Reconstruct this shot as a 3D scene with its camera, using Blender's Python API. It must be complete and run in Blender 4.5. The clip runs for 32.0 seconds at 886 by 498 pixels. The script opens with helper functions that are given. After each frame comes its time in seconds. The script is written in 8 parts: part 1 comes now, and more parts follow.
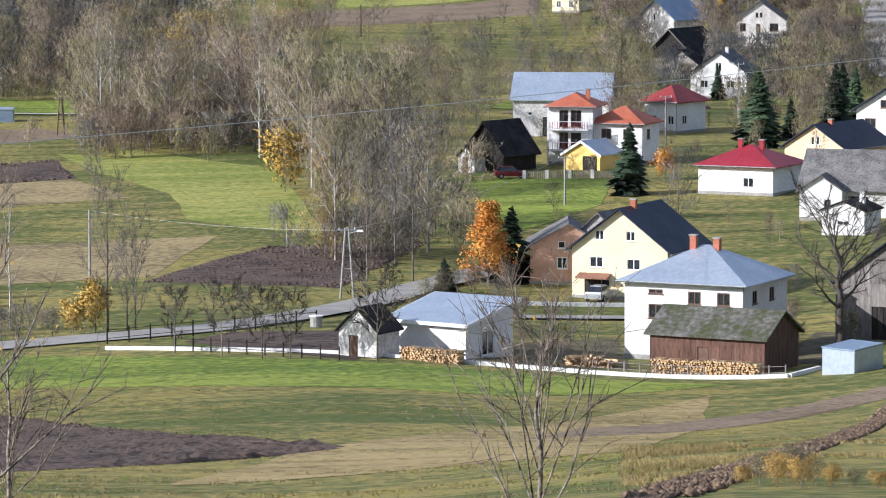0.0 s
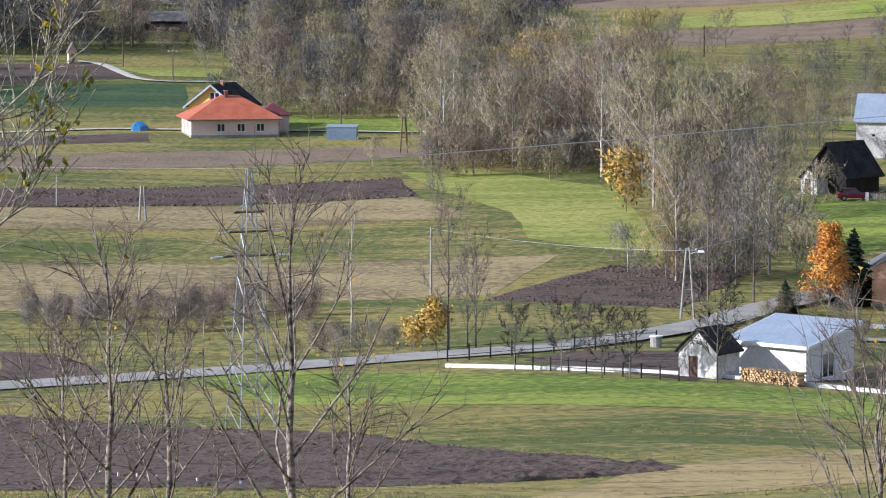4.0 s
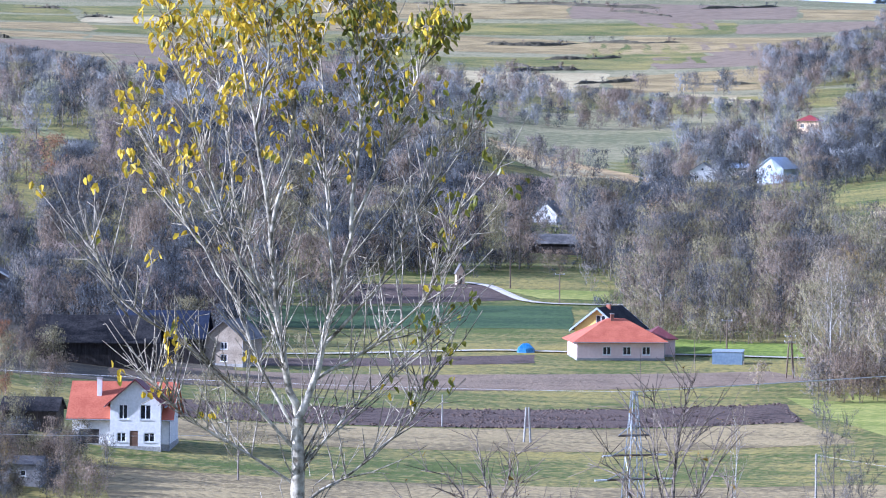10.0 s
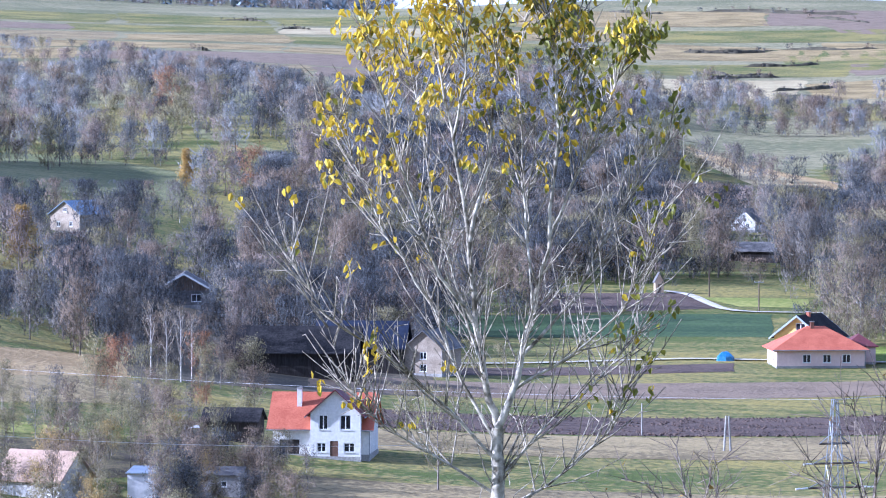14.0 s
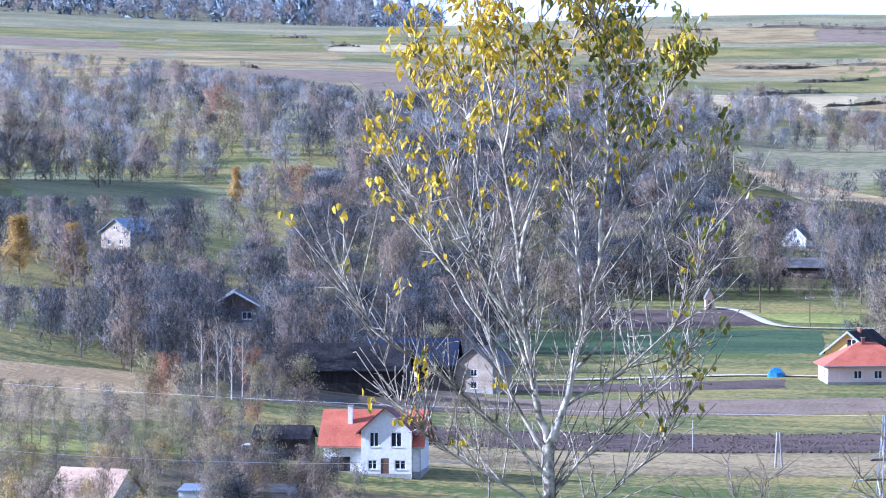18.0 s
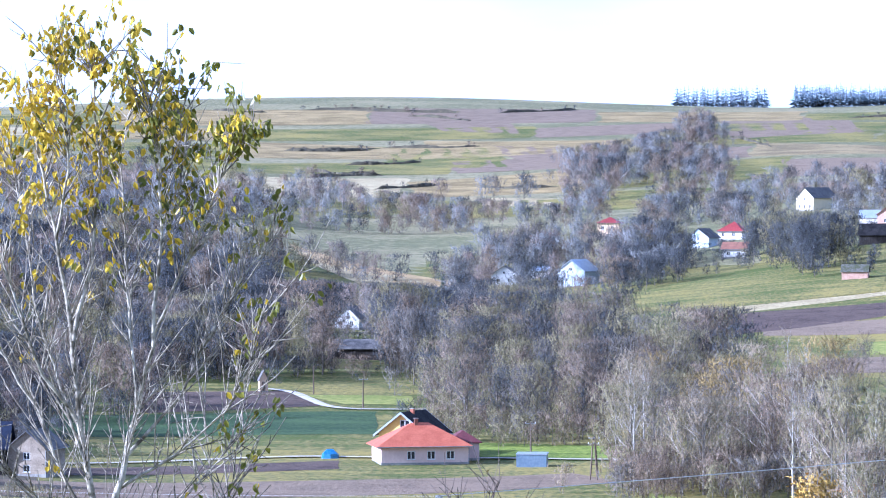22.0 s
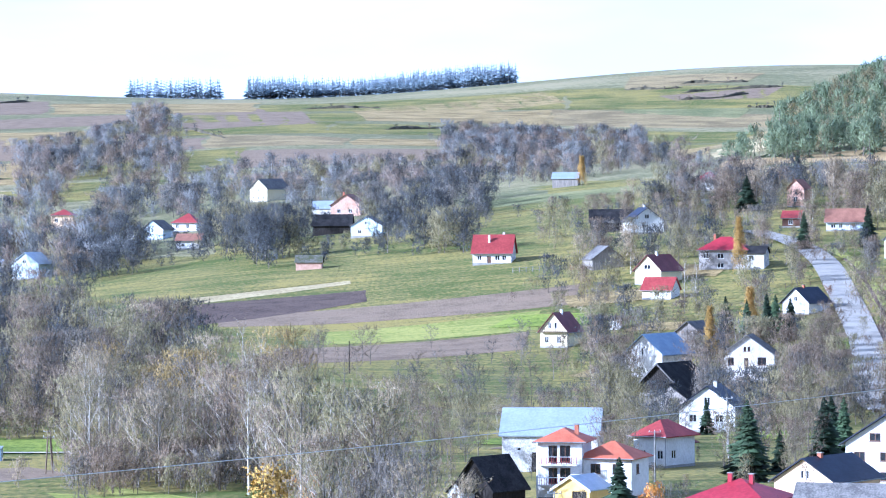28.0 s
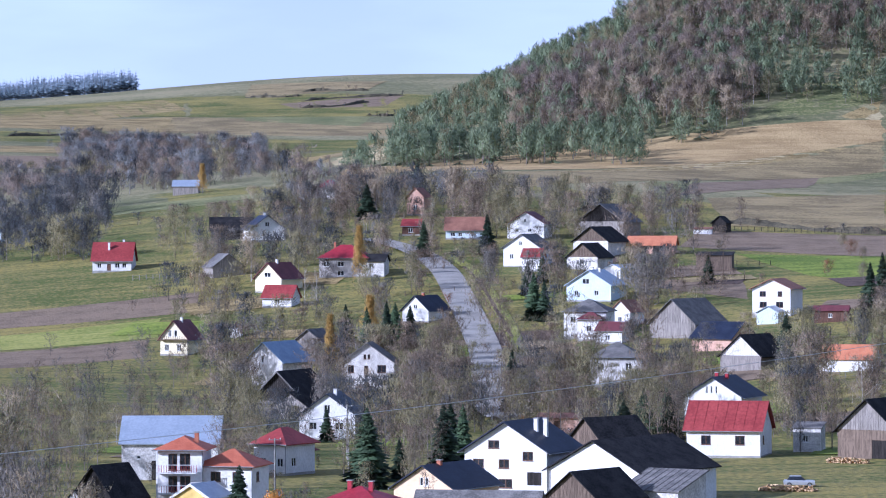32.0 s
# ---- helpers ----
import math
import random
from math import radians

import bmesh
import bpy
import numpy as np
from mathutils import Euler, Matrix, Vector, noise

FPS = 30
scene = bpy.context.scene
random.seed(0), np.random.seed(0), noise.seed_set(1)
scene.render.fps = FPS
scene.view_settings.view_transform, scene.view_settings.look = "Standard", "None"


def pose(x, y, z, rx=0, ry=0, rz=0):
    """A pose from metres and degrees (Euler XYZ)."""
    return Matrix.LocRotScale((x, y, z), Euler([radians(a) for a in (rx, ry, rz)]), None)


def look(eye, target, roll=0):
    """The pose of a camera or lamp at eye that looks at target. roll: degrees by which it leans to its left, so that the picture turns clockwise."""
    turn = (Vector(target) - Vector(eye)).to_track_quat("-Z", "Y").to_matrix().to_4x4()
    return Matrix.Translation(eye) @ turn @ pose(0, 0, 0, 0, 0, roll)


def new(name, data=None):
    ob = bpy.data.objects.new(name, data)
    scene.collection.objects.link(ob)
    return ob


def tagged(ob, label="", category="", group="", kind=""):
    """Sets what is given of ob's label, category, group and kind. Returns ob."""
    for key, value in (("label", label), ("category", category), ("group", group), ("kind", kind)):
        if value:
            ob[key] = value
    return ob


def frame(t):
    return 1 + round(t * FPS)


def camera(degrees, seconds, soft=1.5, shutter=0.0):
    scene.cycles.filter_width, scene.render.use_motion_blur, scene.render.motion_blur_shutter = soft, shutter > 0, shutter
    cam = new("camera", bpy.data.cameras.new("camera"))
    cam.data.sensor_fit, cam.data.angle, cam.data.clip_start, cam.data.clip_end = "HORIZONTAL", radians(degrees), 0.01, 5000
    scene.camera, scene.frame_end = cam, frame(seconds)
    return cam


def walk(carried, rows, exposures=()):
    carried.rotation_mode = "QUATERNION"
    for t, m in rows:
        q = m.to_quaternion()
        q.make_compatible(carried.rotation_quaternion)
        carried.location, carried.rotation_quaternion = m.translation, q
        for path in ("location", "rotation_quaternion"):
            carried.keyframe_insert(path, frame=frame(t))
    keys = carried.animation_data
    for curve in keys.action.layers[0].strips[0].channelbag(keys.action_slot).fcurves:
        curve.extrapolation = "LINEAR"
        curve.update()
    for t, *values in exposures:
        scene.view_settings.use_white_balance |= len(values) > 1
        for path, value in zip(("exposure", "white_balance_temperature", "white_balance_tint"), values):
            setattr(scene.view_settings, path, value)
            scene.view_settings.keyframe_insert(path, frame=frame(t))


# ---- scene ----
# The place: a valley village seen from a hillside lookout with a long lens.
# x to the right, y away from the lookout, z up; the valley floor lies near z = 0, the eye at z = 38.
EYE = 38.0
cam = camera(12.70, 32.0, soft=1.1)
# seconds, bearing, tilt and lean in degrees
TURNS = [
    (0.0, 0.0, -5.522, -0.075), (0.5, -0.638, -5.455, -0.188), (1.0, -1.277, -5.3, -0.296),
    (1.5, -1.892, -5.098, 0.023), (2.0, -2.551, -5.063, 0.119), (2.5, -3.356, -5.141, 0.073),
    (3.0, -3.888, -5.177, 0.047), (3.5, -4.282, -5.203, 0.013), (4.0, -4.924, -5.24, 0.092),
    (4.5, -5.921, -5.266, 0.213), (6.5, -7.442, -3.84, 0.141), (7.0, -7.875, -3.424, 0.444),
    (7.5, -8.134, -2.972, 0.471), (8.0, -8.525, -2.555, 0.705), (8.5, -9.007, -2.334, 0.697),
    (9.0, -9.463, -2.295, 0.545), (9.5, -9.941, -2.202, 0.511), (10.0, -10.497, -2.056, 0.557),
    (10.5, -10.975, -1.965, 0.742), (11.0, -11.428, -2.17, 0.538), (11.5, -11.705, -2.065, 0.558),
    (12.0, -12.071, -1.985, 0.586), (12.5, -12.423, -1.867, 0.55), (13.0, -12.715, -1.797, 0.613),
    (13.5, -12.961, -1.833, 0.297), (14.0, -13.354, -1.937, 0.062), (14.5, -13.666, -1.881, -0.192),
    (15.0, -14.039, -1.758, -0.106), (15.5, -14.504, -1.714, -0.205), (16.5, -14.82, -1.708, -0.15), (17.5, -14.373, -1.704, -0.133),
    (18.0, -14.077, -1.692, -0.125), (18.5, -13.458, -1.742, -0.073), (19.0, -12.583, -1.669, -0.106),
    (19.5, -12.028, -1.387, -0.204), (20.0, -11.326, -1.275, -0.214), (20.5, -10.367, -1.218, -0.182),
    (21.0, -9.093, -0.996, -0.021), (21.5, -8.412, -0.85, -0.174), (22.0, -7.656, -0.529, -0.151),
    (22.5, -6.983, -0.672, -0.376), (23.0, -6.249, -0.842, -0.32), (23.5, -5.478, -1.021, -0.302),
    (24.0, -4.861, -1.081, -0.436), (24.5, -4.236, -1.098, -0.556), (25.0, -3.548, -1.026, -0.549),
    (25.5, -2.876, -1.016, -0.611), (27.5, -0.723, -0.701, -0.515), (28.0, 0.184, -0.689, -0.443),
    (28.5, 0.715, -0.693, -0.111), (29.0, 1.383, -0.712, -0.134), (29.5, 2.035, -0.768, -0.255),
    (30.0, 2.724, -0.768, -0.402), (30.5, 3.494, -0.723, -0.334), (31.0, 4.295, -0.628, -0.261),
    (31.5, 5.019, -0.621, -0.284), (32.0, 5.644, -0.611, -0.287)
]
walk(cam, [(t, pose(0, 0, EYE, 90 + tilt, 0, -bearing) @ pose(0, 0, 0, 0, 0, lean)) for t, bearing, tilt, lean in TURNS],
     exposures=[(0, 0.53, 5600, 14.5), (4, 0.55, 5480, 15.5), (8, 0.95, 4800, 21.5), (15.5, 1.19, 4590, 26.5), (19, 1.24, 4540, 26), (23, 1.26, 4540, 24.5), (28, 1.25, 4540, 18.5), (30, 1.19, 4640, 17.5), (31, 0.95, 4700, 20.5), (32, 0.38, 4800, 26)])

# ---------------------------------------------------------------- sky and sun
SUN_BEARING, SUN_HEIGHT = -108.0, 24.0
world = bpy.data.worlds.new("sky")
scene.world = world
world.use_nodes = True
wn, wl = world.node_tree.nodes, world.node_tree.links
wn.clear()
sky = wn.new("ShaderNodeTexSky")
sky.sky_type, sky.sun_disc = "NISHITA", False
sky.sun_elevation, sky.sun_rotation = radians(SUN_HEIGHT), radians(SUN_BEARING)
sky.air_density, sky.dust_density, sky.ozone_density = 1.0, 1.6, 2.0
back = wn.new("ShaderNodeBackground")
back.inputs["Strength"].default_value = 0.067
wout = wn.new("ShaderNodeOutputWorld")
# thin high cloud veils in the sky
wtc, wmap, wno, wramp = wn.new("ShaderNodeTexCoord"), wn.new("ShaderNodeMapping"), wn.new("ShaderNodeTexNoise"), wn.new("ShaderNodeValToRGB")
wmap.inputs["Scale"].default_value = (5, 5, 22)
wno.inputs["Scale"].default_value, wno.inputs["Detail"].default_value = 1.6, 6
wramp.color_ramp.elements[0].position, wramp.color_ramp.elements[1].position = 0.38, 0.72
wmix = wn.new("ShaderNodeMix")
wmix.data_type = "RGBA"
wmix.inputs["B"].default_value = (10.5, 11.2, 12.2, 1)
wsc = wn.new("ShaderNodeMath")
wsc.operation = "MULTIPLY"
wsc.inputs[1].default_value = 0.7
wl.new(wtc.outputs["Generated"], wmap.inputs["Vector"])
wl.new(wmap.outputs["Vector"], wno.inputs["Vector"])
wl.new(wno.outputs["Fac"], wramp.inputs["Fac"])
wl.new(wramp.outputs["Color"], wsc.inputs[0])
wl.new(wsc.outputs[0], wmix.inputs["Factor"])
wl.new(sky.outputs[0], wmix.inputs["A"])
# the sky pales towards the horizon
wsep, wgr, wpale = wn.new("ShaderNodeSeparateXYZ"), wn.new("ShaderNodeMapRange"), wn.new("ShaderNodeMix")
wgr.inputs["From Min"].default_value, wgr.inputs["From Max"].default_value = 0.0, 0.20
wgr.inputs["To Min"].default_value, wgr.inputs["To Max"].default_value = 0.8, 0.0
wpale.data_type = "RGBA"
wpale.inputs["B"].default_value = (10.4, 11.6, 13.8, 1)
wl.new(wtc.outputs["Generated"], wsep.inputs[0])
wl.new(wsep.outputs["Z"], wgr.inputs["Value"])
wl.new(wgr.outputs[0], wpale.inputs["Factor"])
wl.new(wmix.outputs["Result"], wpale.inputs["A"])
wl.new(wpale.outputs["Result"], back.inputs["Color"])
wl.new(back.outputs[0], wout.inputs["Surface"])
sun_data = bpy.data.lights.new("sun", "SUN")
sun_data.energy, sun_data.angle, sun_data.color = 5.0, radians(0.5), (1.0, 0.93, 0.82)
sun = new("sun", sun_data)
sb, sh = radians(SUN_BEARING), radians(SUN_HEIGHT)
sun.matrix_world = look((math.sin(sb) * math.cos(sh) * 500, math.cos(sb) * math.cos(sh) * 500, math.sin(sh) * 500), (0, 0, 0))


# ---------------------------------------------------------------- materials
def stuff(name, a, b, scale=1.0, rough=0.85, bump=0.3, metal=0.0, fine=8.0, coords="Object", vary=0.12, stretch=(1, 1, 1), spec=0.3, c=None, bands=0.0, bandscale=4.0, bandturn=0.0, alpha=1.0, thin=0.0, streak=0.0):
    """Two colours mixed by coarse and fine noise, a little bump, and a change from piece to piece."""
    m = bpy.data.materials.new(name)
    m.use_nodes = True
    n, l = m.node_tree.nodes, m.node_tree.links
    p = n["Principled BSDF"]
    p.inputs["Roughness"].default_value, p.inputs["Metallic"].default_value = rough, metal
    p.inputs["Specular IOR Level"].default_value = spec
    if coords == "World":
        src = n.new("ShaderNodeNewGeometry").outputs["Position"]
    else:
        src = n.new("ShaderNodeTexCoord").outputs["Object"]
    mp = n.new("ShaderNodeMapping")
    mp.inputs["Scale"].default_value = stretch
    mp.inputs["Rotation"].default_value = (0, 0, radians(bandturn))
    l.new(src, mp.inputs["Vector"])
    coarse, grain = n.new("ShaderNodeTexNoise"), n.new("ShaderNodeTexNoise")
    coarse.inputs["Scale"].default_value, coarse.inputs["Detail"].default_value = scale, 5
    grain.inputs["Scale"].default_value, grain.inputs["Detail"].default_value = scale * fine, 4
    l.new(mp.outputs[0], coarse.inputs["Vector"])
    l.new(mp.outputs[0], grain.inputs["Vector"])
    ramp = n.new("ShaderNodeValToRGB")
    ramp.color_ramp.elements[0].position, ramp.color_ramp.elements[1].position = (0.38, 0.62) if coords == "World" else (0.34, 0.66)
    ramp.color_ramp.elements[0].color, ramp.color_ramp.elements[1].color = (*a, 1), (*b, 1)
    if c:
        e = ramp.color_ramp.elements.new(0.5)
        e.color = (*c, 1)
    add = n.new("ShaderNodeMath")
    add.operation = "MULTIPLY_ADD"
    add.inputs[1].default_value = 0.75
    half = n.new("ShaderNodeMath")
    half.operation = "MULTIPLY_ADD"
    half.inputs[1].default_value, half.inputs[2].default_value = 0.75, -0.25
    l.new(coarse.outputs["Fac"], half.inputs[0])
    l.new(grain.outputs["Fac"], add.inputs[0])
    l.new(half.outputs[0], add.inputs[2])
    fac = add.outputs[0]
    if coords == "World":  # mown and drilled lines along the strips, and clumps of grass or earth
        for sc, wt in (((0.035, 0.3, 0.3), 0.5), ((1.1, 2.2, 2.2), 0.55)):
            lm, ln, la = n.new("ShaderNodeMapping"), n.new("ShaderNodeTexNoise"), n.new("ShaderNodeMath")
            lm.inputs["Scale"].default_value = sc
            ln.inputs["Scale"].default_value, ln.inputs["Detail"].default_value = 1.0, 3
            l.new(src, lm.inputs["Vector"])
            l.new(lm.outputs[0], ln.inputs["Vector"])
            shift = n.new("ShaderNodeMath")
            shift.operation = "SUBTRACT"
            shift.inputs[1].default_value = 0.5
            l.new(ln.outputs["Fac"], shift.inputs[0])
            la.operation = "MULTIPLY_ADD"
            la.inputs[1].default_value = wt
            l.new(shift.outputs[0], la.inputs[0])
            l.new(fac, la.inputs[2])
            fac = la.outputs[0]
    if bands:
        wv = n.new("ShaderNodeTexWave")
        wv.inputs["Scale"].default_value, wv.inputs["Distortion"].default_value = bandscale, 1.5
        wv.inputs["Detail"].default_value = 2
        l.new(mp.outputs[0], wv.inputs["Vector"])
        ad2 = n.new("ShaderNodeMath")
        ad2.operation = "MULTIPLY_ADD"
        ad2.inputs[1].default_value = bands
        l.new(wv.outputs["Fac"], ad2.inputs[0])
        l.new(fac, ad2.inputs[2])
        fac = ad2.outputs[0]
    l.new(fac, ramp.inputs["Fac"])
    info = n.new("ShaderNodeObjectInfo")
    isl = n.new("ShaderNodeNewGeometry")
    s = n.new("ShaderNodeMath")
    s.operation = "ADD"
    l.new(info.outputs["Random"], s.inputs[0])
    l.new(isl.outputs["Random Per Island"], s.inputs[1])
    v = n.new("ShaderNodeMapRange")
    v.inputs["From Max"].default_value = 2.0
    v.inputs["To Min"].default_value, v.inputs["To Max"].default_value = 1 - vary * 2, 1 + vary * 2
    l.new(s.outputs[0], v.inputs["Value"])
    hsv = n.new("ShaderNodeHueSaturation")
    l.new(v.outputs[0], hsv.inputs["Value"])
    l.new(ramp.outputs["Color"], hsv.inputs["Color"])
    l.new(hsv.outputs["Color"], p.inputs["Base Color"])
    if thin:  # sprays too fine to close, with light passing through them
        tr, clear_, both, gaps = n.new("ShaderNodeBsdfTranslucent"), n.new("ShaderNodeBsdfTransparent"), n.new("ShaderNodeMixShader"), n.new("ShaderNodeMixShader")
        l.new(hsv.outputs["Color"], tr.inputs["Color"])
        both.inputs[0].default_value, gaps.inputs[0].default_value = thin, alpha
        if streak:  # a spray is many upright twigs with air between them
            sm, sn, sr = n.new("ShaderNodeMapping"), n.new("ShaderNodeTexNoise"), n.new("ShaderNodeMapRange")
            sm.inputs["Scale"].default_value = (streak, streak, streak * 0.2)
            sn.inputs["Scale"].default_value, sn.inputs["Detail"].default_value = 1.0, 1
            sr.inputs["From Min"].default_value, sr.inputs["From Max"].default_value = 0.40, 0.60
            sr.inputs["To Max"].default_value = alpha
            l.new(src, sm.inputs["Vector"])
            l.new(sm.outputs[0], sn.inputs["Vector"])
            l.new(sn.outputs["Fac"], sr.inputs["Value"])
            l.new(sr.outputs[0], gaps.inputs[0])
        l.new(p.outputs[0], both.inputs[1])
        l.new(tr.outputs[0], both.inputs[2])
        l.new(clear_.outputs[0], gaps.inputs[1])
        l.new(both.outputs[0], gaps.inputs[2])
        l.new(gaps.outputs[0], n["Material Output"].inputs["Surface"])
    if bump:
        bp = n.new("ShaderNodeBump")
        bp.inputs["Strength"].default_value, bp.inputs["Distance"].default_value = bump, 0.5 / (scale * fine)
        l.new(fac, bp.inputs["Height"])
        l.new(bp.outputs["Normal"], p.inputs["Normal"])
    return m


M = {}
M["grass"] = stuff("meadow_grass", (0.075, 0.098, 0.012), (0.27, 0.22, 0.055), 0.035, bump=0.8, fine=30, coords="World", c=(0.165, 0.15, 0.045), vary=0)
# far grass, with haze put into its base colour
M["hazegrass"] = stuff("hill_grass_paled_by_haze", (0.125, 0.13, 0.055), (0.29, 0.255, 0.135), 0.012, bump=0.4, fine=30, coords="World", c=(0.195, 0.18, 0.085), vary=0)
M["lush"] = stuff("lush_grass", (0.09, 0.135, 0.012), (0.25, 0.295, 0.04), 0.05, bump=0.8, fine=28, coords="World", vary=0)
# crop green darkened so that the hillside's shade is in the colour
M["shade_green"] = stuff("crop_green_with_shade", (0.022, 0.05, 0.014), (0.06, 0.10, 0.03), 0.05, bump=0.5, fine=26, coords="World", vary=0)
M["weeds"] = stuff("weedy_garden_earth", (0.055, 0.042, 0.028), (0.17, 0.135, 0.07), 0.35, bump=1.0, fine=12, coords="World", vary=0, c=(0.095, 0.085, 0.035))
M["twig_gold"] = stuff("dull_gold_leaves", (0.36, 0.265, 0.1), (0.5, 0.375, 0.16), 0.1, bump=0, vary=0.05, alpha=0.78, thin=0.5, streak=7.0)
M["bright"] = stuff("sown_green", (0.17, 0.2, 0.03), (0.32, 0.31, 0.075), 0.03, bump=0.5, fine=30, coords="World", vary=0)
M["dry"] = stuff("dry_grass", (0.17, 0.125, 0.045), (0.37, 0.28, 0.12), 0.06, bump=0.8, fine=24, coords="World", vary=0)
M["hay"] = stuff("pale_stubble", (0.30, 0.24, 0.12), (0.48, 0.40, 0.22), 0.05, bump=0.6, fine=26, coords="World", vary=0)
M["stubble"] = stuff("brown_stubble", (0.15, 0.115, 0.052), (0.335, 0.26, 0.12), 0.05, bump=0.7, fine=26, coords="World", vary=0)
M["soil"] = stuff("ploughed_soil", (0.034, 0.022, 0.017), (0.108, 0.075, 0.057), 0.25, bump=1.0, fine=9, coords="World", vary=0, bands=0.22, bandscale=0.28, bandturn=70)
M["soil_pale"] = stuff("pale_tilled_soil", (0.135, 0.095, 0.06), (0.23, 0.17, 0.11), 0.15, bump=0.9, fine=12, coords="World", vary=0, bands=0.15, bandscale=0.2, bandturn=80)
M["clay"] = stuff("brown_turned_earth", (0.085, 0.055, 0.035), (0.24, 0.165, 0.105), 0.6, bump=0.8, fine=8, coords="World", vary=0.2)
M["asphalt"] = stuff("grey_asphalt", (0.25, 0.235, 0.21), (0.335, 0.318, 0.285), 0.3, bump=0.03, fine=20, coords="World", vary=0)
M["gravel"] = stuff("pale_gravel", (0.38, 0.35, 0.30), (0.58, 0.54, 0.47), 0.4, bump=0.3, fine=12, coords="World", vary=0)
M["white"] = stuff("white_render", (0.66, 0.65, 0.62), (0.82, 0.81, 0.79), 0.35, bump=0.1, fine=9, vary=0.02)
M["offwhite"] = stuff("weathered_white_render", (0.40, 0.38, 0.35), (0.76, 0.74, 0.70), 0.7, bump=0.25, fine=6, vary=0.03)
M["grey"] = stuff("grey_render", (0.30, 0.28, 0.26), (0.44, 0.42, 0.40), 0.4, bump=0.2, fine=8, vary=0.03)
M["cream"] = stuff("cream_render", (0.72, 0.64, 0.42), (0.80, 0.72, 0.50), 0.3, bump=0.1, fine=9, vary=0.02)
M["pink"] = stuff("pink_render", (0.66, 0.50, 0.44), (0.74, 0.58, 0.51), 0.3, bump=0.1, fine=9, vary=0.02)
M["yellow"] = stuff("yellow_render", (0.72, 0.50, 0.14), (0.80, 0.58, 0.20), 0.3, bump=0.1, fine=9, vary=0.02)
M["peach"] = stuff("peach_render", (0.72, 0.52, 0.32), (0.79, 0.60, 0.40), 0.3, bump=0.1, fine=9, vary=0.02)
M["paleblue"] = stuff("pale_blue_render", (0.55, 0.64, 0.72), (0.66, 0.74, 0.80), 0.3, bump=0.1, fine=9, vary=0.02)
M["tan"] = stuff("tan_stone", (0.26, 0.21, 0.15), (0.44, 0.37, 0.28), 0.9, bump=0.4, fine=6, vary=0.06)
M["brick"] = stuff("bare_brick", (0.46, 0.27, 0.19), (0.63, 0.42, 0.32), 1.2, bump=0.4, fine=7, vary=0.08)
M["brickred"] = stuff("red_brick", (0.36, 0.12, 0.07), (0.48, 0.19, 0.11), 1.5, bump=0.3, fine=6, vary=0.06)
M["wood"] = stuff("weathered_boards", (0.085, 0.062, 0.045), (0.20, 0.15, 0.11), 1.2, bump=0.5, fine=5, stretch=(3, 3, 0.3), vary=0.18)
M["redwood"] = stuff("red_brown_boards", (0.065, 0.033, 0.024), (0.16, 0.088, 0.062), 1.2, bump=0.5, fine=5, stretch=(3, 3, 0.3), vary=0.18)
M["darkwood"] = stuff("dark_tarred_boards", (0.012, 0.01, 0.009), (0.04, 0.034, 0.03), 1.2, bump=0.5, fine=5, stretch=(3, 3, 0.3), vary=0.18)
M["greywood"] = stuff("grey_old_boards", (0.16, 0.145, 0.13), (0.32, 0.29, 0.26), 1.2, bump=0.5, fine=5, stretch=(3, 3, 0.3), vary=0.15)
M["zinc"] = stuff("galvanised_sheet", (0.40, 0.46, 0.54), (0.52, 0.58, 0.66), 0.4, rough=0.36, metal=0.55, bump=0.08, fine=7, vary=0.05)
M["bluemetal"] = stuff("blue_grey_sheet", (0.19, 0.26, 0.36), (0.28, 0.36, 0.46), 0.4, rough=0.4, metal=0.4, bump=0.08, fine=7, vary=0.05)
M["navy"] = stuff("dark_blue_black_sheet", (0.011, 0.015, 0.032), (0.028, 0.036, 0.062), 0.4, rough=0.5, bump=0.1, fine=8, vary=0.08, spec=0.2)
M["felt"] = stuff("black_roofing_felt", (0.012, 0.012, 0.014), (0.04, 0.038, 0.038), 0.6, rough=0.85, bump=0.25, fine=7, vary=0.08, spec=0.12)
M["slate"] = stuff("old_grey_eternit", (0.085, 0.082, 0.08), (0.2, 0.19, 0.18), 0.7, rough=0.85, bump=0.3, fine=7, vary=0.08)
M["moss"] = stuff("mossy_grey_eternit", (0.052, 0.06, 0.02), (0.17, 0.16, 0.145), 0.45, rough=0.9, bump=0.5, fine=6, c=(0.092, 0.09, 0.072), vary=0.1)
M["redmetal"] = stuff("dark_red_sheet", (0.24, 0.018, 0.03), (0.34, 0.03, 0.045), 0.3, rough=0.45, bump=0.08, fine=8, vary=0.05)
M["redroof"] = stuff("red_sheet", (0.20, 0.03, 0.03), (0.30, 0.055, 0.05), 0.3, rough=0.5, bump=0.08, fine=8, vary=0.05)
M["tile"] = stuff("orange_red_tiles", (0.34, 0.088, 0.045), (0.47, 0.145, 0.078), 0.6, rough=0.6, bump=0.25, fine=9, vary=0.06)
M["brownroof"] = stuff("brown_tiles", (0.20, 0.09, 0.06), (0.30, 0.15, 0.10), 0.6, rough=0.7, bump=0.25, fine=9, vary=0.06)
M["maroon"] = stuff("maroon_tiles", (0.10, 0.03, 0.035), (0.17, 0.05, 0.055), 0.6, rough=0.6, bump=0.2, fine=9, vary=0.06)
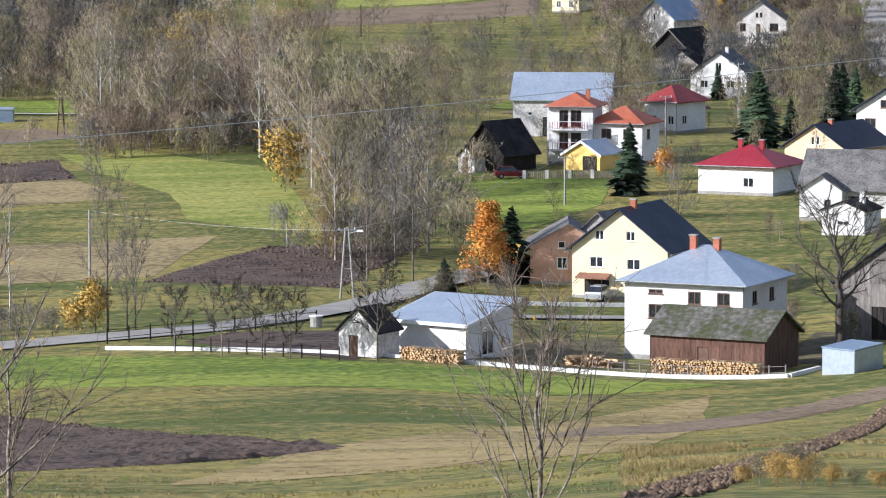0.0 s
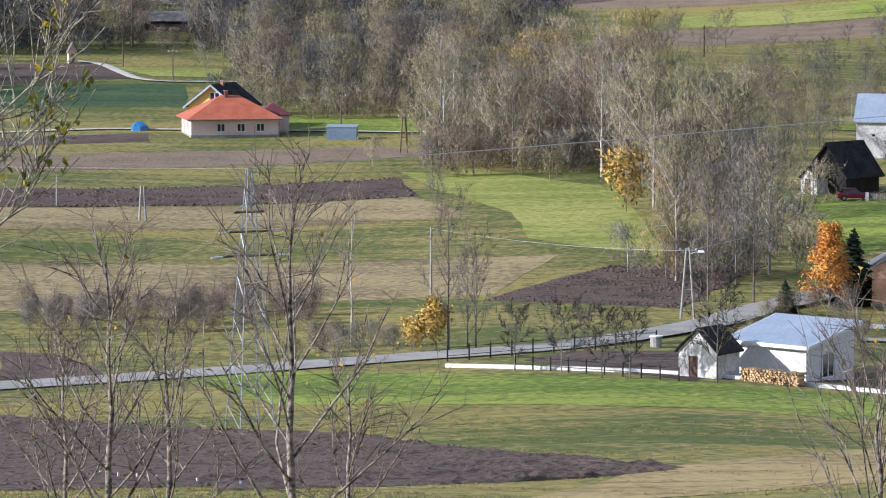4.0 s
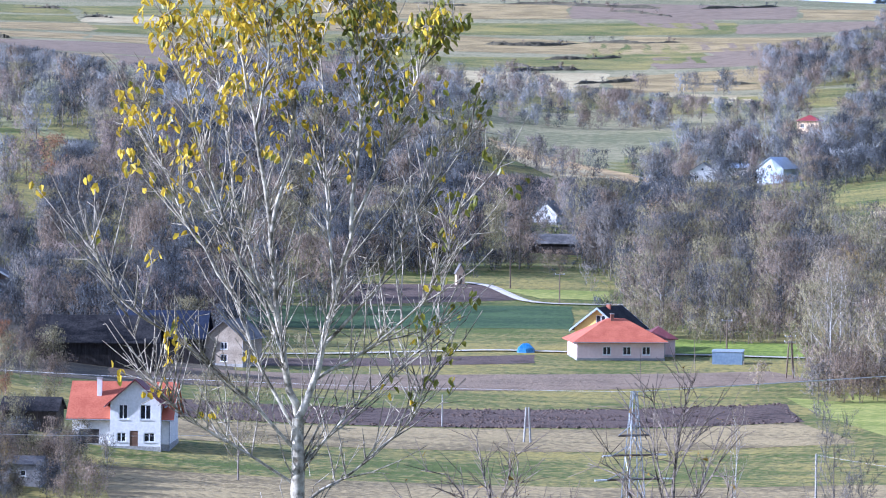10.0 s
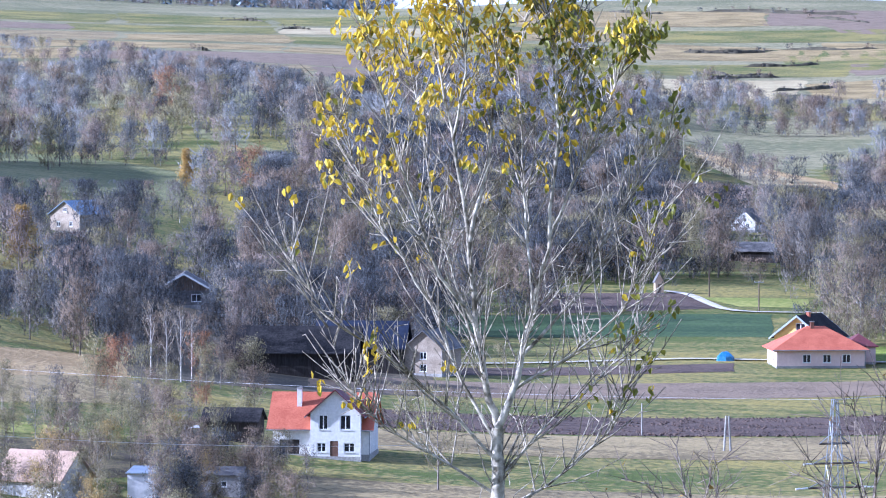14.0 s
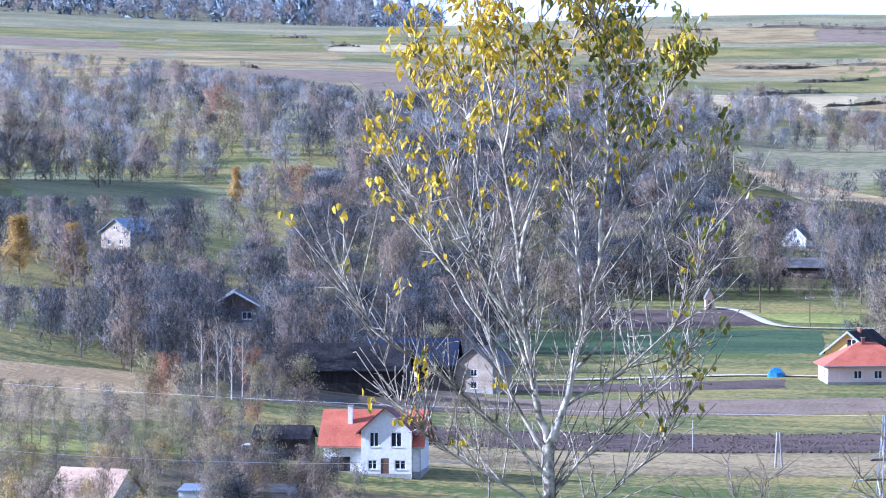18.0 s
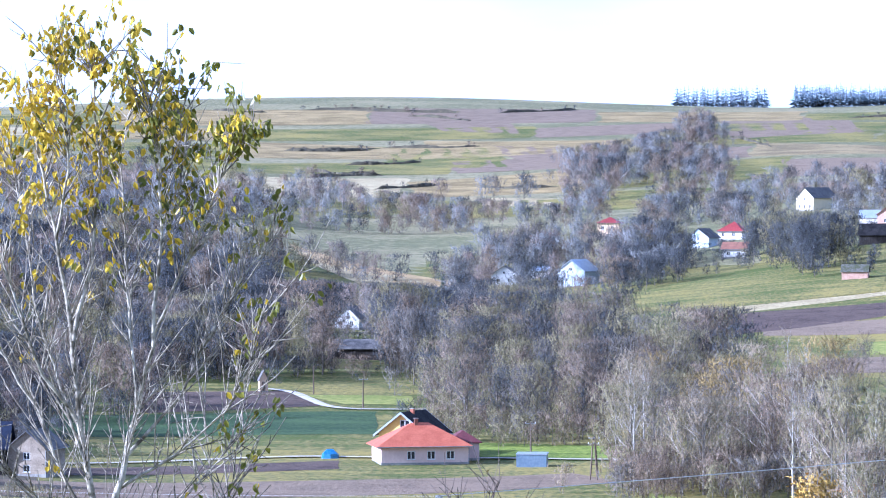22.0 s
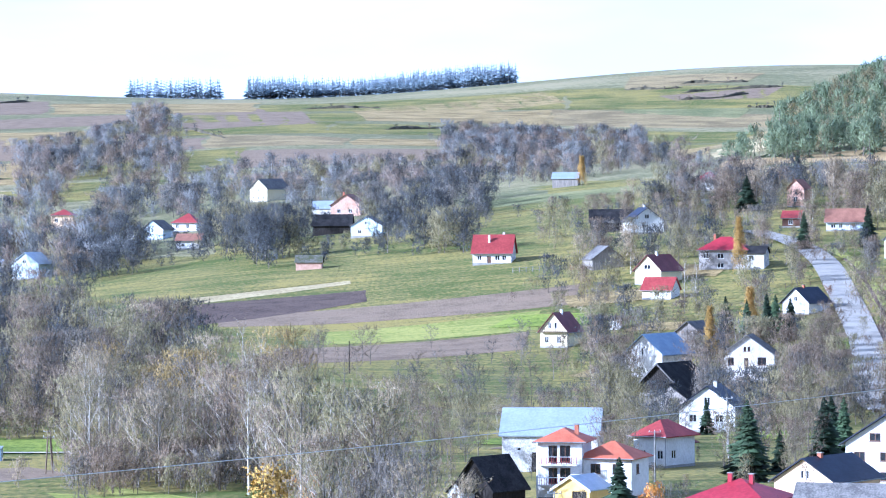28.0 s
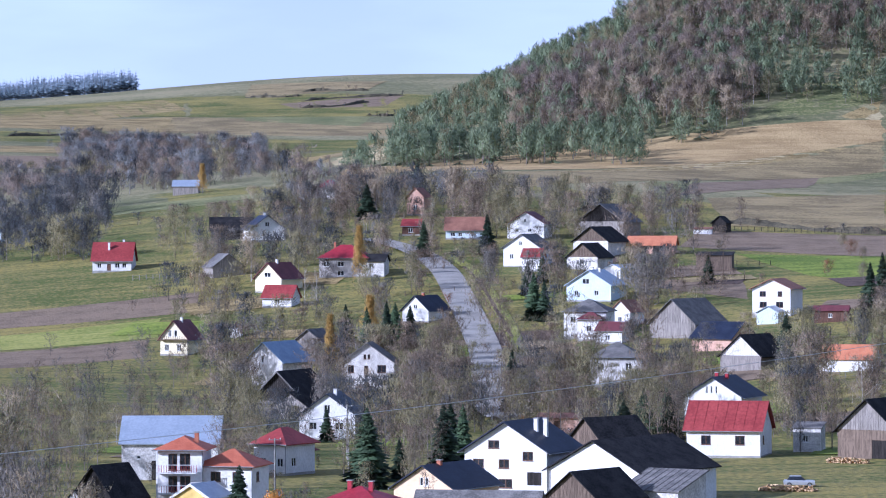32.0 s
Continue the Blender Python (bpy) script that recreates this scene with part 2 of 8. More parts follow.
M["orange"] = stuff("orange_tiles", (0.4, 0.14, 0.07), (0.52, 0.21, 0.11), 0.6, rough=0.6, bump=0.25, fine=9, vary=0.06)
M["glass"] = stuff("window_glass", (0.012, 0.014, 0.018), (0.035, 0.04, 0.05), 0.8, rough=0.08, bump=0, spec=0.6, vary=0.2)
M["frame"] = stuff("white_joinery", (0.70, 0.70, 0.68), (0.80, 0.80, 0.78), 2, rough=0.5, bump=0, vary=0.04)
M["brownframe"] = stuff("brown_joinery", (0.10, 0.055, 0.035), (0.17, 0.10, 0.07), 2, rough=0.6, bump=0, vary=0.06)
M["concrete"] = stuff("grey_concrete", (0.24, 0.23, 0.21), (0.38, 0.37, 0.34), 0.6, bump=0.3, fine=8, vary=0.06)
M["whitewash"] = stuff("whitewashed_concrete", (0.62, 0.61, 0.58), (0.80, 0.79, 0.77), 0.5, bump=0.2, fine=9, vary=0.04)
M["steel"] = stuff("galvanised_steel", (0.2, 0.215, 0.22), (0.36, 0.375, 0.385), 1.5, rough=0.45, metal=0.5, bump=0, vary=0.05)
M["rust"] = stuff("dark_rusted_steel", (0.06, 0.05, 0.045), (0.14, 0.11, 0.09), 2, rough=0.7, bump=0, vary=0.05)
# dark garden twigs; in the valley woods this bluish dark paints shade and haze
M["twig_dark"] = stuff("dark_twigs_with_shade", (0.082, 0.088, 0.092), (0.135, 0.141, 0.145), 0.1, bump=0, vary=0.05, alpha=0.78, thin=0.5, streak=7.0)
M["wire"] = stuff("aluminium_wire", (0.6, 0.61, 0.62), (0.72, 0.73, 0.74), 1.0, rough=0.5, metal=0.3, bump=0, vary=0)
M["log"] = stuff("split_firewood", (0.40, 0.26, 0.13), (0.66, 0.48, 0.28), 2.5, bump=0.4, fine=5, vary=0.25)
M["bark"] = stuff("grey_bark", (0.10, 0.085, 0.07), (0.24, 0.21, 0.18), 1.5, bump=0.5, fine=6, vary=0.15)
M["darkbark"] = stuff("dark_rough_bark", (0.045, 0.037, 0.03), (0.12, 0.10, 0.085), 1.5, bump=0.8, fine=6, vary=0.15)
M["darktwig"] = stuff("dark_bare_twigs", (0.06, 0.05, 0.042), (0.13, 0.11, 0.09), 0.5, bump=0, vary=0.15)
M["paperbark"] = stuff("white_birch_bark", (0.28, 0.26, 0.23), (0.6, 0.57, 0.52), 1.8, bump=0.2, fine=4, stretch=(1, 1, 2.2), vary=0.08)
M["twig"] = stuff("grey_brown_twigs", (0.19, 0.172, 0.15), (0.28, 0.258, 0.225), 0.1, bump=0, vary=0.05, alpha=0.78, thin=0.5, streak=7.0)
M["youngbark"] = stuff("pale_brown_sapling_bark", (0.04, 0.032, 0.026), (0.33, 0.275, 0.22), 6, bump=0.2, fine=4, vary=0.1)
M["finetwig"] = stuff("brown_sapling_twigs", (0.09, 0.07, 0.058), (0.24, 0.19, 0.15), 0.3, bump=0, vary=0.15)
M["twig_brown"] = stuff("brown_twigs", (0.235, 0.18, 0.13), (0.33, 0.262, 0.195), 0.1, bump=0, vary=0.05, alpha=0.78, thin=0.5, streak=7.0)
M["twig_olive"] = stuff("olive_twigs_with_late_leaves", (0.255, 0.225, 0.12), (0.37, 0.33, 0.19), 0.1, bump=0, vary=0.05, alpha=0.78, thin=0.5, streak=7.0)
M["twig_red"] = stuff("russet_leaves", (0.30, 0.155, 0.085), (0.41, 0.225, 0.125), 0.1, bump=0, vary=0.05, alpha=0.78, thin=0.5, streak=7.0)
M["twig_pale"] = stuff("pale_grey_twigs", (0.36, 0.29, 0.19), (0.49, 0.405, 0.28), 0.1, bump=0, vary=0.05, alpha=0.78, thin=0.5, streak=7.0)
# distant twigs: bluish haze is painted into this base colour
M["twig_far"] = stuff("far_twigs_paled_by_haze", (0.235, 0.24, 0.235), (0.335, 0.338, 0.33), 0.05, bump=0, vary=0.05, alpha=0.78, thin=0.5, streak=7.0)
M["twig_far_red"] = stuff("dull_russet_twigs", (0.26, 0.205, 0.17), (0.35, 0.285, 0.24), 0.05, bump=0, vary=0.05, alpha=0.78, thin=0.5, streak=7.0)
# ridge spruce needles, tinted blue and lightened to stand for haze
M["spruce_haze"] = stuff("spruce_needles_with_haze", (0.135, 0.18, 0.215), (0.205, 0.26, 0.30), 0.1, bump=0, vary=0.25)
M["larch"] = stuff("orange_larch_needles", (0.50, 0.20, 0.03), (0.72, 0.36, 0.08), 0.5, bump=0, vary=0.2)
M["yellowleaf"] = stuff("yellow_leaves", (0.36, 0.22, 0.045), (0.52, 0.35, 0.08), 0.5, bump=0, vary=0.25)
M["goldleaf"] = stuff("golden_brown_needles", (0.40, 0.26, 0.07), (0.58, 0.40, 0.13), 0.5, bump=0, vary=0.12, alpha=0.8, thin=0.4)
M["spruce"] = stuff("dark_spruce_needles", (0.012, 0.026, 0.012), (0.035, 0.058, 0.028), 0.6, bump=0, vary=0.3)
M["pine"] = stuff("pine_needles", (0.025, 0.05, 0.022), (0.065, 0.10, 0.045), 0.4, bump=0, vary=0.3)
# needles of the far pine hill, made paler to carry haze
M["pine_haze"] = stuff("pine_needles_paled_by_haze", (0.155, 0.20, 0.115), (0.265, 0.315, 0.185), 0.08, bump=0, vary=0.1, alpha=0.75, thin=0.4)
M["aspenleaf"] = stuff("yellow_aspen_leaves", (0.52, 0.36, 0.015), (0.88, 0.64, 0.04), 1.5, rough=0.4, bump=0.1, vary=0.2, thin=0.35)
M["aspengreen"] = stuff("olive_green_aspen_leaves", (0.14, 0.16, 0.02), (0.36, 0.34, 0.05), 1.5, rough=0.4, bump=0.1, vary=0.25, thin=0.35)
M["aspenbark"] = stuff("pale_aspen_bark", (0.1, 0.085, 0.055), (0.62, 0.565, 0.44), 5, bump=0.3, fine=5, vary=0.06)
M["aspentwig"] = stuff("grey_brown_aspen_twigs", (0.11, 0.092, 0.065), (0.48, 0.425, 0.325), 5, bump=0, vary=0.1)
M["bank"] = stuff("dark_overgrown_bank_earth", (0.05, 0.045, 0.03), (0.115, 0.10, 0.06), 0.2, bump=0.6, fine=12, coords="World", vary=0)
M["litter"] = stuff("dark_leaf_litter", (0.045, 0.04, 0.028), (0.12, 0.10, 0.062), 0.2, bump=0.8, fine=14, coords="World", vary=0)
M["fadedtile"] = stuff("faded_tan_tiles", (0.30, 0.20, 0.135), (0.43, 0.31, 0.22), 0.6, rough=0.7, bump=0.25, fine=9, vary=0.06)
M["greybark"] = stuff("pale_grey_alder_bark", (0.20, 0.18, 0.155), (0.42, 0.385, 0.34), 1.5, bump=0.4, fine=6, vary=0.15)
M["tawny"] = stuff("tawny_dead_grass", (0.29, 0.20, 0.085), (0.46, 0.335, 0.155), 0.06, bump=0.8, fine=24, coords="World", vary=0)
# grass of the farther slopes, its green muted to include haze
M["slope"] = stuff("slope_grass_dulled_by_haze", (0.105, 0.12, 0.04), (0.25, 0.235, 0.10), 0.03, bump=0.6, fine=28, coords="World", vary=0)
M["bluetarp"] = stuff("blue_sheeting", (0.03, 0.14, 0.34), (0.07, 0.24, 0.46), 0.8, rough=0.5, bump=0.2, fine=4, vary=0.05)


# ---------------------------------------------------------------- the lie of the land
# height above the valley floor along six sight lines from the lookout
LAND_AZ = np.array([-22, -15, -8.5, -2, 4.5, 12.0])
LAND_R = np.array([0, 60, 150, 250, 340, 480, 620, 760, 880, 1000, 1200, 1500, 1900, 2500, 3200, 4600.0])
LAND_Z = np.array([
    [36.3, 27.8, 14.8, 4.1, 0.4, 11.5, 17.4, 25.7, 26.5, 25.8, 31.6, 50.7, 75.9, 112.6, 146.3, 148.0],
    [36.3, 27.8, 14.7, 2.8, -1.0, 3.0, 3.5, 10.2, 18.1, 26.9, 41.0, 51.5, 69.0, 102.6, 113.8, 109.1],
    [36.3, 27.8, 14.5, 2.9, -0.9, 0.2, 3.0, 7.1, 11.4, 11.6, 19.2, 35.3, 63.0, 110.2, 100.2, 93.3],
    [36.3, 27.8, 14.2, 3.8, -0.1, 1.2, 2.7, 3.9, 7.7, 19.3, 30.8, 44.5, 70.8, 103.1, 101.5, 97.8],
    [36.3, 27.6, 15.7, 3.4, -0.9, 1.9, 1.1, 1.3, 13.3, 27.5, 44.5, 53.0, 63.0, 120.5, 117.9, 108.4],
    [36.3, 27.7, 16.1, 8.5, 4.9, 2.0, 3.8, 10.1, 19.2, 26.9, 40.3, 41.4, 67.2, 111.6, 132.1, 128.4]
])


def slopes(g):
    n = len(g)
    d = np.zeros((n, n))
    d[0, :2] = np.array([-1, 1]) / (g[1] - g[0])
    d[-1, -2:] = np.array([-1, 1]) / (g[-1] - g[-2])
    for k in range(1, n - 1):
        h0, h1 = g[k] - g[k - 1], g[k + 1] - g[k]
        a, b = h1 / (h0 + h1), h0 / (h0 + h1)
        d[k, k - 1], d[k, k], d[k, k + 1] = -a / h0, a / h0 - b / h1, b / h1
    return d


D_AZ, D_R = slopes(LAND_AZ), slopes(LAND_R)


def weights(g, d, v):
    v = np.clip(v, g[0], g[-1] - 1e-6)
    i = np.clip(np.searchsorted(g, v, side="right") - 1, 0, len(g) - 2)
    h = g[i + 1] - g[i]
    u = (v - g[i]) / h
    w = np.zeros((len(v), len(g)))
    k = np.arange(len(v))
    w[k, i] += 2 * u**3 - 3 * u**2 + 1
    w[k, i + 1] += 3 * u**2 - 2 * u**3
    return w + ((u**3 - 2 * u**2 + u) * h)[:, None] * d[i] + ((u**3 - u**2) * h)[:, None] * d[i + 1]


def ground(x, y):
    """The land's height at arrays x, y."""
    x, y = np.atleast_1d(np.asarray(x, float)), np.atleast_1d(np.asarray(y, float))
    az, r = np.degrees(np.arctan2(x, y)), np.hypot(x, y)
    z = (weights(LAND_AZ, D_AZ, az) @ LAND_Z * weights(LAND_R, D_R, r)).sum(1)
    rise = np.clip((x - 92) / 213, 0, 1)
    z += 74 * rise * rise * (3 - 2 * rise) * np.exp(-((y - 1640) / 190) ** 2)
    z += 27 * np.exp(-((x + 1130) / 300) ** 2 - ((y - 3150) / 380) ** 2)
    t = np.clip((np.abs(az) - 40) / 60, 0, 1)
    t = t * t * (3 - 2 * t)
    z = z * (1 - t) + t * (36.3 + np.minimum(r, 900) * 0.05)
    # unseen steep hill added out to the side, to shade the valley's head
    along = np.clip((np.abs(y - 690) - 150) / 110, 0, 1)
    return z + 108 * np.exp(-((x + 520) / 100) ** 2) * np.exp(-along * along * 4)


def gz(x, y):
    return float(ground(x, y)[0])


def at(az, r):
    """The place at a bearing in degrees and a distance from the lookout."""
    return r * math.sin(radians(az)), r * math.cos(radians(az))


# ---------------------------------------------------------------- mesh helpers
class Mesh:
    """Gathers corners and faces of one piece."""

    def __init__(self):
        self.v, self.f, self.m = [], [], []

    def poly(self, pts, mat=0):
        k = len(self.v)
        self.v += [tuple(p) for p in pts]
        self.f.append(tuple(range(k, k + len(pts))))
        self.m.append(mat)
        return self

    def hull(self, low, high, mat=0):
        """A solid between two rings with the same number of corners."""
        k, n = len(self.v), len(low)
        self.v += [tuple(p) for p in low] + [tuple(p) for p in high]
        self.f += [tuple(k + i for i in reversed(range(n))), tuple(k + n + i for i in range(n))]
        self.f += [(k + i, k + (i + 1) % n, k + n + (i + 1) % n, k + n + i) for i in range(n)]
        self.m += [mat] * (n + 2)
        return self

    def box(self, x0, x1, y0, y1, z0, z1, mat=0, taper=0.0):
        t = taper
        return self.hull([(x0, y0, z0), (x1, y0, z0), (x1, y1, z0), (x0, y1, z0)],
                         [(x0 + t, y0 + t, z1), (x1 - t, y0 + t, z1), (x1 - t, y1 - t, z1), (x0 + t, y1 - t, z1)], mat)

    def tube(self, p0, p1, r0, r1=None, n=6, mat=0):
        p0, p1 = Vector(p0), Vector(p1)
        r1 = r0 if r1 is None else r1
        d = (p1 - p0).normalized()
        a = d.cross(Vector((0, 0, 1)) if abs(d.z) < 0.9 else Vector((1, 0, 0))).normalized()
        b = d.cross(a)
        ring = [(math.cos(2 * math.pi * i / n), math.sin(2 * math.pi * i / n)) for i in range(n)]
        return self.hull([p0 + (a * c + b * s) * r0 for c, s in ring], [p1 + (a * c + b * s) * r1 for c, s in ring], mat)

    def data(self, name, mats):
        me = bpy.data.meshes.new(name)
        me.from_pydata(self.v, [], self.f)
        for m in mats:
            me.materials.append(m)
        if len(mats) > 1:
            me.polygons.foreach_set("material_index", self.m)
        me.update()
        return me


def raw(name, verts, faces_flat, size, mats, mat_index=None, smooth=False, normals=None):
    """A mesh data block from arrays of corners and equal-sized faces."""
    me = bpy.data.meshes.new(name)
    nf = len(faces_flat) // size
    me.vertices.add(len(verts))
    me.vertices.foreach_set("co", np.asarray(verts, np.float32).ravel())
    me.loops.add(nf * size)
    me.loops.foreach_set("vertex_index", np.asarray(faces_flat, np.int32).ravel())
    me.polygons.add(nf)
    me.polygons.foreach_set("loop_start", np.arange(0, nf * size, size, dtype=np.int32))
    me.polygons.foreach_set("loop_total", np.full(nf, size, np.int32))
    for m in mats:
        me.materials.append(m)
    if mat_index is not None:
        me.polygons.foreach_set("material_index", np.asarray(mat_index, np.int32))
    if smooth:
        me.polygons.foreach_set("use_smooth", np.ones(nf, bool))
    me.update(calc_edges=True)
    me.validate()
    if normals is not None:
        me.polygons.foreach_set("use_smooth", np.ones(nf, bool))
        me.attributes.new("custom_normal", "FLOAT_VECTOR", "POINT").data.foreach_set("vector", np.asarray(normals, np.float32).ravel())
    return me


def part(name, mesh, mats, parent, label=""):
    """Links a Mesh as one object under a thing or a part."""
    if not isinstance(mats, (list, tuple)):
        mats = [mats]
    ob = new(name, mesh.data(name, mats))
    ob.parent = parent
    if label:
        tagged(ob, label)
    return ob


def base(name, x, y, turn, label, category, group="", sink=0.0, z=None):
    """An Empty on the ground that carries a thing; turn 0 faces the lookout."""
    ob = new(name)
    zz = gz(x, y) if z is None else z
    ob.matrix_basis = pose(x, y, zz - sink, 0, 0, -math.degrees(math.atan2(x, y)) + turn)
    return tagged(ob, label, category, group)


# ---------------------------------------------------------------- the ground sheet, fields and roads
def sheet():
    az = np.concatenate([np.linspace(-180, -26, 50), np.arange(-25, 15.01, 0.3), np.linspace(16, 176, 50)])
    r = [1.5]
    while r[-1] < 4700:
        r.append(r[-1] + max(1.2, r[-1] * 0.013))
    r = np.array(r)
    A, R = np.meshgrid(np.radians(az), r, indexing="ij")
    X, Y = (R * np.sin(A)).ravel(), (R * np.cos(A)).ravel()
    Z = ground(X, Y)
    na, nr = len(az), len(r)
    i, j = np.meshgrid(np.arange(na), np.arange(nr - 1), indexing="ij")
    i2 = (i + 1) % na
    q = np.stack([i * nr + j, i * nr + j + 1, i2 * nr + j + 1, i2 * nr + j], -1).reshape(-1, 4)[:, ::-1]
    V = np.vstack([np.stack([X, Y, Z], 1), [[0, 0, gz(0, 0)]]])
    k = np.arange(na)
    cap = np.stack([np.full(na, len(V) - 1), (k + 1) % na * nr, k * nr, np.full(na, len(V) - 1)], 1)
    tri = np.vstack([q[:, :3], q[:, [0, 2, 3]], cap[:, [0, 2, 1]][:, ::-1]])
    c = V[tri].mean(1)
    # faces beyond about 1190 m take the grass paled for haze
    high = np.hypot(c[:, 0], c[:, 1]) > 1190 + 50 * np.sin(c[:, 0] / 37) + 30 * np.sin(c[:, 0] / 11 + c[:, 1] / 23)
    me = raw("ground", V, tri.ravel(), 3, [M["grass"], M["hazegrass"]], high.astype(int), smooth=True)
    return tagged(new("ground", me), "grassy valley ground with autumn meadows rising to hills", "ground", kind="structure")


sheet()


def field(name, label, mat, a, b, c, d, lift=None, rough=0.0, edge=0.8, step=None, seed=1):
    """A patch of land between four corners (x, y), draped over the ground, with slightly uneven borders."""
    a, b, c, d = (np.array(p, float) for p in (a, b, c, d))
    r = np.hypot(*((a + b + c + d) / 4))
    step = step or max(1.2, r * 0.006)
    lift = 0.015 + r * 0.00004 if lift is None else lift
    nu = int(min(160, max(6, max(np.hypot(*(b - a)), np.hypot(*(c - d))) / step)))
    nv = int(min(160, max(4, max(np.hypot(*(d - a)), np.hypot(*(c - b))) / step)))
    u, v = np.meshgrid(np.linspace(0, 1, nu + 1), np.linspace(0, 1, nv + 1), indexing="ij")
    rng = np.random.default_rng(seed + int(abs(a[0] * 7 + a[1])))
    p = ((1 - u) * (1 - v))[..., None] * a + (u * (1 - v))[..., None] * b + (u * v)[..., None] * c + ((1 - u) * v)[..., None] * d
    rim = np.zeros_like(u, bool)
    rim[0], rim[-1], rim[:, 0], rim[:, -1] = True, True, True, True
    p = p.reshape(-1, 2)
    for wl_, amp in ((23.0, 1.0), (7.0, 0.45), (2.3, 0.2)):
        ph = rng.uniform(0, 6.28, 4)
        p = p + edge * amp * np.stack([np.sin(p[:, 1] / wl_ + ph[0]) + np.sin(p[:, 0] / wl_ * 1.3 + ph[1]), np.sin(p[:, 0] / wl_ + ph[2]) + np.sin(p[:, 1] / wl_ * 1.2 + ph[3])], 1) * 0.6
    z = ground(p[:, 0], p[:, 1]) + lift
    if rough:
        z += np.abs(rng.normal(0, rough, len(z))) * ~rim.ravel()
    i, j = np.meshgrid(np.arange(nu), np.arange(nv), indexing="ij")
    k = i * (nv + 1) + j
    q = np.stack([k, k + nv + 1, k + nv + 2, k + 1], -1).reshape(-1, 4)
    me = raw(name, np.column_stack([p, z]), q.ravel(), 4, [M[mat]])
    return tagged(new(name, me), label, name.replace("_", " "), kind="structure")


def ribbon(name, label, mat, line, width, lift=0.2, step=4.0, category="road"):
    """A road or track along a line of places, draped over the ground."""
    line = [Vector((*p, 0)) for p in line]
    pts = []
    for k in range(len(line) - 1):
        p0, p1, p2, p3 = line[max(k - 1, 0)], line[k], line[k + 1], line[min(k + 2, len(line) - 1)]
        n = max(2, int((p2 - p1).length / step))
        for i in range(n):
            t = i / n
            pts.append(0.5 * (2 * p1 + (p2 - p0) * t + (2 * p0 - 5 * p1 + 4 * p2 - p3) * t * t + (3 * p1 - p0 - 3 * p2 + p3) * t**3))
    pts.append(line[-1])
    V = []
    for k, p in enumerate(pts):
        d = (pts[min(k + 1, len(pts) - 1)] - pts[max(k - 1, 0)]).normalized()
        s = Vector((-d.y, d.x, 0)) * width / 2
        zc = gz(p.x, p.y) + lift
        for e in (-1, -0.5, 0, 0.5, 1):
            q = p + s * e
            V.append((q.x, q.y, max(zc, gz(q.x, q.y) + lift * 0.6) + 0.06 * (1 - e * e)))
    q = [(k * 5 + j, k * 5 + j + 1, k * 5 + j + 6, k * 5 + j + 5) for k in range(len(pts) - 1) for j in range(4)]
    me = raw(name, V, np.array(q)[:, ::-1].ravel(), 4, [M[mat]], smooth=True)
    return tagged(new(name, me), label, category, kind="structure")


# fields of the valley floor, from the lookout outwards
field("ploughed_field", "dark freshly ploughed field below the road", "soil", (-36.4, 258.4), (-6.2, 204.9), (-10.2, 195.7), (-26.0, 175.1), rough=0.12)
field("ploughed_field", "dark ploughed field with coarse furrows", "soil", (-75.0, 289.4), (-26.7, 249.6), (-6.3, 205.9), (-42.7, 164.5), rough=0.12)
field("ploughed_field", "dark ploughed wedge beside the stream trees", "soil", (-27.8, 368.0), (-17.8, 397.6), (-1.4, 402.0), (-9.5, 360.9), rough=0.12)
field("ploughed_field", "dark ploughed plot behind the lane", "soil", (-65.1, 325.3), (-59.3, 322.3), (-52.6, 305.1), (-60.4, 301.6), rough=0.08)
field("garden_plot", "bare dug garden soil under fruit trees", "soil", (-20.2, 310.3), (-16.1, 318.6), (-2.9, 320.0), (-6.0, 292.9), rough=0.05)
field("garden_plot", "weedy brown garden ground behind the farm wall", "weeds", (5.4, 314.0), (14.6, 323.7), (14.6, 295.6), (5.1, 294.0), rough=0.05)
field("garden_plot", "trampled dark yard beside the shed and garage", "weeds", (24.8, 301.0), (30.3, 323.6), (35.4, 316.0), (28.2, 291.6), rough=0.03)
field("garden_plot", "trodden earth between shed and garage", "weeds", (-7.8, 296.9), (-3.9, 320.0), (6.4, 327.9), (4.9, 295.0), rough=0.03)
field("meadow", "green orchard grass below the strips", "grass", (-29.3, 812.5), (20.4, 828.7), (30.3, 704.3), (-22.5, 620.6), rough=0.03)
# a dark earth patch laid here in place of the yard's shade
field("dry_bank", "brown ground darkened for shade around the sheds", "weeds", (-142.5, 393.0), (-125.2, 409.3), (-114.4, 393.7), (-132.6, 365.7), rough=0.03)
field("meadow", "bright green sown field beside the bare wood", "bright", (-49.0, 510.7), (-24.0, 491.4), (-13.3, 417.8), (-35.3, 464.7))
field("meadow", "bright green sown field with a pale lower edge", "bright", (-43.1, 519.2), (-20.9, 482.5), (-11.3, 406.8), (-27.6, 426.1))
field("meadow", "short green grass below the long wall", "lush", (-48.3, 311.3), (20.8, 281.2), (4.4, 265.0), (-35.3, 278.8))
field("ploughed_strip", "narrow ploughed strip across the fields", "soil", (-125.5, 459.2), (-49.4, 502.6), (-44.1, 477.0), (-120.2, 439.9), rough=0.15)
field("tilled_strip", "tilled brown strip in front of the pink house", "soil_pale", (-140.7, 515.1), (-55.8, 552.2), (-48.0, 535.9), (-132.0, 483.3), rough=0.05)
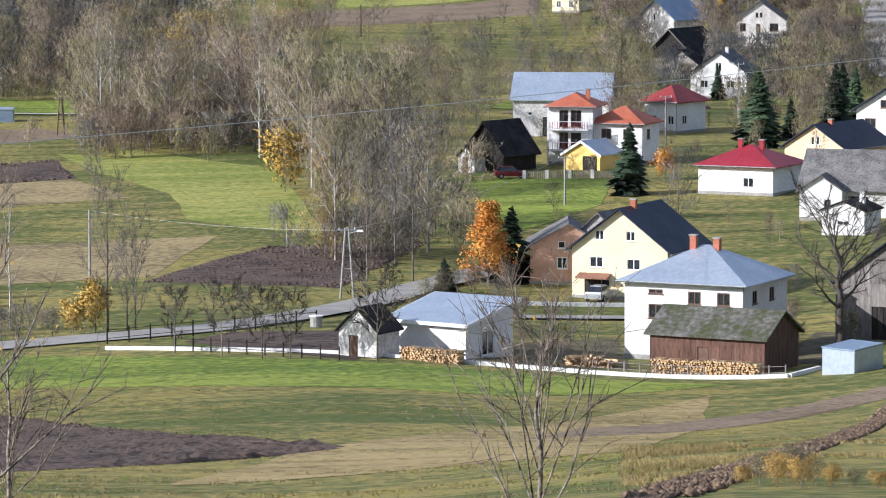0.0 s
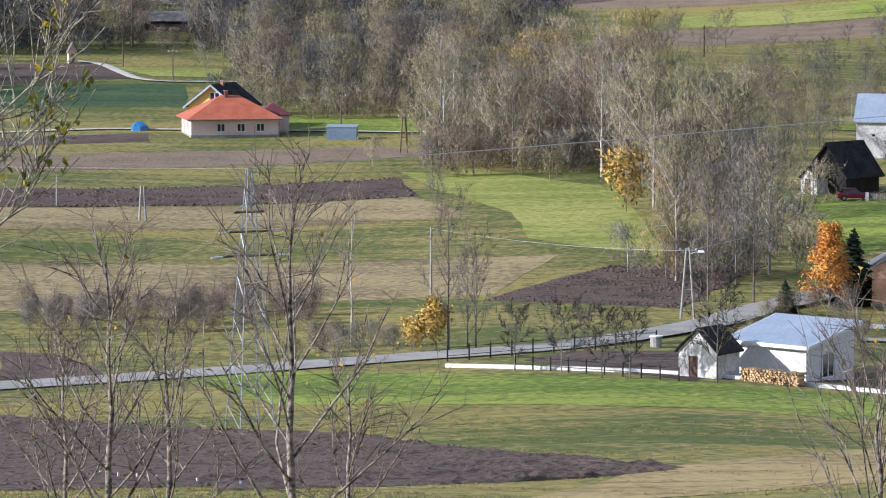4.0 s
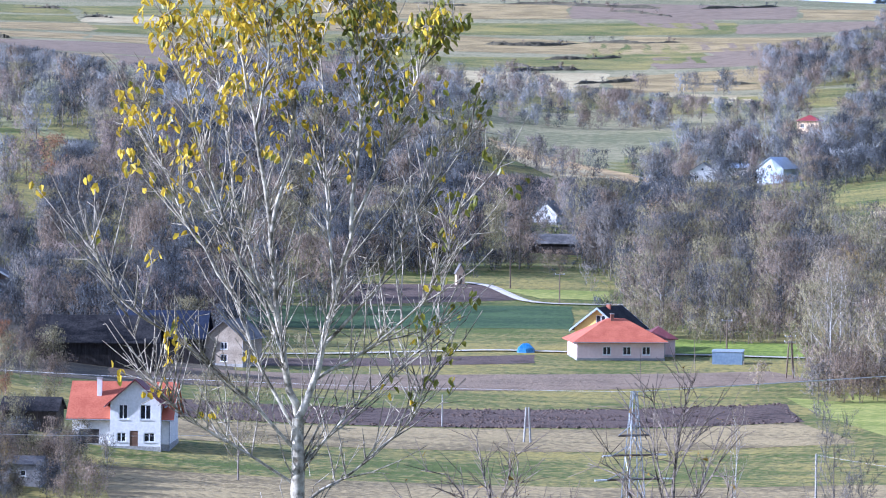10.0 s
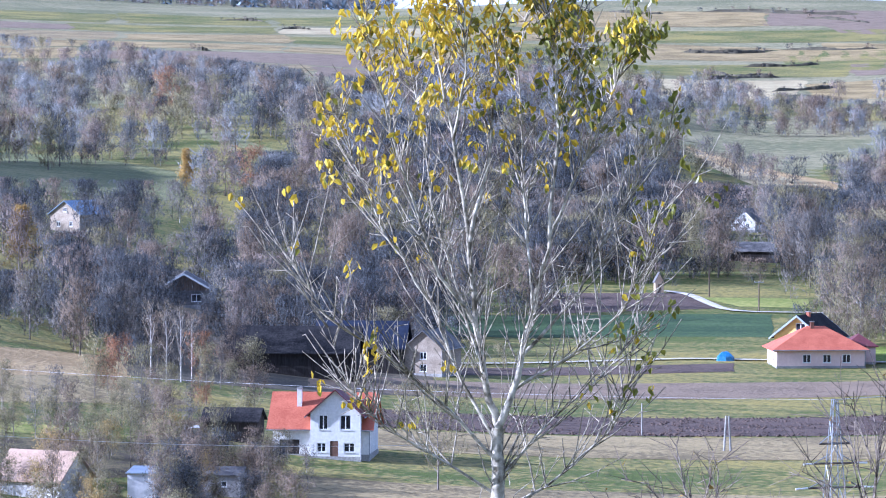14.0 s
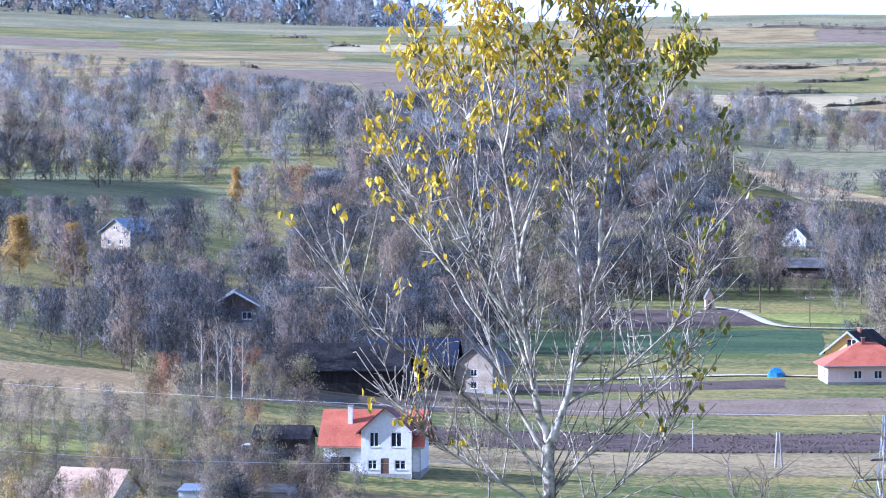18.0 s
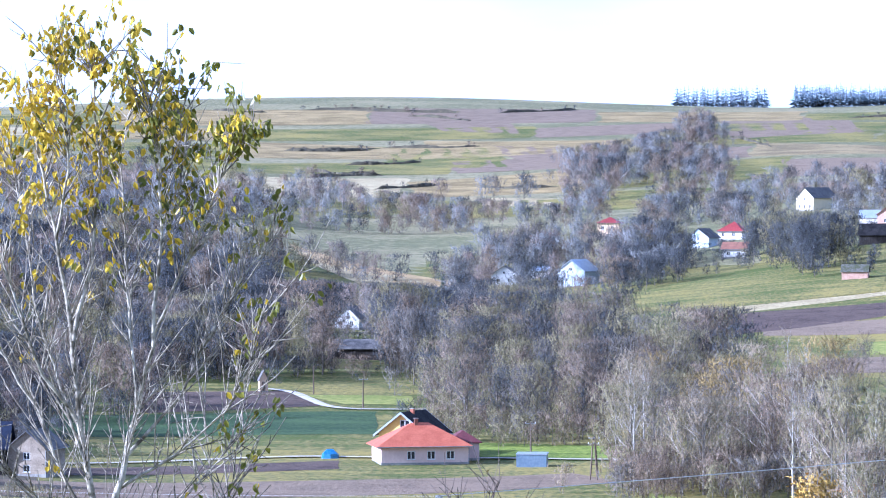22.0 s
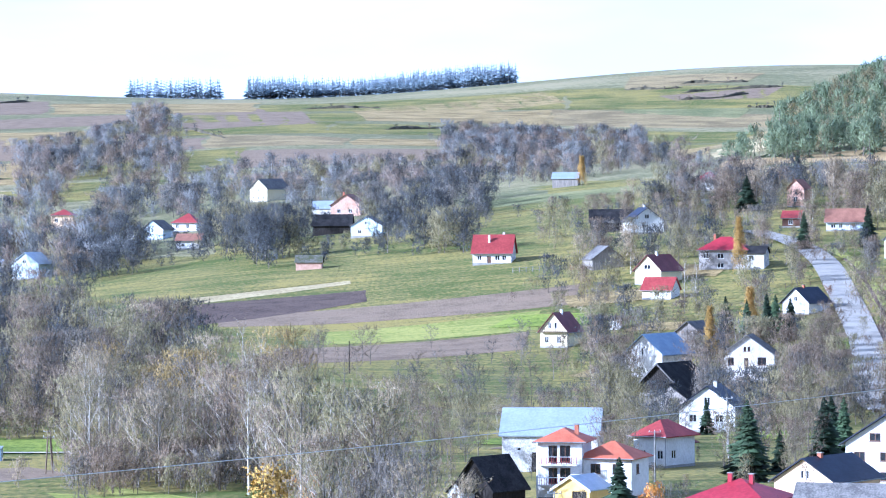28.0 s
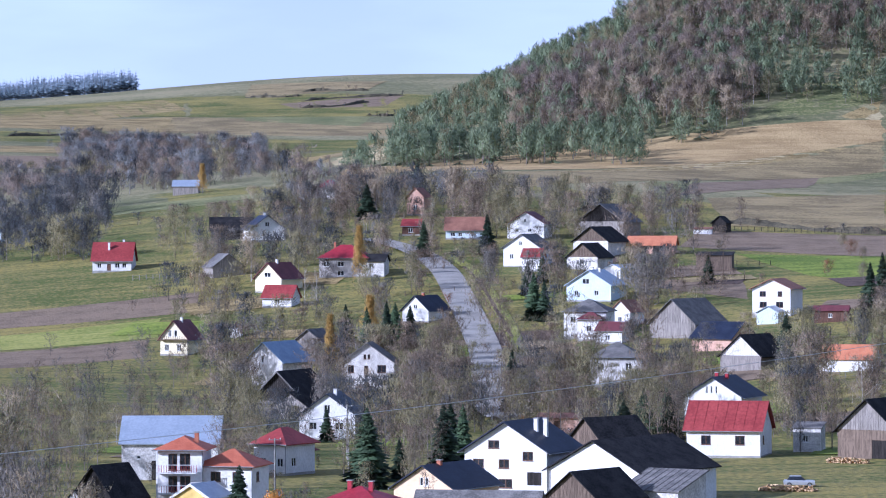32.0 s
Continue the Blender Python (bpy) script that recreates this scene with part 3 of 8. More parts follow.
field("ploughed_strip", "dark ploughed plot beside the farm track", "soil", (-148.3, 543.1), (-91.5, 570.7), (-89.3, 556.9), (-143.3, 524.8), rough=0.1)
field("stubble_field", "yellow brown stubble strip", "stubble", (-120.0, 438.9), (-44.0, 476.0), (-35.9, 450.6), (-115.0, 420.6))
field("stubble_field", "brown grassy fallow strip", "stubble", (-108.4, 396.4), (-22.5, 408.4), (-26.9, 372.0), (-96.7, 353.0))
field("green_field", "green field behind the pink house, darkened for hillside shade", "shade_green", (-159.2, 653.9), (-100.5, 663.4), (-93.7, 617.9), (-149.5, 614.1))
field("ploughed_strip", "brown ploughed strip by the wayside chapel", "soil", (-149.4, 698.2), (-122.4, 706.5), (-110.8, 672.9), (-140.9, 658.1), rough=0.05)
field("meadow", "light green grass along the pale track", "bright", (-118.7, 697.0), (-99.1, 701.0), (-95.2, 680.4), (-107.7, 678.5))
field("meadow", "green grass beside the blue container", "lush", (-77.2, 604.1), (-53.7, 598.6), (-52.7, 574.6), (-73.6, 576.3))
field("meadow", "green lawn in front of the dark barn", "lush", (1.1, 465.0), (20.2, 462.6), (18.4, 436.6), (6.7, 407.9))
field("tilled_strip", "brown earth strip along the lower slope", "soil_pale", (6.9, 232.9), (30.0, 267.3), (28.4, 253.4), (3.5, 214.0), rough=0.05)
field("ploughed_strip", "rough turned earth on the slope", "clay", (27.4, 244.5), (24.9, 221.6), (5.9, 95.8), (4.6, 97.9), rough=0.06, step=0.4)
field("dry_meadow", "dry yellow grass on the near slope", "dry", (-8.3, 202.8), (18.1, 271.4), (8.2, 181.8), (-11.3, 162.6))

# fields of the right-hand valley side
field("ploughed_strip", "long brown tilled strip on the slope", "soil_pale", (-50.4, 928.6), (34.5, 940.4), (32.0, 909.4), (-49.2, 906.7))
field("ploughed_strip", "dark tilled strip on the slope", "soil", (-70.5, 951.4), (-16.6, 960.9), (-16.3, 941.9), (-66.8, 900.5))
field("ploughed_strip", "brown tilled strip above the orchard", "soil_pale", (-32.0, 856.4), (21.9, 869.7), (19.9, 837.8), (-30.3, 811.4))
field("hay_strip", "pale dry strip along the field edge", "hay", (-72.8, 963.3), (-19.7, 979.8), (-19.6, 973.8), (-71.5, 946.3))
field("green_strip", "bright green strip between tilled strips", "bright", (-25.6, 891.6), (25.4, 904.6), (23.2, 872.7), (-24.9, 864.6))
field("green_strip", "green grass strip on the slope", "grass", (-78.1, 1034.1), (-23.4, 1019.7), (-22.6, 981.7), (-72.8, 963.3))
field("hay_strip", "pale dry grass bank below the forest hill", "hay", (97.5, 1245.2), (311.7, 1466.2), (307.1, 1444.7), (95.0, 1212.3))
field("stubble_field", "brown stubble below the dry bank", "stubble", (103.7, 1193.5), (306.3, 1440.8), (293.8, 1382.1), (115.1, 1137.2))
field("stubble_field", "olive brown stubble field on the hillside", "stubble", (189.6, 1141.4), (251.8, 1184.5), (221.4, 1041.7), (179.9, 1046.6))
field("tilled_strip", "brown tilled field on the hillside", "soil_pale", (169.9, 1032.1), (216.4, 1018.3), (202.4, 952.7), (156.7, 986.6))
field("meadow", "green meadow on the hill beside the forest", "slope", (249.6, 1450.7), (323.7, 1522.0), (314.5, 1478.9), (282.3, 1455.9))
field("meadow", "green garden grass above the houses", "lush", (167.7, 967.6), (202.4, 952.7), (186.8, 879.4), (174.1, 905.4))
field("tilled_strip", "brown vegetable plot behind the barns", "soil_pale", (129.9, 918.9), (159.5, 905.1), (153.2, 862.5), (141.3, 889.9))

field("dry_bank", "dry tawny slope between the far woods", "tawny", (-226.2, 1298.4), (-148.0, 1150.0), (-152.0, 1112.0), (-212.0, 1240.0))
field("dry_bank", "dry yellow grass bank above the shaded farmyard", "tawny", (-174.3, 456.9), (-158.1, 484.9), (-148.4, 459.6), (-162.2, 425.1))
field("dry_bank", "rough brown grass below the bank", "stubble", (-162.2, 425.1), (-148.4, 459.6), (-134.8, 440.8), (-155.1, 406.4))
field("meadow", "green meadow strip on the bank", "bright", (-153.3, 401.7), (-138.5, 407.1), (-130.4, 407.6), (-149.4, 391.5))
field("meadow", "green pasture on the far wooded slope", "lush", (-306.0, 830.4), (-289.1, 838.6), (-277.7, 805.5), (-273.2, 734.9))
field("woodland_floor", "dark leaf litter under the shaded wood", "litter", at(-18.8, 720), at(-13.2, 660), at(-13.6, 505), at(-17.9, 485))
field("meadow", "green pasture among the far woods", "slope", (-320, 1050), (-277, 980), (-266, 950), (-305, 1010))
field("meadow", "long pasture strip above the shaded wood", "slope", (-372, 1000), (-276, 896), (-252, 820), (-285, 780))
field("dry_bank", "pale dry slope among the far woods", "hay", (-224.1, 1279.5), (-159.1, 1157.1), (-174.8, 1128.5), (-203.2, 1210.1))
field("ploughed_strip", "dark ploughed plot high on the far slope", "soil_pale", (-303.1, 2162.9), (-250.7, 2141.4), (-236.5, 2058.5), (-280.2, 2085.3))
field("ploughed_strip", "brown tilled plot on the far slope", "soil_pale", (-242.9, 1977.1), (-189.6, 1926.7), (-174.7, 1827.7), (-213.7, 1847.7))
field("green_strip", "green plot on the far slope", "grass", (-294.3, 1958.0), (-240.5, 1957.3), (-209.1, 1807.9), (-267.2, 1812.4))
field("hay_strip", "pale straw plot on the far slope", "hay", (-211.1, 1622.3), (-167.7, 1587.2), (-164.5, 1535.2), (-191.8, 1560.3))
field("green_strip", "pale green field above the far houses", "slope", (6.7, 1211.0), (71.2, 1194.9), (70.6, 1157.8), (11.5, 1169.9))
field("stubble_field", "brown tilled field on the far hill", "soil_pale", (-142.6, 2187.4), (-75.8, 2230.7), (-56.9, 2007.2), (-119.1, 1952.4))
field("hay_strip", "dry field on the far hill", "dry", (-43.1, 2179.6), (65.7, 2307.1), (75.5, 2210.7), (-31.8, 2043.8))
field("stubble_field", "brown field on the far hill", "stubble", (121.9, 2413.8), (202.3, 2388.3), (186.7, 2321.5), (112.1, 2284.4))
field("tilled_strip", "tilled plot between banks on the far hill", "soil_pale", (128.8, 2235.5), (202.6, 2276.1), (187.0, 2207.4), (136.3, 2203.1))
field("green_strip", "green meadow below the far terraces", "slope", (107.0, 2180.8), (172.6, 2146.5), (162.1, 2091.3), (104.4, 2128.9))

field("dry_bank", "broad tawny grass bank at the foot of the pine hill", "tawny", (105.0, 1418.1), (308.9, 1453.2), (303.1, 1426.0), (92.8, 1278.6), lift=0.12)
field("stubble_field", "brown stubble field below the tawny bank", "stubble", (108.9, 1253.2), (302.3, 1422.1), (289.4, 1361.5), (114.9, 1168.4), lift=0.12)
field("dry_bank", "dry tawny grass bank under the forest", "dry", (141.2, 1285.3), (314.5, 1478.9), (311.5, 1465.2), (138.7, 1262.4))
field("tilled_strip", "brown tilled strip below the pale bank", "soil_pale", (142.6, 1233.8), (227.6, 1369.2), (218.1, 1324.2), (139.5, 1207.0))
field("stubble_field", "tawny stubble strip on the hillside", "dry", (204.6, 1348.6), (306.7, 1442.8), (303.8, 1429.1), (205.7, 1318.1))
field("tilled_strip", "brown tilled plot on the hillside", "soil_pale", (200.4, 1227.7), (268.6, 1375.0), (237.1, 1232.4), (182.5, 1148.6))
field("green_strip", "green plot on the hillside", "slope", (185.3, 1222.0), (207.4, 1259.0), (187.3, 1157.9), (169.8, 1141.4))
field("green_strip", "green plot beside the tilled ground", "slope", (274.0, 1382.1), (299.6, 1409.5), (286.1, 1345.9), (248.7, 1283.1))

# far slopes: long strips of different crops
FAR = random.Random(4)
for row, (y0, y1) in enumerate(((0.55, 0.68), (0.7, 0.86), (0.88, 1.0), (1.02, 1.16), (1.18, 1.3), (1.32, 1.5))):
    b = -21.0
    while b < 6:
        w = FAR.uniform(2.0, 4.5)
        r0, r1 = 1280 + (y0 - 0.3) * 850, 1280 + (y1 - 0.3) * 850
        mat, label = FAR.choice((("grass", "olive meadow strip on the far slope"), ("stubble", "brown stubble strip on the far slope"), ("grass", "olive meadow strip on the far slope"), ("grass", "dull green strip on the far slope"), ("soil_pale", "tilled brown strip on the far slope"), ("dry", "dry yellow strip on the far slope"), ("hay", "pale straw strip on the far slope"), ("dry", "dry yellow strip on the far slope")))
        s = FAR.uniform(-30, 30)
        field("far_strip", label, mat, at(b, r1 + s), at(b + w, r1 - s), at(b + w - 0.1, r0 + 12), at(b, r0 + 12), edge=3)
        b += w

PLOTS = random.Random(12)
for k in range(54):
    bx, by = at(PLOTS.uniform(1.5, 12.3), PLOTS.uniform(570, 980))
    w_, d_, tn = PLOTS.uniform(4, 12), PLOTS.uniform(8, 26), PLOTS.uniform(-0.4, 0.1)
    ux, uy = math.cos(tn), math.sin(tn)
    mat, label = PLOTS.choice((("soil", "dug brown vegetable plot between the houses"), ("stubble", "brown unmown garden grass"), ("dry", "straw-coloured garden patch"), ("lush", "mown green garden lawn"), ("soil_pale", "raked bare garden bed"), ("lush", "mown green garden lawn")))
    field("garden_plot", label, mat, (bx - ux * w_ + uy * d_ / 2, by - uy * w_ - ux * d_ / 2), (bx + ux * w_ + uy * d_ / 2, by + uy * w_ - ux * d_ / 2), (bx + ux * w_ - uy * d_ / 2, by + uy * w_ + ux * d_ / 2), (bx - ux * w_ - uy * d_ / 2, by - uy * w_ + ux * d_ / 2), lift=0.06 + 0.002 * k, edge=0.4)

ribbon("road", "grey asphalt lane along the stone wall", "asphalt", [(-84.9, 279.4), (-70.3, 287.5), (-34.8, 312.1), (-24.3, 318.1), (-15.6, 326.6), (-7.1, 344.9), (-2.3, 361.0), (3.5, 376.0), (6.6, 383.9)], 4.6)
ribbon("road", "grey village street running away uphill", "asphalt", [at(6.55, 690), (80.6, 724.5), (88.3, 803.2), (90.6, 843.1), (92.7, 898.2), (93.7, 947.4), (90.4, 984.9), (82.4, 1015.7)], 7.0, lift=0.35)
ribbon("verge", "bright green grass verge beside the street", "bright", [(95.0, 798.4), (97.5, 839.4), (99.6, 894.5), (100.4, 945.7), (97.1, 974.2)], 3.2, lift=0.3, category="verge")
ribbon("ditch", "dark wet ditch along the street", "soil", [(96.6, 831.4), (98.0, 870.5), (99.6, 919.6), (98.9, 950.9)], 0.9, lift=0.42, category="ditch")
ribbon("road", "narrow grey lane in front of the cream house", "asphalt", [(5.8, 337.9), (15.9, 340.6), (30.0, 340.7)], 2.6)
ribbon("track", "pale gravel track past the chapel", "gravel", [(-126.7, 707.7), (-121.6, 701.5), (-115.1, 684.4), (-110.1, 672.0), (-104.0, 666.9), (-92.8, 669.6)], 1.9, category="track")
ribbon("track", "pale farm track in front of the pink house", "gravel", [(-149.4, 547.0), (-106.1, 573.3), (-89.7, 575.0), (-68.1, 575.0), (-56.3, 573.2), (-48.1, 573.0)], 2.0, category="track")


# ---------------------------------------------------------------- buildings
TAKEN = []  # ground that houses and roads stand on: x, y, radius
def clip(poly, nx, nz, c):
    """Keeps the part of a polygon (u, z) where nx*u + nz*z <= c."""
    out = []
    for k in range(len(poly)):
        a, b = poly[k], poly[(k + 1) % len(poly)]
        da, db = nx * a[0] + nz * a[1] - c, nx * b[0] + nz * b[1] - c
        if da <= 0:
            out.append(a)
        if (da < 0 < db) or (db < 0 < da):
            t = da / (da - db)
            out.append((a[0] + (b[0] - a[0]) * t, a[1] + (b[1] - a[1]) * t))
    return out


def facade(mesh, width, z0, top, cuts, holes, place, reveal=0.14):
    """A wall skin with its openings; place(u, z, depth) gives the corner in space."""
    us = sorted({0.0, width, *[h[0] for h in holes], *[h[1] for h in holes]})
    zs = sorted({z0, top, *[h[2] for h in holes], *[h[3] for h in holes]})
    for a, b in zip(us, us[1:]):
        for c, d in zip(zs, zs[1:]):
            mu, mz = (a + b) / 2, (c + d) / 2
            if any(h[0] < mu < h[1] and h[2] < mz < h[3] for h in holes):
                continue
            cell = [(a, c), (b, c), (b, d), (a, d)]
            for nx, nz, k in cuts:
                cell = clip(cell, nx, nz, k)
                if len(cell) < 3:
                    break
            if len(cell) >= 3:
                mesh.poly([place(u, z, 0) for u, z in cell])
    for a, b, c, d in holes:
        for (u0, w0), (u1, w1) in (((a, c), (b, c)), ((b, c), (b, d)), ((b, d), (a, d)), ((a, d), (a, c))):
            mesh.poly([place(u0, w0, 0), place(u1, w1, 0), place(u1, w1, reveal), place(u0, w0, reveal)])


def bar(mesh, place, u0, u1, z0, z1, d0, d1):
    mesh.hull([place(u0, z0, d0), place(u1, z0, d0), place(u1, z0, d1), place(u0, z0, d1)],
              [place(u0, z1, d0), place(u1, z1, d0), place(u1, z1, d1), place(u0, z1, d1)])


def add_window(parent, place, a, b, c, d, frame="frame", kind="window", sash=2):
    win = Mesh()
    t = 0.09
    for q in ((a, b, c, c + t), (a, b, d - t, d), (a, a + t, c + t, d - t), (b - t, b, c + t, d - t)):
        bar(win, place, *q, 0.05, 0.12)
    n = sash if b - a > 0.7 else 1
    for k in range(1, n):
        u = a + (b - a) * k / n
        bar(win, place, u - 0.05, u + 0.05, c + t, d - t, 0.05, 0.12)
    w = part(kind, win, M[frame], parent)
    pane = Mesh()
    bar(pane, place, a + t * 0.5, b - t * 0.5, c + t * 0.5, d - t * 0.5, 0.10, 0.13)
    part("pane", pane, M["glass"], w)
    if kind == "window":
        sill = Mesh()
        bar(sill, place, a - 0.06, b + 0.06, c - 0.07, c, -0.07, 0.06)
        part("sill", sill, M[frame], w)
    return w


def add_door(parent, place, a, b, c, d, mat="brownframe", name="door"):
    m = Mesh()
    bar(m, place, a, b, c, d, 0.08, 0.13)
    leaf = part(name, m, M[mat], parent)
    n = max(1, int((b - a) / 0.45))
    for k in range(n):
        u0, u1 = a + (b - a) * k / n + 0.04, a + (b - a) * (k + 1) / n - 0.04
        panel = Mesh()
        bar(panel, place, u0, u1, c + 0.08, d - 0.08, 0.055, 0.085)
        part("panel", panel, M[mat], leaf)
    return leaf


def chimney(parent, x, y, z0, z1, w=0.5, mat="brickred"):
    m = Mesh()
    m.box(x - w / 2, x + w / 2, y - w / 2, y + w / 2, z0, z1)
    c = part("chimney", m, M[mat], parent)
    cap = Mesh().box(x - w / 2 - 0.07, x + w / 2 + 0.07, y - w / 2 - 0.07, y + w / 2 + 0.07, z1, z1 + 0.1)
    part("cap", cap, M["concrete"], c)
    return c


def house(label, xy, turn, w, d, h, rise, roof="gable", ridge="y", wall="white", cover="navy", over=0.5, win=(), left=(), right=(), doors=(), flues=(), frame="frame",
          flue="brickred", name="house", category="house", group="houses of the village", plinth=0.35, gable=None, seams=0.0, sink=0.6, fascia=None, z=None, thick=0.14, anchor="c"):
    """A house with its front centre at xy. w along the front, d deep, h to the eaves, rise of the roof. ridge "y" turns the gable to the front, "x" to the sides.
    win, left and right: openings (u0, u1, z0, z1) on the front and the sides; doors: the same on the front; flues: (x, y, top)."""
    xy = Vector(xy)
    rz = radians(turn) - math.atan2(xy.x, xy.y)
    side = {"c": 0.0, "l": w / 2, "r": -w / 2}[anchor]
    xy = xy + Vector((math.cos(rz), math.sin(rz))) * side
    ob = base(name, *xy, 0, label, category, group, z=z)
    ob.rotation_euler.z = rz
    mid = xy + Vector((-math.sin(rz), math.cos(rz))) * d / 2
    TAKEN.append((mid.x, mid.y, max(w, d) * 0.6 + 1.5))
    TAKEN.append((*(xy + Vector((math.sin(rz), -math.cos(rz))) * 3), w * 0.45))
    ground_z = -sink
    x0, x1 = -w / 2, w / 2

    def f_place(u, zz, dp): return (x0 + u, dp, zz)
    def b_place(u, zz, dp): return (x1 - u, d - dp, zz)
    def l_place(u, zz, dp): return (x0 + dp, d - u, zz)
    def r_place(u, zz, dp): return (x1 - dp, u, zz)
    k = rise / (w / 2) if ridge == "y" else rise / (d / 2)
    gcut = lambda width: [(-k, 1, h), (k, 1, h + k * width)]
    ftop, fcut = (h + rise, gcut(w)) if roof == "gable" and ridge == "y" else (h, [])
    stop, scut = (h + rise, gcut(d)) if roof == "gable" and ridge == "x" else (h, [])
    if roof == "shed":
        stop, scut, ftop = h + rise, [(rise / d, 1, h + rise)], h
    rcut = [(-rise / d, 1, h)] if roof == "shed" else scut
    for width, top, cuts, holes, place in ((w, ftop, fcut, [*win, *doors], f_place), (w, ftop if roof != "shed" else h + rise, fcut, [], b_place),
                                           (d, stop, scut, list(left), l_place), (d, stop, rcut, list(right), r_place)):
        skin = Mesh()
        facade(skin, width, ground_z, top, cuts, holes, place)
        part("wall", skin, M[wall], ob)
    if plinth:
        pl = Mesh().box(x0 - 0.05, x1 + 0.05, -0.05, d + 0.05, ground_z, plinth)
        part("plinth", pl, M["concrete"], ob)
    if gable and roof == "gable":
        for yy, e in ((-0.03, 1), (d + 0.03, -1)) if ridge == "y" else ():
            g = Mesh()
            n = max(4, int(w / 0.4))
            for i in range(n):
                u0, u1 = w * i / n + 0.015, w * (i + 1) / n - 0.015
                t0, t1 = h + k * min(u0, w - u0), h + k * min(u1, w - u1)
                g.hull([(x0 + u0, yy, h), (x0 + u1, yy, h), (x0 + u1, yy + 0.05 * e, h), (x0 + u0, yy + 0.05 * e, h)],
                       [(x0 + u0, yy, t0), (x0 + u1, yy, t1), (x0 + u1, yy + 0.05 * e, t1), (x0 + u0, yy + 0.05 * e, t0)])
            tagged(part("boarding", g, M[gable], ob), kind="stuff")
    o, th = over, thick
    r, ribs = Mesh(), []
    if roof == "gable":
        half = (w if ridge == "y" else d) / 2
        e = half + o
        sec = [(-e, h - k * o), (0, h + rise), (e, h - k * o)]
        lo = ground_z
        if ridge == "y":
            f, g2 = -o, d + o
            P2 = lambda s, yy, up: (s[0], yy, s[1] + up)
        else:
            f, g2 = x0 - o, x1 + o
            P2 = lambda s, yy, up: (yy, d / 2 + s[0], s[1] + up)
        ring6 = [(p, 0.03) for p in sec] + [(p, th + 0.03) for p in reversed(sec)]
        r.hull([P2(p, f, up) for p, up in ring6], [P2(p, g2, up) for p, up in ring6])
        for a, b in ((sec[0], sec[1]), (sec[1], sec[2])):
            if seams:
                n = int((g2 - f) / seams)
                for i in range(n + 1):
                    yy = f + (g2 - f) * i / n
                    ribs.append(Mesh().hull([P2(a, yy - 0.02, th), P2(b, yy - 0.02, th), P2(b, yy + 0.02, th), P2(a, yy + 0.02, th)],
                           [P2(a, yy - 0.02, th + 0.08), P2(b, yy - 0.02, th + 0.08), P2(b, yy + 0.02, th + 0.08), P2(a, yy + 0.02, th + 0.08)]))
    elif roof == "hip":
        zl = h - 0.08
        if w >= d:
            t0, t1 = (x0 + d / 2 + (w - d) * 0.0, d / 2), (x1 - d / 2, d / 2)
        else:
            t0, t1 = (0, w / 2), (0, d - w / 2)
        if abs(t0[0] - t1[0]) + abs(t0[1] - t1[1]) < 0.4:
            t0, t1 = (-0.2, d / 2), (0.2, d / 2)
        c = [(x0 - o, -o), (x1 + o, -o), (x1 + o, d + o), (x0 - o, d + o)]
        b = len(r.v)
        r.v += [(*p, zl) for p in c] + [(*p, zl + th) for p in c] + [(*t0, h + rise), (*t1, h + rise)]
        r.f += [(3, 2, 1, 0), (0, 1, 5, 4), (1, 2, 6, 5), (2, 3, 7, 6), (3, 0, 4, 7)]
        r.f += [(4, 5, 9, 8), (5, 6, 9), (6, 7, 8, 9), (7, 4, 8)] if w >= d else [(4, 5, 8), (5, 6, 9, 8), (6, 7, 9), (7, 4, 8, 9)]
        r.m += [0] * 9
    elif roof == "shed":
        s = rise / d
        r.hull([(x0 - o, -o, h - s * o + 0.02), (x1 + o, -o, h - s * o + 0.02), (x1 + o, d + o, h + rise + s * o + 0.02), (x0 - o, d + o, h + rise + s * o + 0.02)],
               [(x0 - o, -o, h - s * o + th), (x1 + o, -o, h - s * o + th), (x1 + o, d + o, h + rise + s * o + th), (x0 - o, d + o, h + rise + s * o + th)])
        if seams:
            n = int((w + 2 * o) / seams)
            for i in range(n + 1):
                xx = x0 - o + (w + 2 * o) * i / n
                ribs.append(Mesh().hull([(xx - 0.02, -o, h - s * o + th), (xx + 0.02, -o, h - s * o + th), (xx + 0.02, d + o, h + rise + s * o + th), (xx - 0.02, d + o, h + rise + s * o + th)],
                       [(xx - 0.02, -o, h - s * o + th + 0.06), (xx + 0.02, -o, h - s * o + th + 0.06), (xx + 0.02, d + o, h + rise + s * o + th + 0.06), (xx - 0.02, d + o, h + rise + s * o + th + 0.06)]))
    rf = part("roof", r, M[cover], ob)
    for rib in ribs:
        part("seam", rib, M[cover], rf)
    if fascia:
        if roof == "gable" and ridge == "y":
            for yy in (-o - 0.05, d + o):
                for sgn in (-1, 1):
                    e = w / 2 + o
                    fm = Mesh().hull([(0, yy, h + rise - 0.14), (sgn * e, yy, h - k * o - 0.14), (sgn * e, yy + 0.05, h - k * o - 0.14), (0, yy + 0.05, h + rise - 0.14)],
                            [(0, yy, h + rise + th + 0.05), (sgn * e, yy, h - k * o + th + 0.05), (sgn * e, yy + 0.05, h - k * o + th + 0.05), (0, yy + 0.05, h + rise + th + 0.05)])
                    part("fascia", fm, M[fascia], rf)
        else:
            z_e = h - (k * o if roof == "gable" else rise / d * o if roof == "shed" else 0.08)
            part("fascia", Mesh().box(x0 - o, x1 + o, -o - 0.06, -o, z_e - 0.12, z_e + th + 0.03), M[fascia], rf)
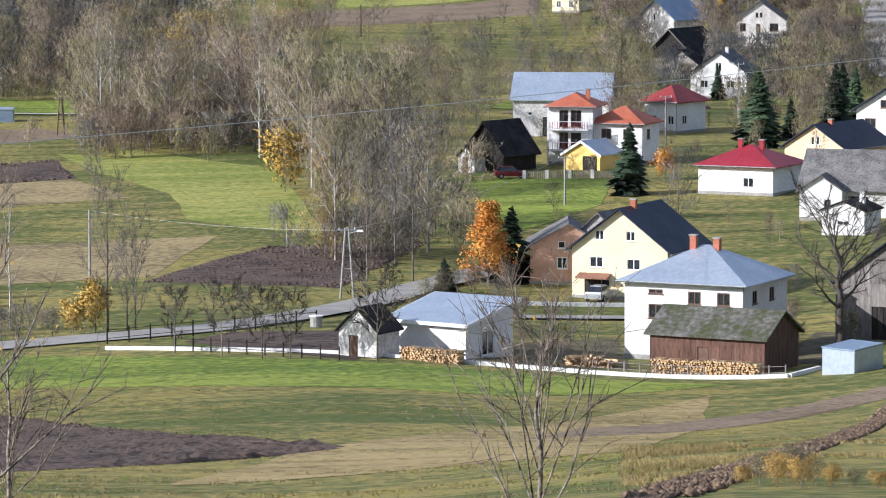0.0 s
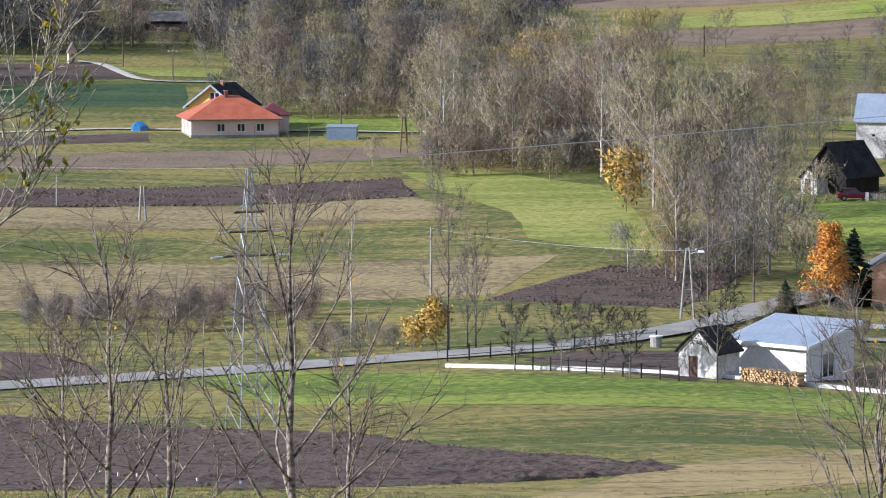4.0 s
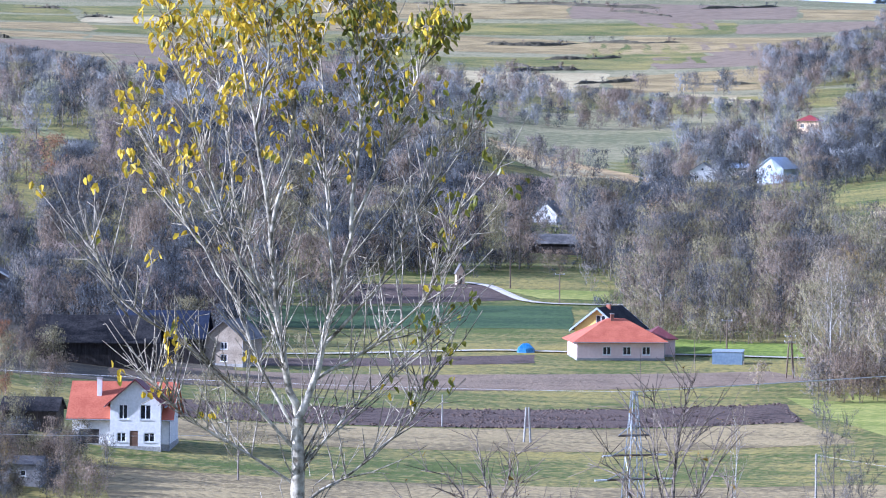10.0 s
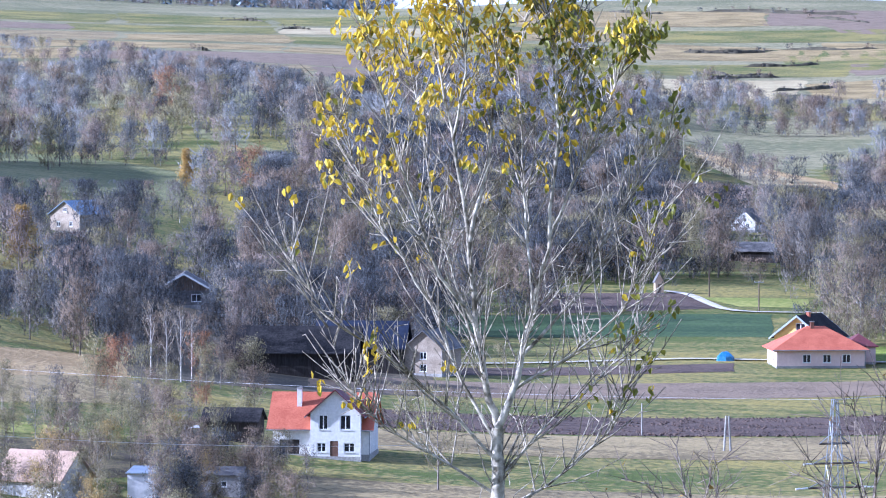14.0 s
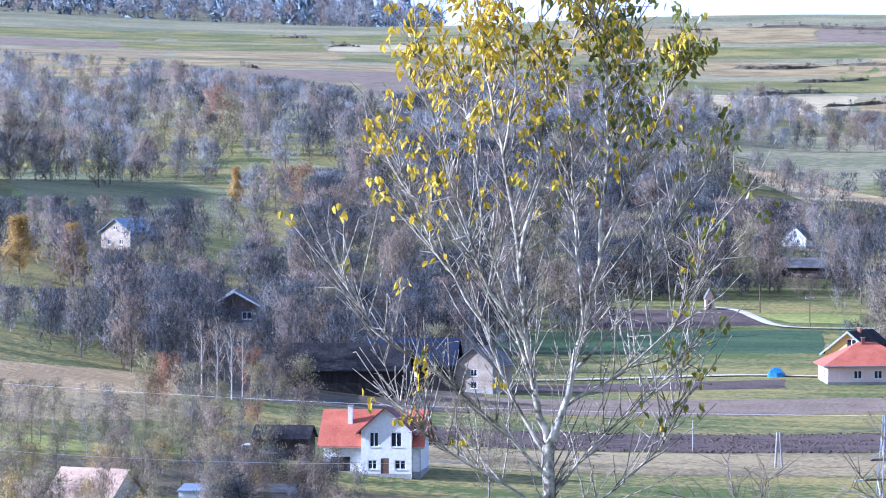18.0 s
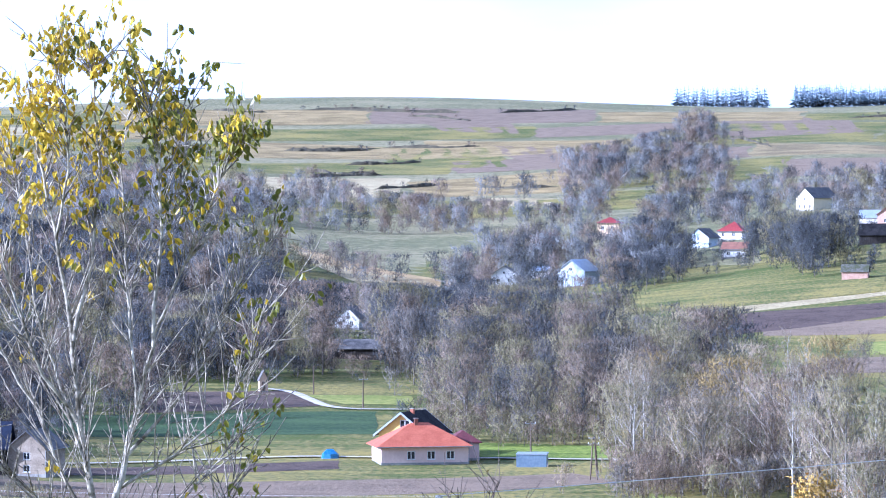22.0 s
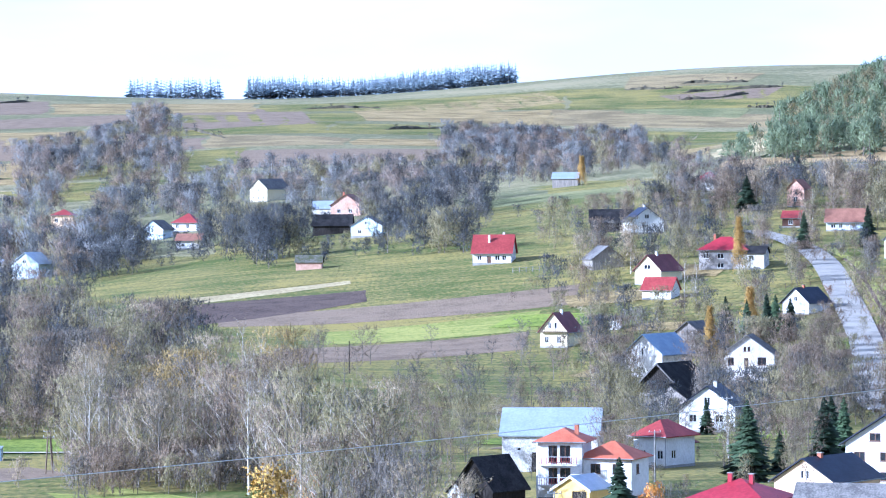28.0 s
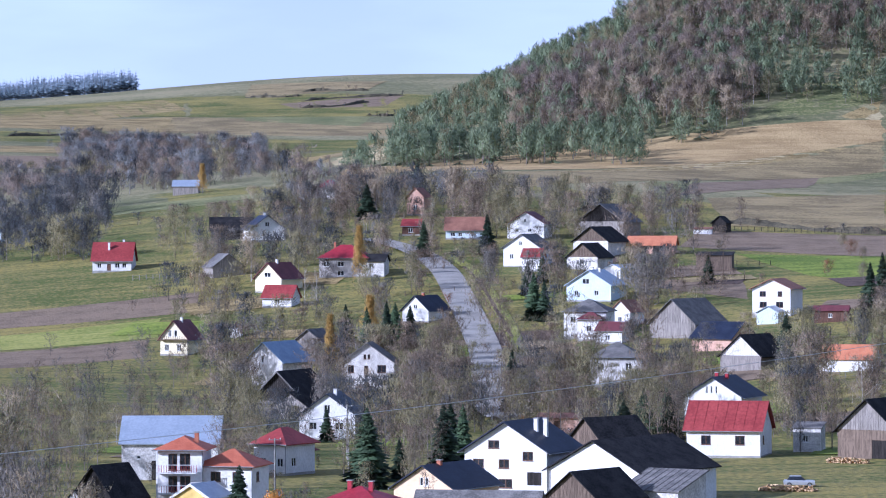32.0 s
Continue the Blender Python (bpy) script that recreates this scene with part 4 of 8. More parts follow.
            if roof == "shed":
                for xx in (x0 - o - 0.06, x1 + o):
                    fm = Mesh().hull([(xx, -o, z_e - 0.1), (xx + 0.06, -o, z_e - 0.1), (xx + 0.06, d + o, h + rise - 0.05), (xx, d + o, h + rise - 0.05)],
                            [(xx, -o, z_e + th), (xx + 0.06, -o, z_e + th), (xx + 0.06, d + o, h + rise + th + 0.1), (xx, d + o, h + rise + th + 0.1)])
                    part("fascia", fm, M[fascia], rf)
    if roof in ("gable", "hip") and name == "house":
        gut = Mesh()
        z_e = h - (k * o if roof == "gable" else 0.0)
        if roof == "hip" or ridge == "x":
            gut.tube((x0 - o, -o - 0.06, z_e + 0.02), (x1 + o, -o - 0.06, z_e + 0.02), 0.07)
        else:
            part("gutter", Mesh().tube((x0 - o - 0.06, -o, z_e + 0.02), (x0 - o - 0.06, d + o, z_e + 0.02), 0.07), M["steel"], rf)
            gut.tube((x1 + o + 0.06, -o, z_e + 0.02), (x1 + o + 0.06, d + o, z_e + 0.02), 0.07)
        part("gutter", gut, M["steel"], rf)
        pipe = Mesh().tube((x1 + 0.08, -0.08, 0), (x1 + 0.08, -0.08, h - 0.1), 0.05)
        part("downpipe", pipe, M["steel"], ob)
    for q in win:
        add_window(ob, f_place, *q, frame=frame)
    for q in left:
        add_window(ob, l_place, *q, frame=frame)
    for q in right:
        add_window(ob, r_place, *q, frame=frame)
    for q in doors:
        add_door(ob, f_place, *q, mat="brownframe" if q[1] - q[0] < 1.6 else "darkwood", name="door" if q[1] - q[0] < 1.6 else "garage_door")
    for fx, fy, top in flues:
        chimney(ob, fx, fy, h, top, mat=flue)
    return ob


# ---------------------------------------------------------------- trees
def spread(rng, h, start, reach, nlimb, nsub, ntwig, lift=0.6, lean=0.03, twig=0.9, dome=True):
    """Grows a bare tree: arrays of limbs (p0, p1, r0, r1) and of twigs (p0, p1)."""
    seg, tw = [], []
    top = h * 0.97
    n = 7
    trunk = [np.array([0, 0, -0.4])]
    for i in range(1, n + 1):
        trunk.append(np.array([rng.normal(0, lean * h * 0.3), rng.normal(0, lean * h * 0.3), top * i / n]) * np.array([i / n, i / n, 1]))
    rad = lambda z: 0.013 * h * max(0.06, 1 - z / h) + 0.012
    for a, b in zip(trunk, trunk[1:]):
        seg.append((a, b, rad(max(a[2], 0)), rad(b[2])))

    def on_trunk(z):
        k = min(n - 1, max(0, int(z / top * n)))
        a, b = trunk[k], trunk[k + 1]
        return a + (b - a) * ((z - a[2]) / (b[2] - a[2]))

    for i in range(nlimb):
        f = start + (1 - start) * ((i + rng.uniform(0, 1)) / nlimb) ** 0.9 * 0.96
        z = f * top
        p = on_trunk(z)
        az = i * 2.4 + rng.uniform(-0.5, 0.5)
        q = (f - start) / (1 - start)
        length = reach * h * (0.3 + 0.7 * math.sin(math.pi * (0.14 + 0.74 * q)) if dome else 1 - 0.75 * q) * rng.uniform(0.75, 1.2)
        d = np.array([math.cos(az), math.sin(az), lift + 0.5 * q])
        d /= np.linalg.norm(d)
        r = rad(z) * 0.5
        pts = [p]
        for s in range(3):
            d = d + np.array([rng.normal(0, 0.12), rng.normal(0, 0.12), 0.16])
            d /= np.linalg.norm(d)
            pts.append(pts[-1] + d * length / 3)
            seg.append((pts[-2], pts[-1], r * (1 - s * 0.3), r * (0.7 - s * 0.3) + 0.006))
        for j in range(nsub):
            t = 0.25 + 0.75 * (j + rng.uniform(0, 1)) / nsub
            k = min(2, int(t * 3))
            o = pts[k] + (pts[k + 1] - pts[k]) * (t * 3 - k)
            dd = d + rng.normal(0, 0.55, 3) + np.array([0, 0, 0.1])
            dd /= np.linalg.norm(dd)
            e = o + dd * length * rng.uniform(0.22, 0.42)
            seg.append((o, e, r * 0.35 + 0.004, 0.006))
            for _ in range(ntwig):
                u = rng.uniform(0.1, 1)
                s0 = o + (e - o) * u
                td = dd + rng.normal(0, 0.6, 3) + np.array([0, 0, 0.15])
                td /= np.linalg.norm(td)
                tw.append((s0, s0 + td * twig * rng.uniform(0.5, 1.2)))
    return seg, tw


def tubes(seg, sides):
    """Tapered limbs as arrays of corners and quads."""
    p0, p1 = np.array([s[0] for s in seg]), np.array([s[1] for s in seg])
    r0, r1 = np.array([s[2] for s in seg]), np.array([s[3] for s in seg])
    d = p1 - p0
    d /= np.linalg.norm(d, axis=1)[:, None] + 1e-9
    ref = np.where(np.abs(d[:, 2:3]) < 0.9, np.array([[0, 0, 1.0]]), np.array([[1.0, 0, 0]]))
    a = np.cross(d, ref)
    a /= np.linalg.norm(a, axis=1)[:, None]
    b = np.cross(d, a)
    ang = np.arange(sides) * 2 * math.pi / sides
    ring = a[:, None] * np.cos(ang)[None, :, None] + b[:, None] * np.sin(ang)[None, :, None]
    lo, hi = p0[:, None] + ring * r0[:, None, None], p1[:, None] + ring * r1[:, None, None]
    V = np.concatenate([lo, hi], 1).reshape(-1, 3)
    i = np.arange(sides)
    q = np.stack([i, (i + 1) % sides, (i + 1) % sides + sides, i + sides], 1)
    Q = (np.arange(len(seg)) * 2 * sides)[:, None, None] + q[None]
    return V, Q.reshape(-1, 4)


def pipe(pts, radii, sides):
    """One unbroken tapering limb through a line of points, closed at its tip."""
    pts = np.array(pts)
    d = np.gradient(pts, axis=0)
    d /= np.linalg.norm(d, axis=1)[:, None] + 1e-9
    ref = np.array([1.0, 0, 0]) if abs(d[0, 2]) > 0.8 else np.array([0, 0, 1.0])
    a = np.cross(d, ref)
    a /= np.linalg.norm(a, axis=1)[:, None] + 1e-9
    b = np.cross(d, a)
    ang = np.arange(sides) * 2 * math.pi / sides
    V = (pts[:, None] + (a[:, None] * np.cos(ang)[None, :, None] + b[:, None] * np.sin(ang)[None, :, None]) * np.array(radii)[:, None, None]).reshape(-1, 3)
    i = np.arange(sides)
    Q = np.concatenate([np.stack([i, (i + 1) % sides, (i + 1) % sides + sides, i + sides], 1) + k * sides for k in range(len(pts) - 1)])
    return V, Q


def blades(tw, width, rng):
    """Thin tapering twigs as arrays of corners and triangles."""
    p0, p1 = np.array([t[0] for t in tw]), np.array([t[1] for t in tw])
    s = rng.normal(0, 1, p0.shape)
    s -= (s * (p1 - p0)).sum(1)[:, None] * (p1 - p0) / ((p1 - p0) ** 2).sum(1)[:, None]
    s /= np.linalg.norm(s, axis=1)[:, None] + 1e-9
    V = np.stack([p0 - s * width / 2, p0 + s * width / 2, p1], 1).reshape(-1, 3)
    return V, np.arange(len(V)).reshape(-1, 3)


def leaflets(pts, size, rng):
    """Small folded leaves round given places, as triangles."""
    n = len(pts)
    a, b = rng.normal(0, 1, (n, 3)), rng.normal(0, 1, (n, 3))
    a /= np.linalg.norm(a, axis=1)[:, None]
    b /= np.linalg.norm(b, axis=1)[:, None]
    s = size * rng.uniform(0.6, 1.3, (n, 1))
    V = np.stack([pts, pts + a * s, pts + b * s * 0.9], 1).reshape(-1, 3)
    return V, np.arange(len(V)).reshape(-1, 3)


def conifer(rng, h, wide, tiers, per, droop=0.25, gap=0.08):
    """Tiers of drooping boughs, each a jagged spray, as triangles."""
    V = []
    for i in range(tiers):
        f = i / (tiers - 1)
        z = h * (gap + (1 - gap) * f ** 0.9)
        R = wide * (1 - f) ** 0.85 * rng.uniform(0.8, 1.15) + 0.06 * wide
        for j in range(per):
            az = j * 2 * math.pi / per + rng.uniform(-0.5, 0.5) + i * 0.7
            L = R * rng.uniform(0.65, 1.2)
            dx, dy = math.cos(az), math.sin(az)
            w = L * 0.30 + 0.12
            zr = z + rng.uniform(-0.2, 0.2)
            tip = (dx * L, dy * L, zr - L * droop + rng.uniform(0, 0.25))
            m1 = (dx * L * 0.55 - dy * w, dy * L * 0.55 + dx * w, zr - L * droop * 0.75 - 0.1)
            m2 = (dx * L * 0.55 + dy * w, dy * L * 0.55 - dx * w, zr - L * droop * 0.75 - 0.1)
            root = (0, 0, zr + L * 0.14)
            V += [root, m1, tip, root, tip, m2]
            t1 = (dx * L * 0.8 - dy * w * 1.1, dy * L * 0.8 + dx * w * 1.1, zr - L * droop * 1.2)
            t2 = (dx * L * 0.8 + dy * w * 1.1, dy * L * 0.8 - dx * w * 1.1, zr - L * droop * 1.2)
            c = (dx * L * 0.35, dy * L * 0.35, zr - L * droop * 0.2)
            V += [c, t1, m1, c, m2, t2]
    V.append((0, 0, h * 1.03))
    V += [(0.12, 0, h * 0.9), (-0.1, 0.1, h * 0.9)]
    V = np.array(V)
    return V, np.arange(len(V)).reshape(-1, 3)


class Pattern:
    """One grown tree: stem quads and crown triangles, to be set out singly or in woods."""

    def __init__(self, stem, crown):
        (self.sv, self.sq), (self.cv, self.ct) = stem, crown
        # crown pieces face outwards, as soft sprays do
        mid = self.cv.mean(0)
        out = (self.cv - mid) * (1, 1, 0.7) + (0, 0, 0.12 * np.ptp(self.cv[:, 2]))
        out /= np.linalg.norm(out, axis=1)[:, None] + 1e-9
        loose = np.random.default_rng(len(self.cv)).normal(0, 0.28, (len(self.ct), 3))
        for k in range(3):
            out[self.ct[:, k]] += loose
        self.cn = out / (np.linalg.norm(out, axis=1)[:, None] + 1e-9)
        a, b, c = (self.cv[self.ct[:, k]] for k in range(3))
        away = (np.cross(b - a, c - a) * self.cn[self.ct].mean(1)).sum(1) < 0
        self.ct[away] = self.ct[away][:, ::-1]


def bare(seed, h=12, start=0.3, reach=0.28, nlimb=13, nsub=5, ntwig=7, width=0.05, twig=1.0, sides=4, lift=0.7, leaves=0, size=0.3, flat=False, dome=True, thick=1.0, lean=0.03):
    rng = np.random.default_rng(seed)
    seg, tw = spread(rng, h, start, reach, nlimb, nsub, ntwig, lift, lean, twig=twig, dome=dome)
    seg = [(p, q, a * thick, b * thick) for p, q, a, b in seg]
    V, T = blades(tw, width, rng)
    if flat:  # far off, limbs are slim blades and the stem has fewer joints
        stem, limbs = [seg[0], *seg[1:7:2]], seg[7:]
        stem = [(seg[k][0], seg[min(k + 1, 6)][1], seg[k][2], seg[min(k + 1, 6)][3]) for k in (0, 2, 4, 6)]
        W2, U = blades([(l[0], l[1]) for l in limbs], np.array([2.2 * l[2] for l in limbs])[:, None], rng)
        V, T = np.vstack([V, W2]), np.vstack([T, U + len(V)])
        seg = stem
    if leaves:
        ends = np.array([t[1] for t in tw])
        pts = ends[rng.integers(0, len(ends), leaves)] + rng.normal(0, 0.25, (leaves, 3))
        LV, LT = leaflets(pts, size, rng)
        V, T = np.vstack([V, LV]), np.vstack([T, LT + len(V)])
    return Pattern(tubes(seg, sides), (V, T))


def soft(seed, h=12, low=0.08, reach=0.36, nlimb=9, n=300, size=0.6, puff=0.07, lift=0.7, dome=True, thick=0.8, boughs=False):
    """A far tree: slim stem and limbs in a loose veil of fine sprays, denser round the limbs."""
    rng = np.random.default_rng(seed)
    seg, tw = spread(rng, h, low, reach, nlimb, 3, 1, lift, twig=0.1 * h, dome=dome)
    stem = [(seg[k][0], seg[min(k + 1, 6)][1], seg[k][2] * thick, seg[min(k + 1, 6)][3] * thick) for k in (0, 2, 4, 6)]
    limbs = seg[7:]
    V, T = blades([(l[0], l[1]) for l in limbs], np.array([2.0 * l[2] for l in limbs])[:, None], rng)
    a, b = np.array([l[0] for l in limbs]), np.array([l[1] for l in limbs])
    pick, u = rng.integers(0, len(limbs), n), rng.uniform(0.2, 1.15, (n, 1))
    pts = a[pick] + (b - a)[pick] * u + rng.normal(0, puff * h, (n, 3)) * (1, 1, 0.8)
    pts[:, 2] = np.clip(pts[:, 2], 0.03 * h, 1.05 * h)
    d = rng.normal(0, 1, (n, 3)) + (b - a)[pick] / np.linalg.norm((b - a)[pick], axis=1)[:, None] + (0, 0, 1.5)
    d /= np.linalg.norm(d, axis=1)[:, None]
    L = size * rng.uniform(0.8, 1.7, (n, 1))
    LV, LT = blades(list(zip(pts - d * L / 2, pts + d * L)), size * 0.40, rng)
    if boughs:  # near enough for the limbs to be told apart
        return Pattern(tubes(stem + [(p, q, ra * thick, rb * thick) for p, q, ra, rb in limbs], 3), (LV, LT))
    return Pattern(tubes(stem, 3), (np.vstack([V, LV]), np.vstack([T, LT + len(V)])))


def fir(seed, h=12, wide=2.6, tiers=22, per=8, droop=0.3, gap=0.06):
    rng = np.random.default_rng(seed)
    stem = tubes([((0, 0, -0.4), (0, 0, h * 0.95), h * 0.014, 0.03)], 5)
    return Pattern(stem, conifer(rng, h, wide, tiers, per, droop, gap))


def plant(name, pat, bark, leaf, xy, scale, label, group, cache={}, category="tree", turn=0.0, wide=1.0, z=None):
    """One tree as a thing of its own, with trunk and crown."""
    key = (id(pat), bark, leaf)
    if key not in cache:
        cache[key] = (raw("trunk", pat.sv, pat.sq.ravel(), 4, [M[bark]]), raw("crown", pat.cv, pat.ct.ravel(), 3, [M[leaf]], normals=pat.cn))
    ob = new(name)
    ob.matrix_basis = pose(*xy, gz(*xy) if z is None else z, 0, 0, turn) @ Matrix.Diagonal((scale * wide, scale * wide, scale, 1))
    for nm, me in zip(("trunk", "crown"), cache[key]):
        new(nm, me).parent = ob
    return tagged(ob, label, category, group)


# where open land shows over the nearer trees: bearing and height of the line from ... to ..., and the distance from which trees may rise past it
OPEN = [(-10.1, -1.02, -7.6, -1.12, 1150), (-11.0, 1.25, -8.8, 0.35, 2000), (-8.8, 0.33, -5.9, 0.10, 1600), (-4.3, 1.0, -1.5, 0.82, 1850), (-1.5, 0.80, 0.7, 1.02, 1700),
        (-0.3, -0.12, 2.9, 0.10, 1130), (-20.8, -0.95, -17.1, -1.0, 920), (-16.9, -0.5, -15.6, -0.58, 1000), (-20.8, 1.2, -17.9, 1.02, 2200), (-17.9, 0.98, -14.4, 0.5, 2200), (-14.4, 0.55, -11.0, 1.25, 2300), (-5.9, 0.9, -4.3, 1.2, 2150),
        (-17.55, -2.86, -16.65, -2.86, 606), (-20.7, -2.25, -19.05, -2.3, 606), (-17.75, -0.12, -16.85, -0.12, 1040), (-16.5, -1.0, -15.7, -1.0, 815), (-19.1, -1.75, -18.4, -1.7, 688),
        (-20.9, -3.5, -17.9, -3.75, 452), (3.6, 0.6, 4.37, 0.85, 2000), (4.37, 0.85, 4.9, 1.3, 2000), (4.9, 1.3, 6.2, 2.1, 2000), (6.2, 2.1, 6.93, 2.39, 2000), (6.93, 2.39, 8.06, 2.72, 2000)]


def under_line(x, y, z, h):
    """How far a tree h high must shrink to leave the open land behind it in view."""
    az, r, k = math.degrees(math.atan2(x, y)), math.hypot(x, y), 1.0
    for a0, e0, a1, e1, far in OPEN:
        if a0 <= az <= a1 and r < far:
            k = min(k, (EYE + r * math.tan(radians(e0 + (e1 - e0) * (az - a0) / (a1 - a0))) - z) / h)
    return k


def wood(name, label, spots, pats, looks, seed, lo=0.7, hi=1.2, kind="stuff", brush=0.0, clear=False):
    """A stand of trees nobody could count, joined into one object. spots: places; looks: (bark, crown) pairs."""
    rng = np.random.default_rng(seed)
    mats = []
    for a, b in looks:
        for m in (a, b):
            if m not in mats:
                mats.append(m)
    V, T, I, N, off = [], [], [], [], 0
    spots = np.asarray(spots)
    if clear:  # yards and the open ground before the houses stay clear
        spots = np.array([p for p in spots if open_ground(*p)])
    trees = len(spots)
    extra = spots[rng.integers(0, trees, int(trees * brush))]
    spots = np.vstack([spots, extra + rng.normal(0, 5, extra.shape)])
    Z = ground(spots[:, 0], spots[:, 1])
    for i, ((x, y), z) in enumerate(zip(spots, Z)):
        p = pats[rng.integers(len(pats))] if i < trees else BRUSH[rng.integers(2)]
        drift = math.sin(x / 41 + seed) + math.sin(y / 57 + x / 83) + rng.normal(0, 0.7)  # trees of a kind stand together
        b, c = looks[int((drift + 3) / 6 * len(looks) * 1.6) % len(looks)]
        s, a = rng.uniform(lo, hi) * (1 + 0.16 * math.sin(x / 23 + y / 31)), rng.uniform(0, 6.28)
        room = under_line(x, y, z, 12.0 * s if i < trees else 5.0 * s) if clear else 1.0
        if room < 0.3:
            continue
        R = np.array([[math.cos(a), -math.sin(a), 0], [math.sin(a), math.cos(a), 0], [0, 0, 1]])
        R[:, :2] *= rng.uniform(0.95, 1.35)
        s *= min(room, low_before(x, y)) if clear else 1.0
        R *= s
        stem = p.sv - p.sv * (1, 1, 0)
        sn = (p.sv - stem) / (np.linalg.norm(p.sv - stem, axis=1)[:, None] + 1e-9)
        for v, vn, f, m in ((p.sv, sn, np.vstack([p.sq[:, :3], p.sq[:, [0, 2, 3]]]), b), (p.cv, p.cn, p.ct, c)):
            V.append(v @ R.T + (x, y, z))
            N.append(vn @ R.T / s)
            T.append(f + off)
            I.append(np.full(len(f), mats.index(m)))
            off += len(v)
    me = raw(name, np.vstack(V), np.vstack(T).ravel(), 3, [M[m] for m in mats], np.concatenate(I), normals=np.vstack(N))
    return tagged(new(name, me), label, "wood", kind=kind)


def low_before(x, y):
    """Trees stay low where a house looks out over them; in the village they crowd closer."""
    r, b = math.hypot(x, y), math.atan2(x, y)
    reach, side, low = (170, 0.7, 0.33) if x < 0 and r > 700 else (16, 0.4, 0.5) if x < 0 else (85, 0.58, 0.4) if r < 780 else (38, 0.42, 0.5)
    for hx, hy, hr in TAKEN:
        hd = math.hypot(hx, hy)
        if 8 < hd - r < reach and abs(b - math.atan2(hx, hy)) * hd < hr * side:
            return low
    return 1.0


def open_ground(x, y):
    r, b = math.hypot(x, y), math.atan2(x, y)
    for hx, hy, hr in TAKEN:
        hd = math.hypot(hx, hy)
        if -hr < hd - r < 26 and abs(b - math.atan2(hx, hy)) * hd < hr * 0.62:
            return False
    return True


def sector(seed, n, az0, az1, r0, r1):
    """n random places between two bearings and two distances."""
    rng = np.random.default_rng(seed)
    a, r = np.radians(rng.uniform(az0, az1, n)), np.sqrt(rng.uniform(r0 * r0, r1 * r1, n))
    return np.stack([r * np.sin(a), r * np.cos(a)], 1)


MID = [bare(s, 12, 0.10, 0.40, 16, 5, 14, 0.075, 1.4, 3, lift=0.7) for s in (1, 2, 3)] + [bare(4, 12, 0.12, 0.30, 17, 5, 14, 0.075, 1.4, 3, lift=1.0)]
GARDEN = [soft(s, 12, 0.12, 0.42, 15, 620, 0.62, 0.045, boughs=True) for s in (101, 102, 103)] + [soft(104, 12, 0.15, 0.30, 15, 520, 0.6, 0.045, 1.0, boughs=True)]
WOODMID = [soft(s, 12, 0.07, 0.42, 12, 420, 1.0, 0.06) for s in (5, 6, 7)] + [soft(8, 12, 0.08, 0.32, 12, 400, 0.95, 0.055, 0.9)]
TALL = [soft(s, 14, 0.16, 0.38, 15, 430, 0.85, 0.07, 0.75, boughs=True, thick=0.85) for s in (11, 12, 13)] + [soft(14, 15, 0.2, 0.24, 18, 330, 0.85, 0.05, 1.0, boughs=True, thick=0.85)]
BIRCH = [bare(s, 13, 0.2, 0.22, 16, 4, 11, 0.06, 1.2, 4, lift=1.1) for s in (21, 22)]
FARTREE = [soft(s, 11, 0.03, 0.46, 9, 215, 1.45, 0.07, 0.5) for s in (31, 32, 33)] + [soft(34, 12, 0.04, 0.30, 9, 200, 1.35, 0.065, 0.8)]
RIDGETREE = [soft(s, 12, 0.03, 0.44, 6, 60, 2.6, 0.07, 0.5) for s in (38, 39)]
BRUSH = [soft(s, 5, 0.03, 0.60, 8, 115, 0.85, 0.11) for s in (36, 37)]
SOFTPINE = [soft(s, 12, 0.10, 0.27, 8, 130, 1.25, 0.06, 0.3, dome=False) for s in (44, 45)]
FIRS = [fir(s, 12, 3.9, 28, 11) for s in (41, 42, 43)]
FARFIR = [fir(s, 12, 3.4, 7, 4) for s in (51, 52, 53)]
ROUND = [bare(s, 5, 0.2, 0.5, 13, 6, 10, 0.05, 0.8, 3, lift=0.5) for s in (61, 62, 63)]
SHRUB = [bare(s, 3.5, 0.06, 0.6, 14, 5, 9, 0.05, 0.8, 3, lift=0.7, leaves=1300, size=0.25) for s in (71, 72)]
LARCH = [bare(s, 10, 0.04, 0.27, 40, 5, 5, 0.06, 0.6, 4, lift=0.35, leaves=8500, size=0.22, dome=False) for s in (81,)]
LEAFY = [bare(s, 9, 0.12, 0.36, 15, 5, 6, 0.06, 0.9, 3, lift=0.6, leaves=1700, size=0.34) for s in (85, 86)]
OLD = [bare(90, 10, 0.28, 0.62, 17, 7, 12, 0.045, 1.0, 7, lift=0.45, thick=2.6, lean=0.12)]
DARK = [("bark", "twig_dark"), ("bark", "twig_olive"), ("bark", "twig"), ("bark", "twig_brown"), ("bark", "twig_dark"), ("bark", "twig_olive"), ("bark", "twig_brown")]
# looks for the valley-side woods, their shade put in through dark twig colours
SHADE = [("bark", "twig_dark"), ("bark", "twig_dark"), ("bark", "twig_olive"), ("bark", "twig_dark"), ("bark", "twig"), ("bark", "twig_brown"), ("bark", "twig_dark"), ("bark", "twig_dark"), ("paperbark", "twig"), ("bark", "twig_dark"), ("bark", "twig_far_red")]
GREY = [("greybark", "twig_pale"), ("greybark", "twig_olive"), ("greybark", "twig"), ("greybark", "twig_brown"), ("greybark", "twig_olive"), ("greybark", "twig_pale"), ("paperbark", "twig_pale"), ("greybark", "twig_brown"), ("greybark", "twig_gold"), ("greybark", "twig")]
